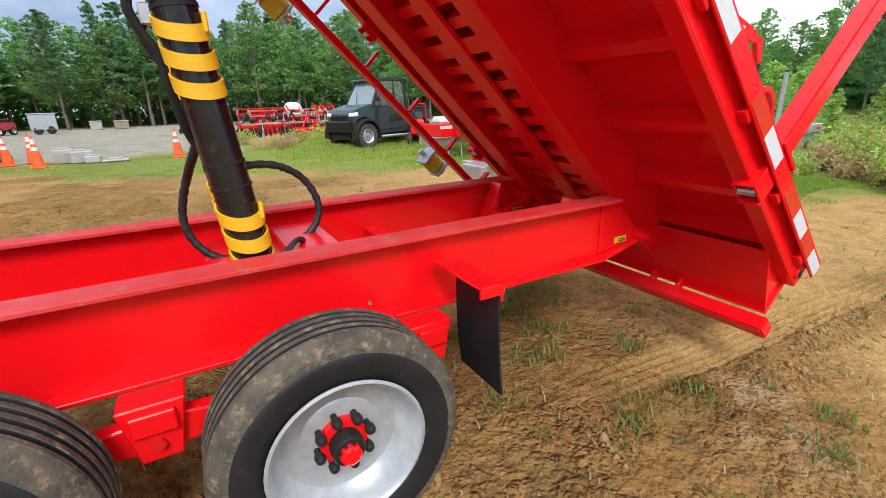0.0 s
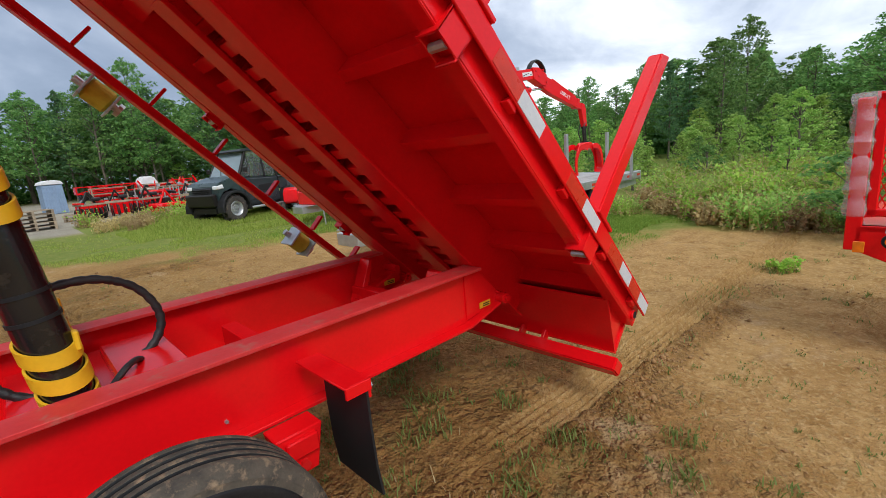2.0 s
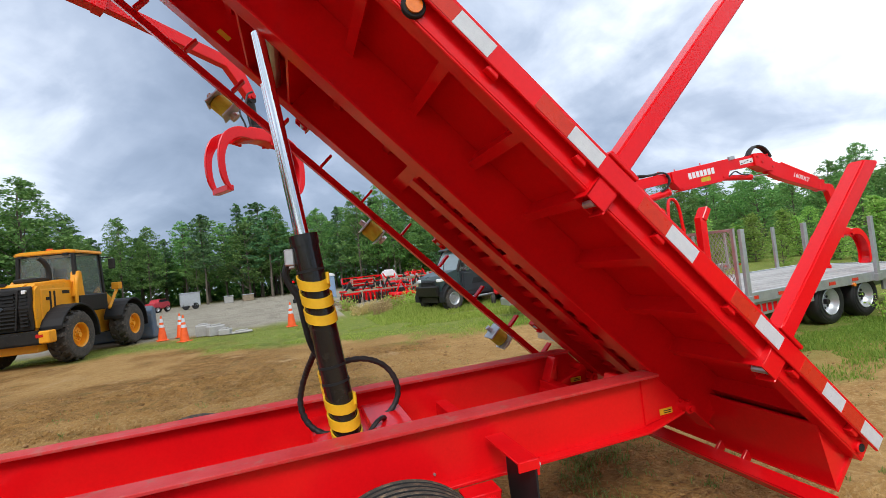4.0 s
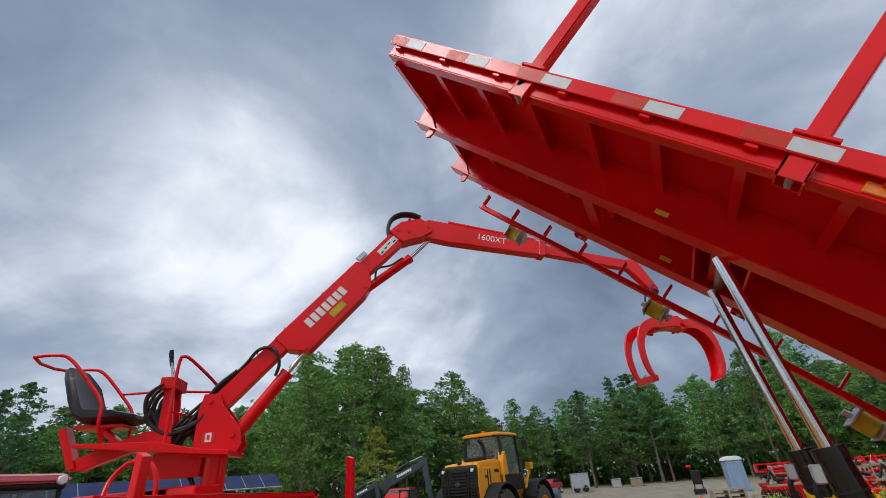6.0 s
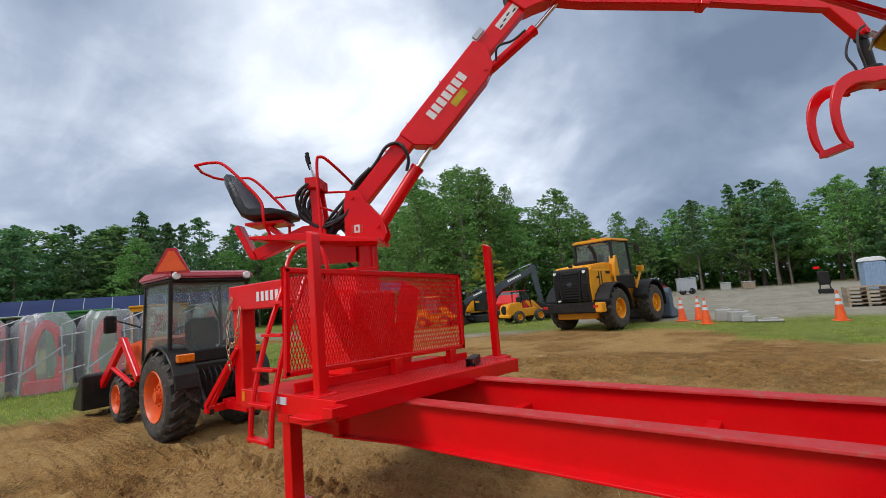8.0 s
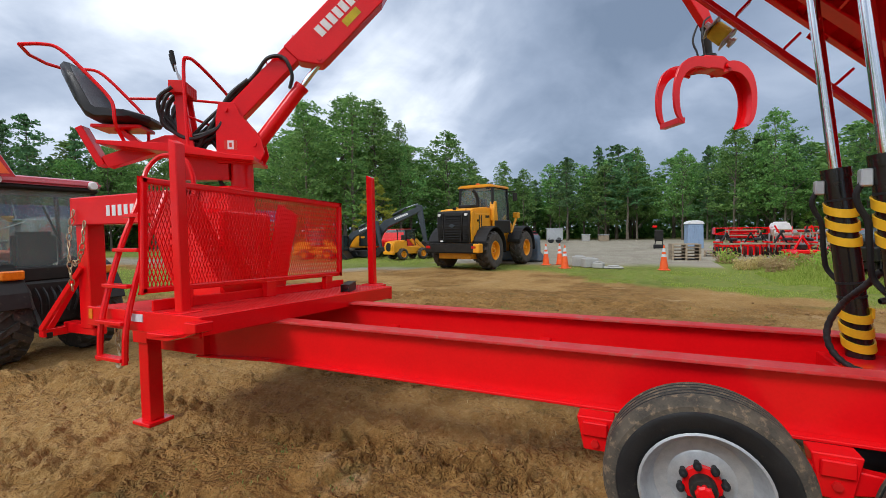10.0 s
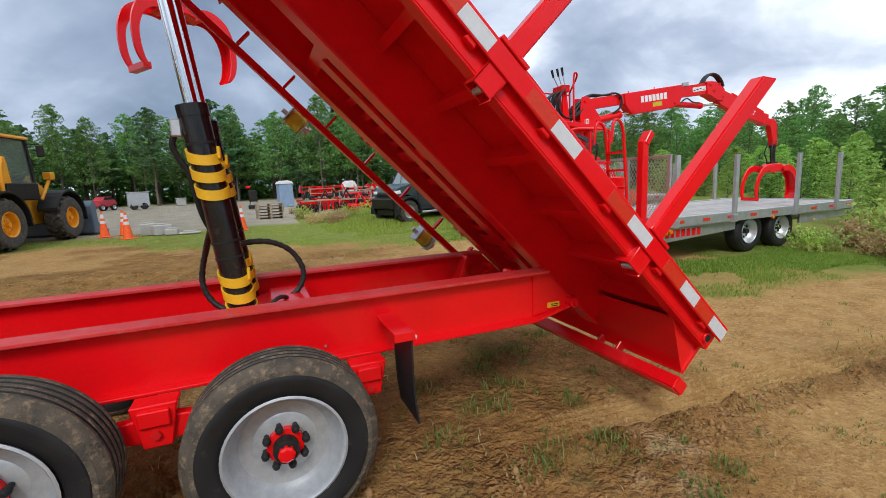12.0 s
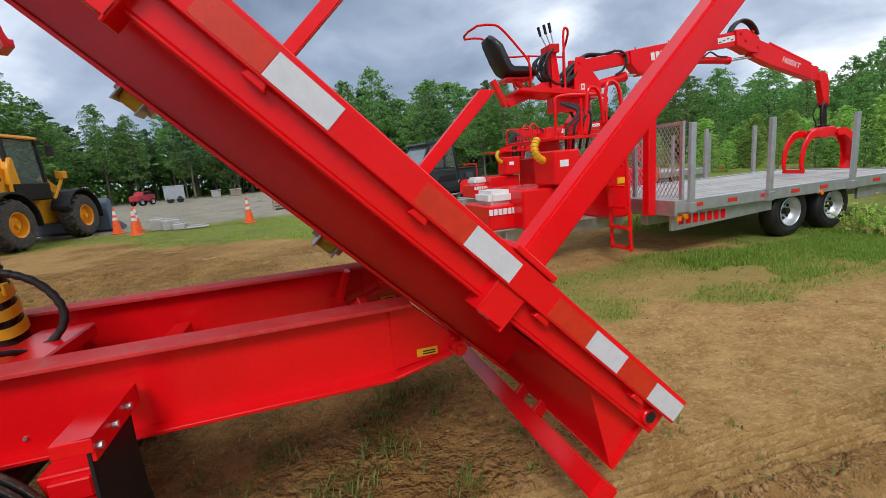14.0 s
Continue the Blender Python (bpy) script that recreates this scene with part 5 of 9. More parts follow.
# tractor: faces -x, hitched to the gooseneck
TR = thing("tractor", "orange and black compact tractor with a glazed cab and muddy tyres", "tractor", (-8.42, 0.98, 0), 0)
for sg in (-1, 1):
    big_wheel(TR, 0.0, sg * 0.70, 0.60, sg, 0.61, 0.42, 0.34, ORANGE_PAINT)
    big_wheel(TR, -2.05, sg * 0.58, 0.39, sg, 0.39, 0.24, 0.23, ORANGE_PAINT)
    # mudguard
    bm = B()
    arc = [(0.68 * math.cos(radians(a)), 0.60 + 0.68 * math.sin(radians(a))) for a in range(10, 171, 16)]
    arc2 = [(0.64 * math.cos(radians(a)), 0.60 + 0.64 * math.sin(radians(a))) for a in range(170, 9, -16)]
    prism(bm, arc + arc2, min(sg * 0.36, sg * 0.66), max(sg * 0.36, sg * 0.66))
    part("mudguard", bm, BLACK, TR, bevel=0.01)
    part("tail_lamp", box(B(), (0.48, sg * 0.48 - 0.11, 1.05), (0.56, sg * 0.48 + 0.11, 1.16)), LAMP_AMBER, TR, "amber and red tail lamp", bevel=0.015)
    bm = B()
    for a, b in (((-1.2, 0.5, 0.75), (-1.9, 0.5, 1.35)), ((-1.9, 0.5, 1.35), (-3.1, 0.5, 0.55))):
        beam(bm, (a[0], sg * a[1], a[2]), (b[0], sg * b[1], b[2]), 0.08, 0.14)
    part("loader_arm", bm, RED, TR, bevel=0.01)
    part("loader_ram", rod(B(), (-1.5, sg * 0.5, 0.65), (-2.5, sg * 0.5, 0.88), 0.04, 12), RED, TR)
bm = prism(B(), [(0.35, 0.45), (0.35, 1.0), (-0.2, 1.05), (-1.1, 1.0), (-1.3, 0.45)], -0.34, 0.34)
part("rear_body", bm, BLACK, TR, bevel=0.03)
bm = prism(B(), [(-1.1, 0.62), (-1.1, 1.32), (-1.5, 1.36), (-2.3, 1.26), (-2.45, 1.15), (-2.5, 0.62)], -0.33, 0.33)
part("bonnet", bm, ORANGE_PAINT, TR, bevel=0.04, segs=2)
part("axle_beam", box(B(), (-2.15, -0.5, 0.33), (-1.95, 0.5, 0.47)), BLACK, TR, bevel=0.02)
part("rear_axle", rod(B(), (0, -0.6, 0.60), (0, 0.6, 0.60), 0.13, 16), BLACK, TR)
hollow_cab(TR, -0.74, 0.26, -0.58, 0.58, 1.0, 2.20, BLACK, GLASS_CLEAR, PINK_RED, 0.05, 0.07, 0.12, 0.07)
bm = box(B(), (0.20, -0.66, 1.0), (0.33, 0.66, 1.18))
part("rear_panel", bm, BLACK, TR, bevel=0.02)
part("roof_lining", prism(B(), [(-0.78, 2.13), (0.31, 2.13), (0.31, 2.195), (-0.78, 2.195)], -0.59, 0.59), BLACK, TR, bevel=0.03)
for y in (-0.5, 0.5):
    part("work_lamp", rod(B(), (0.28, y, 2.23), (0.345, y, 2.23), 0.055, 16), WHITE, TR, "round work lamp", bevel=0.01)
# slow vehicle sign
sg_ = prism(B(), [(-0.24, 0.0), (0.24, 0.0), (0.06, 0.36), (-0.06, 0.36)], -0.008, 0.008, Matrix.Translation((0.30, -0.55, 2.26)) @ Matrix.Rotation(radians(52), 4, "Z"))
smv = part("slow_sign", sg_, LAMP_RED, TR, "orange and red slow vehicle triangle")
sg_ = prism(B(), [(-0.19, 0.035), (0.19, 0.035), (0.035, 0.315), (-0.035, 0.315)], -0.013, 0.013, Matrix.Translation((0.30, -0.55, 2.26)) @ Matrix.Rotation(radians(52), 4, "Z"))
part("sign_centre", sg_, ORANGE, smv)
part("sign_stalk", rod(B(), (0.29, -0.55, 2.05), (0.30, -0.55, 2.30), 0.016, 8), BLACK, TR)
bm = B()
tube(bm, curve_pts([(-0.78, -0.60, 1.55), (-1.0, -0.8, 1.66), (-1.08, -0.88, 1.66)], 4), 0.014, 6)
part("mirror_arm", bm, BLACK, TR)
part("mirror", box(B(), (-1.12, -0.98, 1.50), (-1.06, -0.82, 1.76)), BLACK, TR, bevel=0.02)
seat_ = box(B(), (-0.55, -0.24, 1.05), (-0.1, 0.24, 1.2))
box(seat_, (-0.16, -0.24, 1.15), (-0.04, 0.24, 1.62))
part("driver_seat", seat_, VINYL, TR, bevel=0.05, segs=2)
part("steering_wheel", tube(B(), [(-0.85 + 0.05 * math.sin(a), 0.17 * math.cos(a), 1.33 + 0.16 * math.sin(a)) for a in [k * math.tau / 16 for k in range(17)]], 0.014, 6), PLASTIC, TR)
bm = B()
beam(bm, (-0.28, 0.2, 1.95), (0.2, 0.16, 1.45), 0.018, 0.03)
part("wiper", bm, BLACK, TR)
# hitch arms
bm = B()
for sg in (-1, 1):
    beam(bm, (0.3, sg * 0.28, 0.5), (1.0, sg * 0.36, 0.42), 0.06, 0.07)
    beam(bm, (0.25, sg * 0.25, 0.85), (0.8, sg * 0.34, 0.48), 0.04, 0.04)
part("lift_arm", bm, BLACK, TR, bevel=0.006)
bm = B()
beam(bm, (0.95, -0.42, 0.45), (0.95, 0.42, 0.45), 0.09, 0.09)
beam(bm, (0.95, -0.36, 0.45), (1.0, -0.05, 1.05), 0.06, 0.06)
beam(bm, (0.95, 0.36, 0.45), (1.0, 0.05, 1.05), 0.06, 0.06)
part("hitch_frame", bm, RED, TR, bevel=0.006)
for k in range(6):
    part("hydraulic_hose", tube(B(), curve_pts([(0.3, -0.2 + 0.08 * k, 0.95), (0.45, -0.2 + 0.08 * k, 0.8), (0.42, -0.18 + 0.07 * k, 0.6)], 4), 0.014, 6), HOSE, TR, smooth=True)
bk = prism(B(), [(-3.1, 0.15), (-3.1, 0.75), (-3.2, 0.78), (-3.75, 0.2), (-3.7, 0.12)], -0.8, 0.8)
part("bucket", bk, BLACK, TR, bevel=0.02)

# wheel loader, seen from behind
WL = thing("wheel_loader", "large yellow wheel loader with a black rear grille parked on grass", "wheel loader", (-7.72, 14.5, 0), -9)


def cross_wheel(parent, x, y, z, out, r, width, rim_r, mat, tread="lugs"):
    """A wheel that rolls along y, its face towards x * out."""
    w = big_wheel(parent, 0, 0, 0, -1, r, width, rim_r, mat, tread)
    w.matrix_basis = Matrix.Translation((x, y, z)) @ Matrix.Rotation(radians(90 if out > 0 else -90), 4, "Z")
    return w


for y in (0.0, 3.05):
    for sg in (-1, 1):
        cross_wheel(WL, sg * 1.28, y, 0.75, sg, 0.75, 0.52, 0.36, LOADER)
bm = prism(B(), [(-1.0, 1.05), (-1.06, 1.7), (-1.0, 2.2), (-0.86, 2.34), (0.9, 2.46), (0.95, 1.05)], -0.76, 0.76, Matrix.Rotation(radians(90), 4, "Z") @ Matrix.Diagonal((1, 1, 1, 1)))
part("engine_hood", bm, LOADER, WL, bevel=0.07, segs=2)
m_back = Matrix.Rotation(radians(90), 4, "Z")
part("rear_grille", prism(B(), [(-1.02, 1.06), (-1.10, 1.7), (-1.05, 2.24), (-0.94, 2.30), (-0.92, 1.06)], -0.72, 0.72, m_back), BLACK, WL, bevel=0.03)
for k in range(10):
    z = 1.20 + 0.098 * k
    part("grille_bar", box(B(), (-0.36, -1.125, z), (0.36, -1.07, z + 0.04)), PLASTIC, WL)
    for sg in (-1, 1):
        part("grille_bar", box(B(), (min(sg * 0.48, sg * 0.66), -1.115, z), (max(sg * 0.48, sg * 0.66), -1.06, z + 0.04)), PLASTIC, WL)
part("grille_badge", prism(B(), [(-0.12, 1.72), (-0.04, 1.79), (0.04, 1.79), (0.12, 1.72), (0.04, 1.65), (-0.04, 1.65)], -1.145, -1.12), SLATE_DARK, WL, bevel=0.005)
part("plate_light", box(B(), (-0.56, -1.11, 1.10), (-0.44, -1.07, 1.16)), WHITE, WL, bevel=0.008)
part("hood_cap", prism(B(), [(-0.98, 2.28), (-0.9, 2.36), (0.86, 2.49), (0.86, 2.44)], -0.5, 0.5, m_back), LOADER, WL, bevel=0.02)
part("hood_vent", box(B(), (-0.3, -0.15, 2.42), (0.3, 0.5, 2.55)), BLACK, WL, bevel=0.03)
part("rear_camera", box(B(), (-0.06, -0.98, 2.33), (0.06, -0.86, 2.42)), PLASTIC, WL, bevel=0.01)
for sg in (-1, 1):
    part("grille_rib", beam(B(), (sg * 0.37, -1.12, 1.1), (sg * 0.45, -1.08, 2.2), 0.045, 0.06), BLACK, WL, bevel=0.01)
    part("reverse_lamp", box(B(), (sg * 0.60 - 0.05, -1.13, 2.08), (sg * 0.60 + 0.05, -1.05, 2.18)), WHITE, WL, "small white rear lamp", bevel=0.01)
    part("tail_lamp", box(B(), (sg * 1.02 - 0.1, -1.29, 0.86), (sg * 1.02 + 0.1, -1.26, 0.96)), LAMP_RED, WL, "red tail lamp", bevel=0.01)
    bm = B()
    arc = [(0.92 * math.cos(radians(a)), 0.78 + 0.92 * math.sin(radians(a))) for a in range(-10, 166, 14)]
    arc2 = [(0.86 * math.cos(radians(a)), 0.78 + 0.86 * math.sin(radians(a))) for a in range(165, -11, -14)]
    for y in (0.0, 3.05):
        mm = Matrix.Translation((0, y, 0)) @ m_back
        b1 = prism(B(), arc + arc2, min(-sg * 0.72, -sg * 1.30), max(-sg * 0.72, -sg * 1.30), mm)
        part("mudguard", b1, PLASTIC, WL, "ribbed black mudguard", bevel=0.012)
    bm = box(B(), (sg * 0.73 - 0.05, -0.75, 1.2), (sg * 0.73 + 0.05, 0.55, 2.2))
    part("side_panel", bm, LOADER, WL, bevel=0.03)
    for k in range(2):
        part("vent_louvre", box(B(), (sg * 0.775 - 0.008, -0.42 + 0.17 * k, 1.25), (sg * 0.775 + 0.012, -0.35 + 0.17 * k, 2.12)), BLACK, WL)
        for j in range(2):
            part("panel_hinge", box(B(), (sg * 0.785 - 0.01, -0.56 + 0.08 * k, 1.45 + 0.42 * j), (sg * 0.785 + 0.02, -0.50 + 0.08 * k, 1.53 + 0.42 * j)), BLACK, WL)
    part("model_mark", box(B(), (sg * 0.78 - 0.004, 0.12, 2.02), (sg * 0.78 + 0.006, 0.44, 2.12)), BLACK, WL, "dark model mark")
    part("cab_rail", tube(B(), curve_pts([(sg * 0.86, 0.62, 1.5), (sg * 0.88, 0.62, 2.3), (sg * 0.86, 0.68, 2.5)], 4), 0.05, 8), LOADER, WL, smooth=True)
bm = box(B(), (-1.2, -1.27, 0.68), (1.2, -0.9, 1.05))
part("counterweight", bm, BLACK, WL, bevel=0.05, segs=2)
part("rear_corner", box(B(), (0.98, -1.29, 0.70), (1.24, -0.96, 1.04)), LOADER, WL, bevel=0.03)
part("belly", box(B(), (-0.75, -0.95, 0.45), (0.75, 0.9, 0.95)), LOADER, WL, bevel=0.03)
part("front_frame", box(B(), (-0.5, 0.9, 0.6), (0.5, 3.6, 1.5)), LOADER, WL, bevel=0.04)
part("rear_axle", rod(B(), (-1.0, 0, 0.75), (1.0, 0, 0.75), 0.2, 16), BLACK, WL)
part("front_axle", rod(B(), (-1.0, 3.05, 0.75), (1.0, 3.05, 0.75), 0.2, 16), BLACK, WL)
hollow_cab(WL, -0.80, 0.80, 0.75, 2.15, 1.9, 3.28, BLACK, GLASS_CLEAR, LOADER, 0.10, 0.06, 0.13, 0.06)
for x in (-0.62, 0.62):
    part("work_lamp", box(B(), (x - 0.07, 0.62, 3.20), (x + 0.07, 0.70, 3.28)), PLASTIC, WL, bevel=0.01)
part("cab_console", box(B(), (-0.3, 0.95, 2.45), (0.05, 1.1, 2.9)), BLACK, WL, bevel=0.03)
bm = box(B(), (-0.9, 0.7, 1.4), (0.9, 2.2, 1.95))
part("cab_base", bm, BLACK, WL, bevel=0.04)
part("cab_seat", prism(B(), [(1.2, 1.95), (1.75, 1.95), (1.75, 2.15), (1.35, 2.15), (1.3, 2.85), (1.18, 2.85)], -0.26, 0.26, Matrix.Rotation(radians(90), 4, "Z") @ Matrix.Diagonal((1, -1, 1, 1))), VINYL, WL, bevel=0.03)
part("steering_column", rod(B(), (0, 2.0, 1.95), (0, 1.85, 2.5), 0.05, 10), BLACK, WL)
part("cab_fairing", prism(B(), [(0.55, 1.9), (0.75, 2.7), (0.9, 2.7), (1.0, 1.9)], 0.66, 0.9, Matrix.Rotation(radians(90), 4, "Z") @ Matrix.Diagonal((1, -1, 1, 1))), LOADER, WL, bevel=0.03)
part("beacon", rod(B(), (-0.2, 1.3, 3.44), (-0.2, 1.3, 3.52), 0.09, 16), ORANGE, WL, bevel=0.015)
part("exhaust", tube(B(), curve_pts([(0.25, 0.45, 2.35), (0.25, 0.45, 2.8), (0.2, 0.35, 3.05), (0.12, 0.28, 3.15)], 5), 0.07, 12), BLACK, WL, smooth=True)
mr = B()
beam(mr, (0.8, 2.05, 3.15), (1.15, 2.1, 3.15), 0.04, 0.04)
part("mirror_arm", mr, BLACK, WL)
part("mirror", box(B(), (1.05, 2.06, 2.75), (1.25, 2.14, 3.1)), BLACK, WL, bevel=0.02)
for sg in (-1, 1):
    bm = prism(B(), [(2.3, 2.0), (2.55, 2.2), (3.6, 1.5), (4.35, 0.75), (4.2, 0.55), (3.4, 1.2)], sg * 0.45 - 0.06, sg * 0.45 + 0.06, Matrix.Rotation(radians(90), 4, "Z") @ Matrix.Diagonal((1, -1, 1, 1)))
    part("lift_arm", bm, LOADER, WL, bevel=0.02)
    bm = B()
    beam(bm, (sg * 0.86, 2.3, 1.4), (sg * 0.86, 2.9, 2.1), 0.08, 0.1)
    box(bm, (sg * 0.86 - 0.12, 2.75, 2.05), (sg * 0.86 + 0.12, 3.0, 2.3))
    part("head_lamp_stalk", bm, LOADER, WL, bevel=0.02)
bm = prism(B(), [(4.2, 0.1), (4.15, 1.1), (4.3, 1.3), (4.5, 1.2), (4.55, 0.5), (5.3, 0.12), (5.25, 0.04), (4.3, 0.04)], -1.35, 1.35, Matrix.Rotation(radians(90), 4, "Z") @ Matrix.Diagonal((1, -1, 1, 1)))
part("bucket", bm, SLATE, WL, "worn slate blue bucket", bevel=0.03)


# small articulated loaders
def small_loader(at, rz, label, with_cab=True):
    S = thing("compact_loader", label, "loader", at, rz, "compact loaders on the grass")
    S.scale = (0.76, 0.76, 0.76)
    for y in (0.0, 1.75):
        for sg in (-1, 1):
            cross_wheel(S, sg * 0.78, y, 0.42, sg, 0.42, 0.3, 0.22, LOADER)
    R = Matrix.Rotation(radians(90), 4, "Z") @ Matrix.Diagonal((1, -1, 1, 1))
    part("engine_hood", prism(B(), [(-0.75, 0.55), (-0.8, 0.95), (-0.65, 1.3), (0.45, 1.4), (0.5, 0.5)], -0.55, 0.55, R), LOADER, S, bevel=0.06, segs=2)
    part("rear_grille", rod(B(), (0, -0.80, 0.92), (0, -0.73, 0.92), 0.3, 24), PLASTIC, S)
    part("rear_bumper", box(B(), (-0.6, -0.85, 0.4), (0.6, -0.6, 0.62)), LOADER, S, bevel=0.04)
    part("front_frame", box(B(), (-0.35, 0.5, 0.4), (0.35, 2.1, 0.95)), LOADER, S, bevel=0.04)
    if with_cab:
        hollow_cab(S, -0.5, 0.5, 0.25, 1.25, 1.05, 2.2, BLACK, GLASS_CLEAR, LOADER, 0.07, 0.06, 0.1, 0.08)
    else:
        bm = B()
        for sg in (-1, 1):
            beam(bm, (sg * 0.5, 0.3, 1.1), (sg * 0.46, 0.35, 2.1), 0.07, 0.07)
            beam(bm, (sg * 0.5, 1.2, 1.0), (sg * 0.46, 1.1, 2.1), 0.07, 0.07)
        box(bm, (-0.52, 0.25, 2.08), (0.52, 1.2, 2.16))
        part("canopy", bm, BLACK, S, bevel=0.02)
        part("driver_seat", box(B(), (-0.25, 0.45, 1.2), (0.25, 0.6, 1.75)), VINYL, S, bevel=0.05)
    for sg in (-1, 1):
        bm = prism(B(), [(1.25, 1.35), (1.45, 1.5), (2.1, 0.95), (2.75, 0.5), (2.65, 0.35), (1.95, 0.75)], sg * 0.3 - 0.05, sg * 0.3 + 0.05, R)
        part("lift_arm", bm, LOADER, S, bevel=0.02)
    part("bucket", prism(B(), [(2.7, 0.08), (2.65, 0.6), (2.8, 0.65), (3.3, 0.1), (3.2, 0.03)], -0.85, 0.85, R), BLACK, S, bevel=0.02)
    part("axle", rod(B(), (-0.7, 0, 0.42), (0.7, 0, 0.42), 0.1), BLACK, S)
    part("axle", rod(B(), (-0.7, 1.75, 0.42), (0.7, 1.75, 0.42), 0.1), BLACK, S)


small_loader((-18.6, 17.5, 0), -70, "small yellow articulated loader with a glazed cab")
small_loader((-13.35, 18.6, 0), -25, "small yellow articulated loader with an open canopy", False)

# excavator with a dark boom
def excavator(at, rz, k, label):
    E = thing("excavator", label, "excavator", at, rz, "excavators by the wood")
    for sg in (-1, 1):
        bm = prism(B(), [(-1.6 * k, 0.35 * k), (-1.35 * k, 0.05), (1.35 * k, 0.05), (1.6 * k, 0.35 * k), (1.4 * k, 0.62 * k), (-1.4 * k, 0.62 * k)], sg * 1.0 * k - 0.25 * k, sg * 1.0 * k + 0.25 * k)
        part("track", bm, RUBBER, E, bevel=0.04)
    part("undercarriage", box(B(), (-0.9 * k, -0.8 * k, 0.3 * k), (0.9 * k, 0.8 * k, 0.75 * k)), BLACK, E, bevel=0.03)
    part("upper_body", prism(B(), [(-1.9 * k, 0.85 * k), (-1.95 * k, 1.6 * k), (-1.7 * k, 1.8 * k), (0.3 * k, 1.8 * k), (0.3 * k, 0.8 * k)], -1.1 * k, 1.1 * k), LOADER, E, bevel=0.06, segs=2)
    hollow_cab(E, -0.2 * k, 1.0 * k, -1.1 * k, -0.1 * k, 0.95 * k, 2.45 * k, BLACK, GLASS_DARK, BLACK, 0.08, 0.04, 0.08, 0.04)
    boom_ = [(0.3, 1.4), (0.7, 2.35), (1.35, 2.95), (4.25, 3.95), (4.55, 3.9), (4.5, 3.6), (1.75, 2.45), (1.2, 1.9), (0.8, 1.2)]
    part("boom", prism(B(), [(x * k, z * k) for x, z in boom_], 0.05 * k, 0.4 * k), SLATE_DARK, E, "dark grey boom", bevel=0.02)
    mm_ = Matrix.Translation((2.35 * k, 0.048 * k, 2.98 * k)) @ Matrix.Rotation(radians(-19.5), 4, "Y") @ Matrix.Rotation(radians(90), 4, "X")
    bars(7, 0.13 * k, 0.17 * k, 0.05 * k, mm_, PRINT_WHITE, E, depth=0.01)
    part("stick", prism(B(), [(x * k, z * k) for x, z in [(4.1, 4.2), (4.6, 4.1), (5.0, 1.3), (4.75, 1.2)]], 0.08 * k, 0.36 * k), SLATE_DARK, E, bevel=0.02)
    part("stick_ram", rod(B(), (2.1 * k, 0.22 * k, 3.42 * k), (3.3 * k, 0.22 * k, 3.95 * k), 0.08 * k), SLATE_DARK, E)
    part("ram_rod", rod(B(), (3.3 * k, 0.22 * k, 3.95 * k), (4.25 * k, 0.22 * k, 4.22 * k), 0.045 * k), CHROME, E)
    part("bucket", prism(B(), [(x * k, z * k) for x, z in [(4.75, 1.3), (5.05, 1.25), (5.2, 0.8), (4.9, 0.35), (4.4, 0.25), (4.3, 0.55), (4.55, 0.9)]], -0.25 * k, 0.65 * k), BLACK, E, bevel=0.02)
    part("boom_ram", rod(B(), (0.6 * k, 0.22 * k, 1.2 * k), (1.7 * k, 0.22 * k, 2.7 * k), 0.08 * k), BLACK, E)


excavator((-16.4, 20.4, 0), 6, 0.74, "yellow excavator with a dark folded boom")
excavator((-17.3, 18.9, 0), 4, 0.52, "small yellow excavator with a dark folded boom")

# red pickup-like tractor cab far behind
def far_vehicle(at, rz, mat, label, L_=3.6, W_=1.6, H_=1.7):
    V = thing("parked_vehicle", label, "vehicle", at, rz)
    part("body", prism(B(), [(-L_ / 2, 0.4), (-L_ / 2, 0.95), (-L_ * 0.2, 1.0), (-L_ * 0.12, H_), (L_ * 0.28, H_), (L_ * 0.36, 1.0), (L_ / 2, 0.95), (L_ / 2, 0.4)], -W_ / 2, W_ / 2), mat, V, bevel=0.08, segs=2)
    part("windscreen", prism(B(), [(-L_ * 0.19, 1.02), (-L_ * 0.13, H_ - 0.06), (L_ * 0.27, H_ - 0.06), (L_ * 0.34, 1.02)], -W_ / 2 - 0.01, W_ / 2 + 0.01), GLASS_DARK, V)
    for x in (-L_ * 0.32, L_ * 0.32):
        for sg in (-1, 1):
            wheel(V, x, sg * W_ / 2, 0.33, sg, 0.33, 0.2, 0.18, 0, GALV, tread="plain")


far_vehicle((-13.2, 48.0, 0), 60, PINK_RED, "small dark red off-road vehicle parked on the gravel lot", 1.9, 1.2, 1.3)
far_vehicle((-16.3, 23.5, 0), 100, RED_DUSTY, "red cab of a vehicle between the machines")

# utility vehicle
UV = thing("utility_vehicle", "dark grey side-by-side utility vehicle with a cab parked in tall grass", "utility vehicle", (5.70, 14.2, 0), 17)
UV.scale = (1.05, 1.05, 1.10)
for x in (-1.05, 1.15):
    for sg in (-1, 1):
        big_wheel(UV, x, sg * 0.84, 0.40, sg, 0.40, 0.30, 0.20, GALV)
bm = prism(B(), [(-1.46, 0.62), (-1.48, 1.04), (-1.40, 1.15), (-0.80, 1.30), (-0.62, 1.28), (-0.62, 0.42), (-0.58, 0.42), (-0.62, 0.66), (-0.76, 0.86), (-1.05, 0.95), (-1.30, 0.88), (-1.42, 0.74)], -0.70, 0.70)
part("bonnet", bm, GREY_GREEN, UV, bevel=0.035, segs=2)
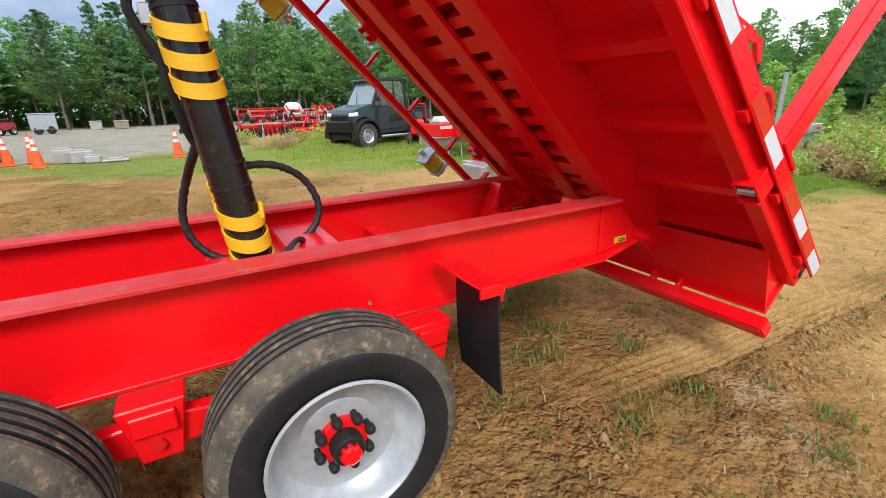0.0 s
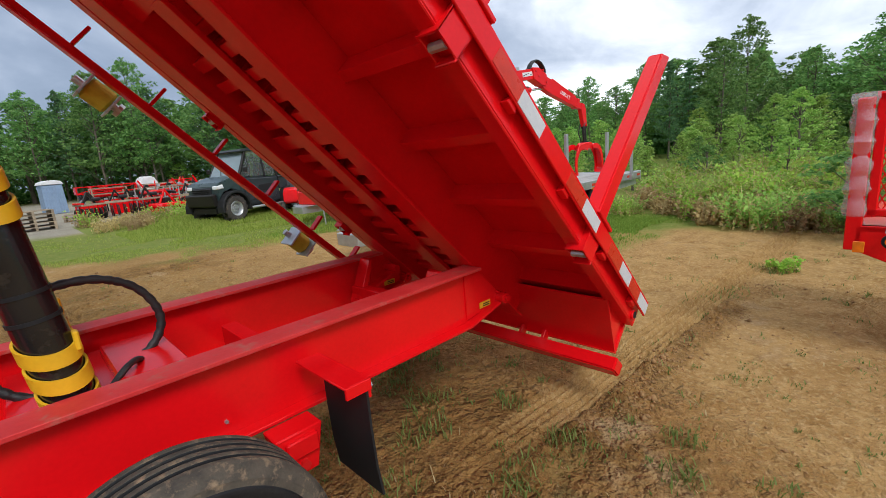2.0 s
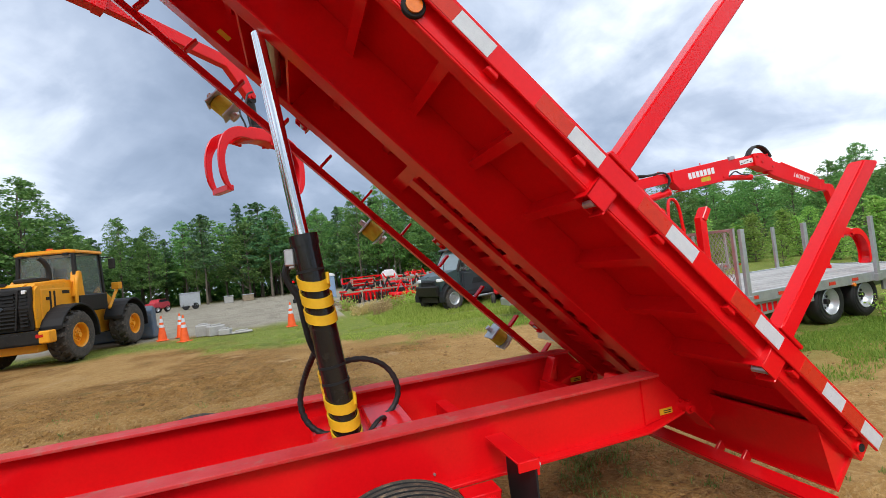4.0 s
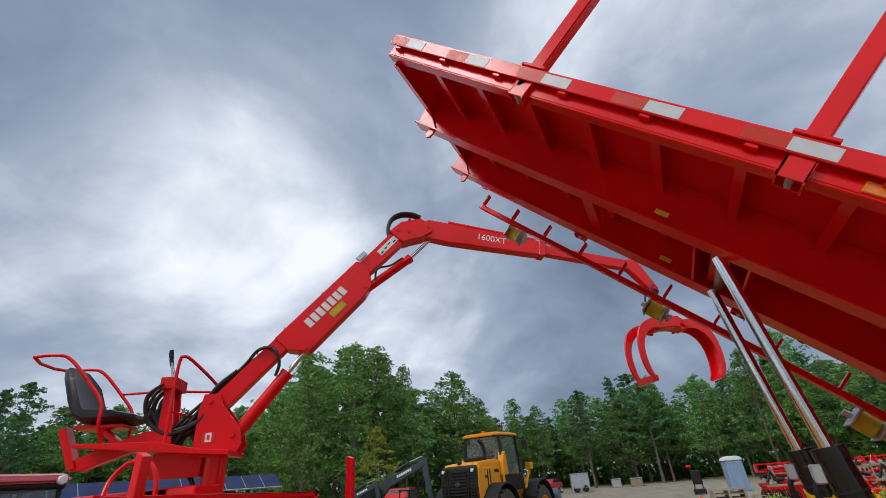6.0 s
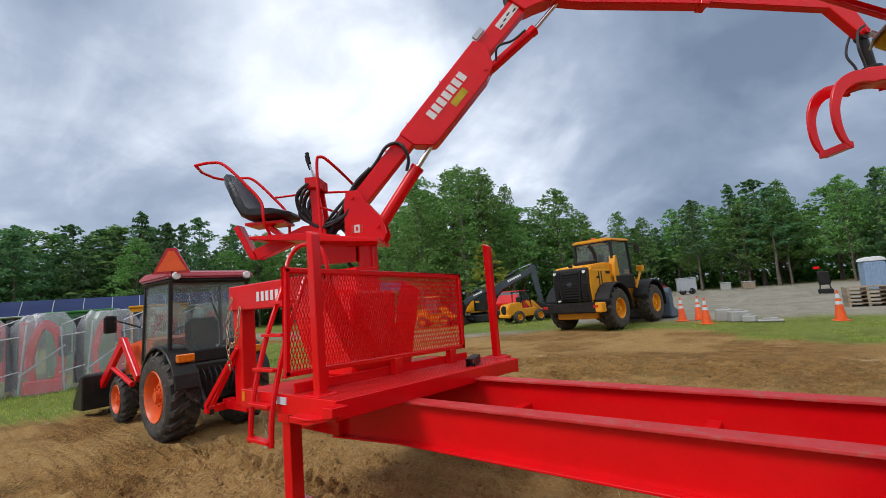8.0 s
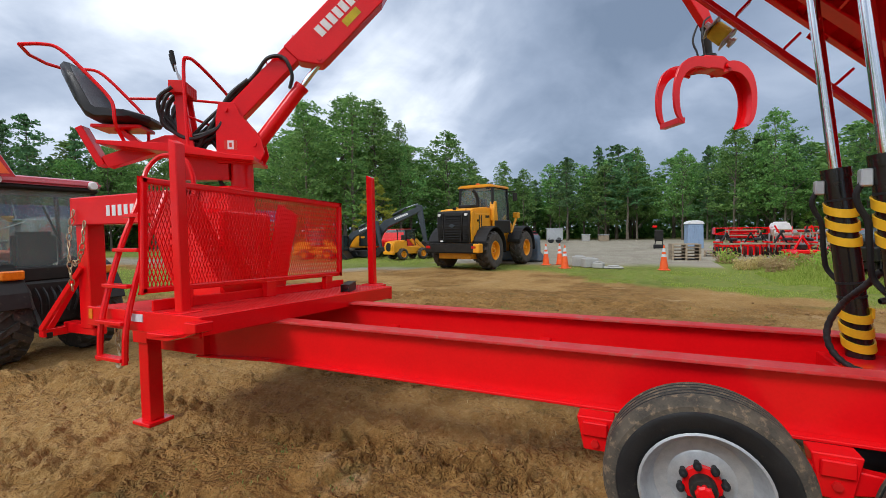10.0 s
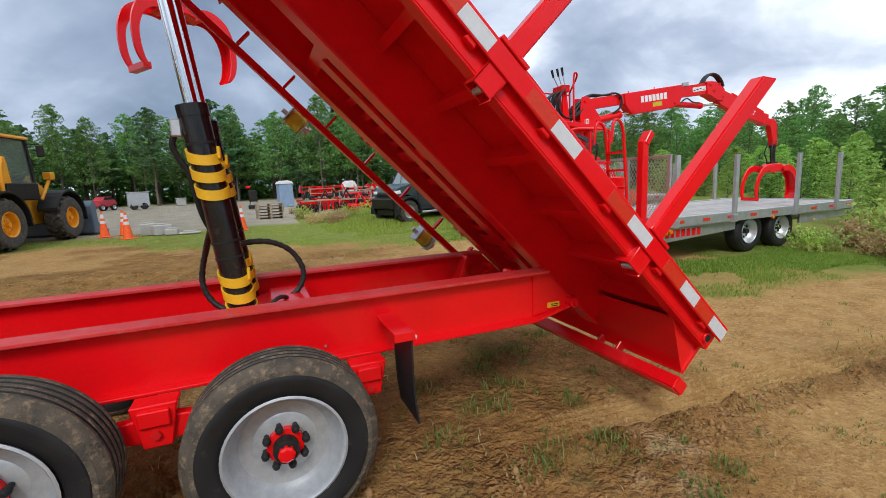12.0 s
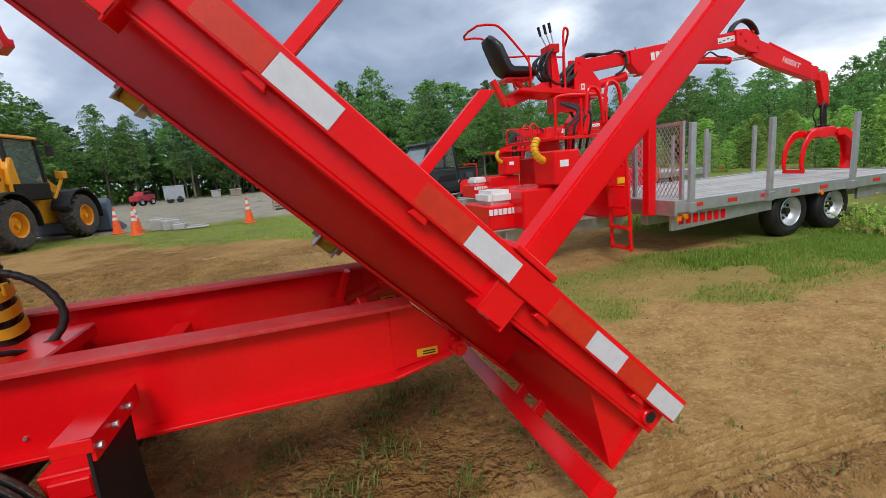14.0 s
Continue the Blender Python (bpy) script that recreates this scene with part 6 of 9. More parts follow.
bm = prism(B(), [(-0.62, 0.42), (-0.62, 1.24), (0.70, 1.20), (0.70, 0.42)], -0.74, 0.74)
part("body", bm, GREY_DARK, UV, bevel=0.04, segs=2)
part("cargo_bed", prism(B(), [(0.72, 0.80), (0.72, 1.16), (1.75, 1.16), (1.75, 0.80)], -0.74, 0.74), GREY_DARK, UV, bevel=0.025)
part("bed_lip", box(B(), (0.70, -0.77, 1.13), (1.78, 0.77, 1.18)), PLASTIC, UV, bevel=0.015)
for sg in (-1, 1):
    part("front_post", beam(B(), (-0.72, sg * 0.68, 1.22), (-0.30, sg * 0.60, 1.98), 0.07, 0.07), BLACK, UV, bevel=0.01)
    part("rear_post", beam(B(), (0.72, sg * 0.68, 1.18), (0.62, sg * 0.60, 1.98), 0.07, 0.07), BLACK, UV, bevel=0.01)
    part("mid_post", beam(B(), (0.20, sg * 0.72, 1.2), (0.22, sg * 0.61, 1.98), 0.05, 0.05), BLACK, UV, bevel=0.01)
    part("door", prism(B(), [(-0.52, 0.56), (-0.52, 1.18), (0.60, 1.16), (0.66, 0.80), (0.45, 0.56)], sg * 0.75 - 0.012, sg * 0.75 + 0.012), GREY_DARK, UV, bevel=0.015)
    part("door_trim", prism(B(), [(-0.2, 0.78), (-0.1, 0.98), (0.55, 1.0), (0.6, 0.82)], sg * 0.768 - 0.008, sg * 0.768 + 0.008), PLASTIC, UV, bevel=0.01)
    part("side_window", prism(B(), [(-0.62, 1.26), (-0.26, 1.94), (0.60, 1.94), (0.68, 1.22)], sg * 0.645 - 0.004, sg * 0.645 + 0.004), GLASS_CLEAR, UV)
    part("mirror", box(B(), (-0.62, sg * 0.86 - 0.08, 1.38), (-0.56, sg * 0.86 + 0.08, 1.52)), BLACK, UV, bevel=0.02)
    part("head_lamp", prism(B(), [(-1.50, 0.96), (-1.49, 1.06), (-1.30, 1.10), (-1.26, 0.98)], sg * 0.60 - 0.12, sg * 0.60 + 0.12), WHITE, UV, "white head lamp", bevel=0.02)
    for x in (-1.05, 1.15):
        arc = [(x + 0.50 * math.cos(radians(a)), 0.40 + 0.50 * math.sin(radians(a))) for a in range(-10, 191, 20)]
        arc2 = [(x + 0.43 * math.cos(radians(a)), 0.40 + 0.43 * math.sin(radians(a))) for a in range(190, -11, -20)]
        part("wheel_arch", prism(B(), arc + arc2, min(sg * 0.62, sg * 0.90), max(sg * 0.62, sg * 0.90)), PLASTIC, UV, bevel=0.015)
    part("side_step", rod(B(), (-0.6, sg * 0.85, 0.36), (0.65, sg * 0.85, 0.36), 0.04), GALV, UV)
bm = B()
vs = [bm.verts.new(v) for v in ((-0.74, -0.64, 1.26), (-0.74, 0.64, 1.26), (-0.33, 0.56, 1.95), (-0.33, -0.56, 1.95))]
vs2 = [bm.verts.new(v.co + Vector((0.008, 0, 0))) for v in vs]
bm.faces.new(vs)
bm.faces.new(vs2[::-1])
part("windscreen", bm, GLASS_PALE, UV, "windscreen with a sky reflection painted pale")
part("wiper", beam(B(), (-0.72, 0.1, 1.32), (-0.50, 0.34, 1.66), 0.02, 0.03), BLACK, UV)
part("roof", prism(B(), [(-0.50, 1.96), (-0.46, 2.03), (0.0, 2.06), (0.66, 2.05), (0.78, 1.99), (0.76, 1.95)], -0.67, 0.67), GREY_DARK, UV, bevel=0.03, segs=2)
part("grille", prism(B(), [(-1.53, 0.62), (-1.54, 0.97), (-1.46, 1.04), (-1.44, 0.62)], -0.42, 0.42), PLASTIC, UV, bevel=0.02)
for k in range(3):
    part("grille_bar", box(B(), (-1.56, -0.40, 0.86 + 0.05 * k), (-1.53, 0.40, 0.885 + 0.05 * k)), BLACK, UV, bevel=0.006)
part("bull_bar", prism(B(), [(-1.60, 0.50), (-1.66, 0.84), (-1.50, 0.86), (-1.44, 0.48)], -0.64, 0.64), BLACK, UV, bevel=0.03)
for y_ in (-0.34, 0.34):
    part("seat", prism(B(), [(-0.1, 1.0), (0.3, 1.0), (0.42, 1.62), (0.32, 1.64), (0.22, 1.16), (-0.1, 1.14)], y_ - 0.24, y_ + 0.24), VINYL, UV, bevel=0.03)
part("chassis", box(B(), (-1.5, -0.5, 0.3), (1.6, 0.5, 0.46)), BLACK, UV)
# red machine parked behind it
RM = thing("red_mower", "red garden tractor parked beside the utility vehicle", "garden tractor", (6.85, 13.3, 0), 60)
RM.scale = (0.62, 0.62, 0.85)
part("bonnet", prism(B(), [(-1.0, 0.5), (-0.95, 0.95), (-0.2, 1.05), (-0.15, 0.45)], -0.35, 0.35), RED, RM, bevel=0.05, segs=2)
part("rear_body", box(B(), (-0.15, -0.45, 0.4), (0.8, 0.45, 0.85)), RED, RM, bevel=0.06)
part("driver_seat", prism(B(), [(0.15, 0.85), (0.6, 0.85), (0.7, 1.3), (0.6, 1.32), (0.5, 0.98), (0.15, 0.98)], -0.24, 0.24), VINYL, RM, bevel=0.03)
for x, r in ((-0.75, 0.26), (0.5, 0.36)):
    for sg in (-1, 1):
        big_wheel(RM, x, sg * 0.55, r, sg, r, 0.22, r * 0.55, GALV)
part("roll_bar", tube(B(), curve_pts([(0.75, -0.4, 0.8), (0.78, -0.4, 1.5), (0.78, -0.3, 1.62), (0.78, 0.3, 1.62), (0.78, 0.4, 1.5), (0.75, 0.4, 0.8)], 4), 0.03, 8), RED, RM)


# traffic cones
def cone_thing(at, lean=0.0, rz=0.0):
    c = thing("traffic_cone", "orange traffic cone with two white reflective bands", "traffic cone", at, rz, "traffic cones by the blocks")
    c.matrix_basis = pose(*at, lean, 0, rz)
    def rad(z):
        return 0.155 - 0.13 * z / 0.9
    part("base", box(B(), (-0.19, -0.19, 0), (0.19, 0.19, 0.035)), ORANGE, c, bevel=0.02)
    bm = lathe(B(), [(rad(0.03), 0.03), (rad(0.9), 0.9), (0.0, 0.905)], 24, Matrix.Rotation(radians(90), 4, "X") @ Matrix.Diagonal((1, 1, -1, 1)))
    part("body", bm, ORANGE, c, smooth=True)
    for z0, z1 in ((0.48, 0.58), (0.66, 0.8)):
        bm = lathe(B(), [(rad(z0) + 0.003, z0), (rad(z1) + 0.003, z1)], 24, Matrix.Rotation(radians(90), 4, "X") @ Matrix.Diagonal((1, 1, -1, 1)), cap=False)
        part("white_band", bm, TAPE_SILVER, c, smooth=True)


for at, lean, rz in (((-5.08, 17.0, 0), 0, 20), ((-4.05, 15.5, 0), 0, 50), ((-4.55, 17.3, 0), 4, 200), ((-0.6, 15.6, 0), 0, 10)):
    cone_thing(at, lean, rz)
for k, (x, y, rz, sz) in enumerate(((-3.65, 16.5, 12, (0.26, 0.4, 0.42)), (-3.2, 16.2, 30, (0.28, 0.4, 0.36)), (-2.85, 15.9, -10, (0.2, 0.3, 0.22)), (-2.3, 15.8, 5, (0.35, 0.25, 0.08)))):
    cb = thing("concrete_block", "pale grey rough concrete block on the ground", "concrete block", (x, y, 0), rz, "concrete blocks")
    b_ = box(B(), (-sz[0], -sz[1] / 2, 0), (sz[0], sz[1] / 2, sz[2]))
    part("block", b_, CONCRETE, cb, bevel=0.03)
    part("block_rib", box(B(), (-sz[0] * 0.6, -0.07, sz[2] - 0.004), (sz[0] * 0.6, 0.07, sz[2] + 0.05)), CONCRETE, cb, bevel=0.015)

# portable toilet
PT = thing("portable_toilet", "pale blue plastic portable toilet with a white roof", "portable toilet", (1.95, 34.0, 0), 10)
PT.scale = (0.9, 0.9, 0.88)
part("cabin", prism(B(), [(-0.58, 0), (-0.54, 1.95), (0.54, 1.95), (0.58, 0)], -0.56, 0.56), PALE_BLUE, PT, bevel=0.04, segs=2)
for k in range(7):
    part("wall_rib", box(B(), (-0.47 + 0.15 * k, -0.60, 0.15), (-0.42 + 0.15 * k, -0.55, 1.85)), PALE_BLUE, PT, bevel=0.01)
part("roof", prism(B(), [(-0.62, 1.95), (-0.5, 2.15), (-0.2, 2.24), (0.2, 2.24), (0.5, 2.15), (0.62, 1.95)], -0.62, 0.62), WHITE, PT, bevel=0.03)


# pallets and implements on the lot
def pallet(at, rz, layers):
    p_ = thing("wooden_pallet", "stack of weathered wooden pallets on the gravel lot", "pallet", at, rz, "pallets on the lot")
    for l in range(layers):
        z = 0.15 * l
        for k in range(6):
            part("slat", box(B(), (-0.6, -0.55 + 0.2 * k, z + 0.12), (0.6, -0.43 + 0.2 * k, z + 0.145)), WOOD, p_)
        for k in range(3):
            part("stringer", box(B(), (-0.6 + 0.56 * k, -0.55, z), (-0.52 + 0.56 * k, 0.57, z + 0.12)), WOOD, p_)


pallet((0.48, 21.6, 0), 5, 5)
pallet((2.2, 24.5, 0), -8, 2)


def implement(at, rz, w, kind_, label):
    I = thing("farm_implement", label, "implement", at, rz, "red implements on the lot")
    if kind_ == 0:  # rotary cutter: broad low deck
        part("deck", prism(B(), [(-w / 2, 0.25), (-w / 2 + 0.1, 0.42), (w / 2 - 0.1, 0.42), (w / 2, 0.25)], -0.7, 0.7), RED, I, bevel=0.03)
        part("hitch_mast", prism(B(), [(-0.35, 0.42), (0, 1.1), (0.35, 0.42), (0.28, 0.42), (0, 0.95), (-0.28, 0.42)], -0.05, 0.05), RED, I, bevel=0.01)
        part("gear_box", box(B(), (-0.15, -0.15, 0.42), (0.15, 0.15, 0.65)), BLACK, I, bevel=0.03)
        for x in (-w / 2 + 0.1, w / 2 - 0.1):
            part("skid", box(B(), (x - 0.03, -0.7, 0.0), (x + 0.03, 0.7, 0.3)), RED, I, bevel=0.01)
        part("caster_wheel", rod(B(), (-0.05, 1.0, 0.18), (0.05, 1.0, 0.18), 0.18, 20), RUBBER, I, bevel=0.03)
    elif kind_ == 1:  # racked frame with tines
        for x in (-w / 2, w / 2):
            for y in (-0.5, 0.5):
                part("rack_post", beam(B(), (x, y, 0), (x, y, 1.3), 0.06, 0.06), WOOD, I)
        for z in (0.5, 1.0, 1.3):
            for y in (-0.5, 0.5):
                part("rack_rail", beam(B(), (-w / 2, y, z), (w / 2, y, z), 0.05, 0.05), WOOD, I)
        for k in range(3):
            part("tool_bar", box(B(), (-w / 2 + 0.1, -0.4, 0.55 + 0.3 * k), (w / 2 - 0.1, 0.4, 0.67 + 0.3 * k)), RED, I, bevel=0.02)
        for k in range(6):
            part("tine", tube(B(), curve_pts([(-w / 2 + 0.2 + k * (w - 0.4) / 5, -0.3, 0.9), (-w / 2 + 0.2 + k * (w - 0.4) / 5, -0.5, 0.6), (-w / 2 + 0.2 + k * (w - 0.4) / 5, -0.35, 0.3)], 4), 0.02, 6), BLACK, I)
    elif kind_ == 2:  # box blade
        part("blade_box", prism(B(), [(-w / 2, 0.0), (-w / 2, 0.55), (w / 2, 0.55), (w / 2, 0.0)], -0.45, -0.38), RED, I, bevel=0.01)
        for x in (-w / 2, w / 2 - 0.05):
            part("end_plate", prism(B(), [(x, 0.0), (x, 0.55), (x + 0.05, 0.55), (x + 0.05, 0.0)], -0.45, 0.4), RED, I, bevel=0.01)
        part("hitch_mast", prism(B(), [(-0.4, 0.5), (0, 1.2), (0.4, 0.5), (0.32, 0.5), (0, 1.05), (-0.32, 0.5)], -0.05, 0.05), BLACK, I, bevel=0.01)
        part("tool_bar", box(B(), (-w / 2, -0.1, 0.42), (w / 2, 0.02, 0.55)), BLACK, I, bevel=0.01)
    elif kind_ == 4:  # disc harrow: a gang of dark discs under a frame
        for y in (-0.35, 0.35):
            part("frame_bar", box(B(), (-w / 2, y - 0.04, 0.62), (w / 2, y + 0.04, 0.70)), WOOD, I, bevel=0.008)
            for k in range(5):
                x = -w / 2 + 0.1 + k * (w - 0.2) / 4
                part("disc", rod(B(), (x - 0.015, y, 0.26), (x + 0.03, y, 0.26), 0.26, 18), BLACK, I, bevel=0.01)
                part("hanger", box(B(), (x - 0.02, y - 0.03, 0.26), (x + 0.02, y + 0.03, 0.64)), RED, I)
        for x in (-w / 2 + 0.05, w / 2 - 0.05):
            part("side_bar", box(B(), (x - 0.04, -0.4, 0.70), (x + 0.04, 0.4, 0.78)), RED, I, bevel=0.008)
        part("hitch_mast", prism(B(), [(-0.3, 0.7), (0, 1.25), (0.3, 0.7), (0.22, 0.7), (0, 1.1), (-0.22, 0.7)], -0.05, 0.05), BLACK, I, bevel=0.01)
        part("seat", box(B(), (0.1, -0.2, 0.8), (0.45, 0.15, 0.95)), VINYL, I, bevel=0.04)
    elif kind_ == 5:  # open red truss on a black stand
        for z in (1.05, 1.42):
            for y in (-0.3, 0.3):
                part("truss_rail", beam(B(), (-w / 2, y, z), (w / 2, y, z), 0.06, 0.06), RED, I, bevel=0.006)
        for x in (-w / 2, 0.0, w / 2):
            part("truss_post", box(B(), (x - 0.03, -0.33, 1.05), (x + 0.03, 0.33, 1.42)), RED, I, bevel=0.006)
        part("truss_web", beam(B(), (-w / 2, -0.3, 1.08), (w / 2, -0.3, 1.40), 0.04, 0.05), RED, I)
        part("auger", rod(B(), (-w / 2 + 0.1, 0, 0.82), (w / 2 - 0.1, 0, 0.82), 0.14, 16), BLACK, I, bevel=0.01)
        for x in (-w / 2 + 0.15, w / 2 - 0.15):
            part("support_drum", rod(B(), (x, -0.34, 0.62), (x, -0.2, 0.62), 0.13, 16), GALV, I, bevel=0.01)
            for y in (-0.3, 0.3):
                part("stand_leg", beam(B(), (x, y, 0), (x, y, 1.05), 0.06, 0.06), BLACK, I)
    else:  # galvanised cage filled with red parts
        for x in (-w / 2, 0.0, w / 2):
            for y in (-0.5, 0.5):
                part("cage_post", beam(B(), (x, y, 0.0), (x, y, 1.15), 0.05, 0.05), GALV, I)
        for z in (0.2, 0.62, 1.15):
            for y in (-0.5, 0.5):
                part("cage_rail", beam(B(), (-w / 2, y, z), (w / 2, y, z), 0.045, 0.045), GALV if z < 1 else WOOD, I)
        rj = random.Random(int(x * 10) + int(w * 100))
        for k in range(9):
            x0, z0 = -w / 2 + 0.2 + (k % 3) * (w - 0.4) / 3, 0.28 + 0.28 * (k // 3)
            c_ = (x0 + rj.uniform(0, 0.15), rj.uniform(-0.25, 0.1), z0 + rj.uniform(0, 0.1))
            part("packed_part", box(B(), (-0.3, -0.12, -0.06), (0.3, 0.12, 0.06), pose(*c_, rj.uniform(-25, 25), rj.uniform(-20, 20), rj.uniform(-30, 30))), RED if k % 4 else BLACK, I, bevel=0.02)
        for k in range(4):
            x0 = -w / 2 + 0.25 + k * (w - 0.5) / 3
            part("lever", beam(B(), (x0, -0.2, 1.1), (x0 + rj.uniform(-0.25, 0.25), -0.1, 1.45 + rj.uniform(0, 0.15)), 0.05, 0.07), RED if k != 2 else BLACK, I, bevel=0.008)
            part("hub", rod(B(), (x0 + 0.1, -0.3, 1.22), (x0 + 0.1, -0.1, 1.22), 0.09, 12), GALV if k % 2 else BLACK, I, bevel=0.01)


LABEL_I = ("red rotary cutter with a black gearbox", "weathered rack stacked with red tool bars", "red box blade with a hitch mast", "", "black and red disc harrow on a tan frame", "open red truss frame on a black stand", "galvanised cage packed with red machine parts")
for x, y, rz, w, kd in ((2.75, 25.2, 4, 1.35, 5), (4.0, 25.4, -3, 1.35, 5), (6.5, 24.6, 6, 1.3, 5), (4.65, 21.0, 4, 2.0, 6), (6.1, 22.4, -5, 1.6, 6), (3.6, 22.0, 3, 1.5, 2), (2.95, 20.5, -4, 1.2, 4), (3.9, 20.1, 8, 1.1, 4), (5.3, 19.7, 5, 1.2, 4), (2.35, 22.6, 0, 1.1, 2), (4.4, 19.3, 12, 1.2, 0), (3.2, 23.8, 0, 1.5, 1), (5.2, 23.8, 4, 1.5, 1), (6.9, 21.0, 0, 1.3, 2), (2.0, 20.0, 20, 0.9, 4), (7.6, 23.0, 10, 1.4, 1)):
    implement((1.18 * x + 0.14, 1.18 * y + 0.36, 0), rz, w, kd, LABEL_I[kd])
for x, y, mat, lab in ((6.1, 30.2, WHITE, "white plastic crate cover on the lot"),):
    I = thing("plastic_tank", lab, "tank", (x, y, 0), 8)
    part("tank_body", prism(B(), [(-0.45, 0.9), (-0.5, 1.4), (-0.3, 1.75), (0.3, 1.75), (0.5, 1.35), (0.45, 0.9)], -0.4, 0.4), mat, I, bevel=0.08, segs=2)
    part("tank_lid", rod(B(), (0, 0, 1.74), (0, 0, 1.8), 0.2), PLASTIC, I)
    part("stand", box(B(), (-0.5, -0.45, 0), (0.5, 0.45, 0.9)), BLACK, I, bevel=0.03)

# sheds and boxes at the wood's edge
for x, y, w, d, h, mat, lab in ((-10.2, 47.0, 1.7, 1.4, 1.55, GALV, "pale grey enclosed cargo trailer at the wood's edge"), (-7.6, 53.0, 0.9, 0.8, 0.75, CONCRETE, "grey utility box at the wood's edge"), (-5.6, 53.0, 1.1, 0.8, 0.7, WOOD, "stack of crates at the wood's edge")):
    sh = thing("storage_box", lab, "box", (x, y, 0), 14)
    part("wall", box(B(), (-w / 2, -d / 2, 0.3 if h > 1.5 else 0), (w / 2, d / 2, h)), mat, sh, bevel=0.04)
    part("roof", box(B(), (-w / 2 - 0.05, -d / 2 - 0.05, h - 0.01), (w / 2 + 0.05, d / 2 + 0.05, h + 0.07)), GALV, sh, bevel=0.02)
    if h > 1.5:
        part("door", box(B(), (-w / 2 + 0.3, -d / 2 - 0.02, 0.4), (-w / 2 + 1.1, -d / 2 + 0.01, h - 0.15)), GALV, sh, bevel=0.01)
        for sx in (-0.4, 0.4):
            part("wheel", rod(B(), (sx, -d / 2, 0.32), (sx, -d / 2 + 0.2, 0.32), 0.32, 20), RUBBER, sh, bevel=0.03)
bb = thing("outdoor_stove", "black upright machine with a red top on the lot", "machine", (-0.3, 33.0, 0), 0)
part("body", box(B(), (-0.28, -0.25, 0.55), (0.28, 0.25, 1.35)), BLACK, bb, bevel=0.05)
part("top", box(B(), (-0.42, -0.15, 1.5), (-0.12, 0.15, 1.66)), RED, bb, bevel=0.03)
part("stalk", beam(B(), (-0.2, 0, 1.3), (-0.27, 0, 1.55), 0.05, 0.05), BLACK, bb)
part("foot", box(B(), (-0.36, -0.3, 0.05), (0.36, 0.3, 0.3)), PLASTIC, bb, bevel=0.04)
for x in (-0.3, 0.3):
    part("leg", beam(B(), (x, 0, 0.0), (x * 0.7, 0, 0.6), 0.06, 0.06), BLACK, bb)


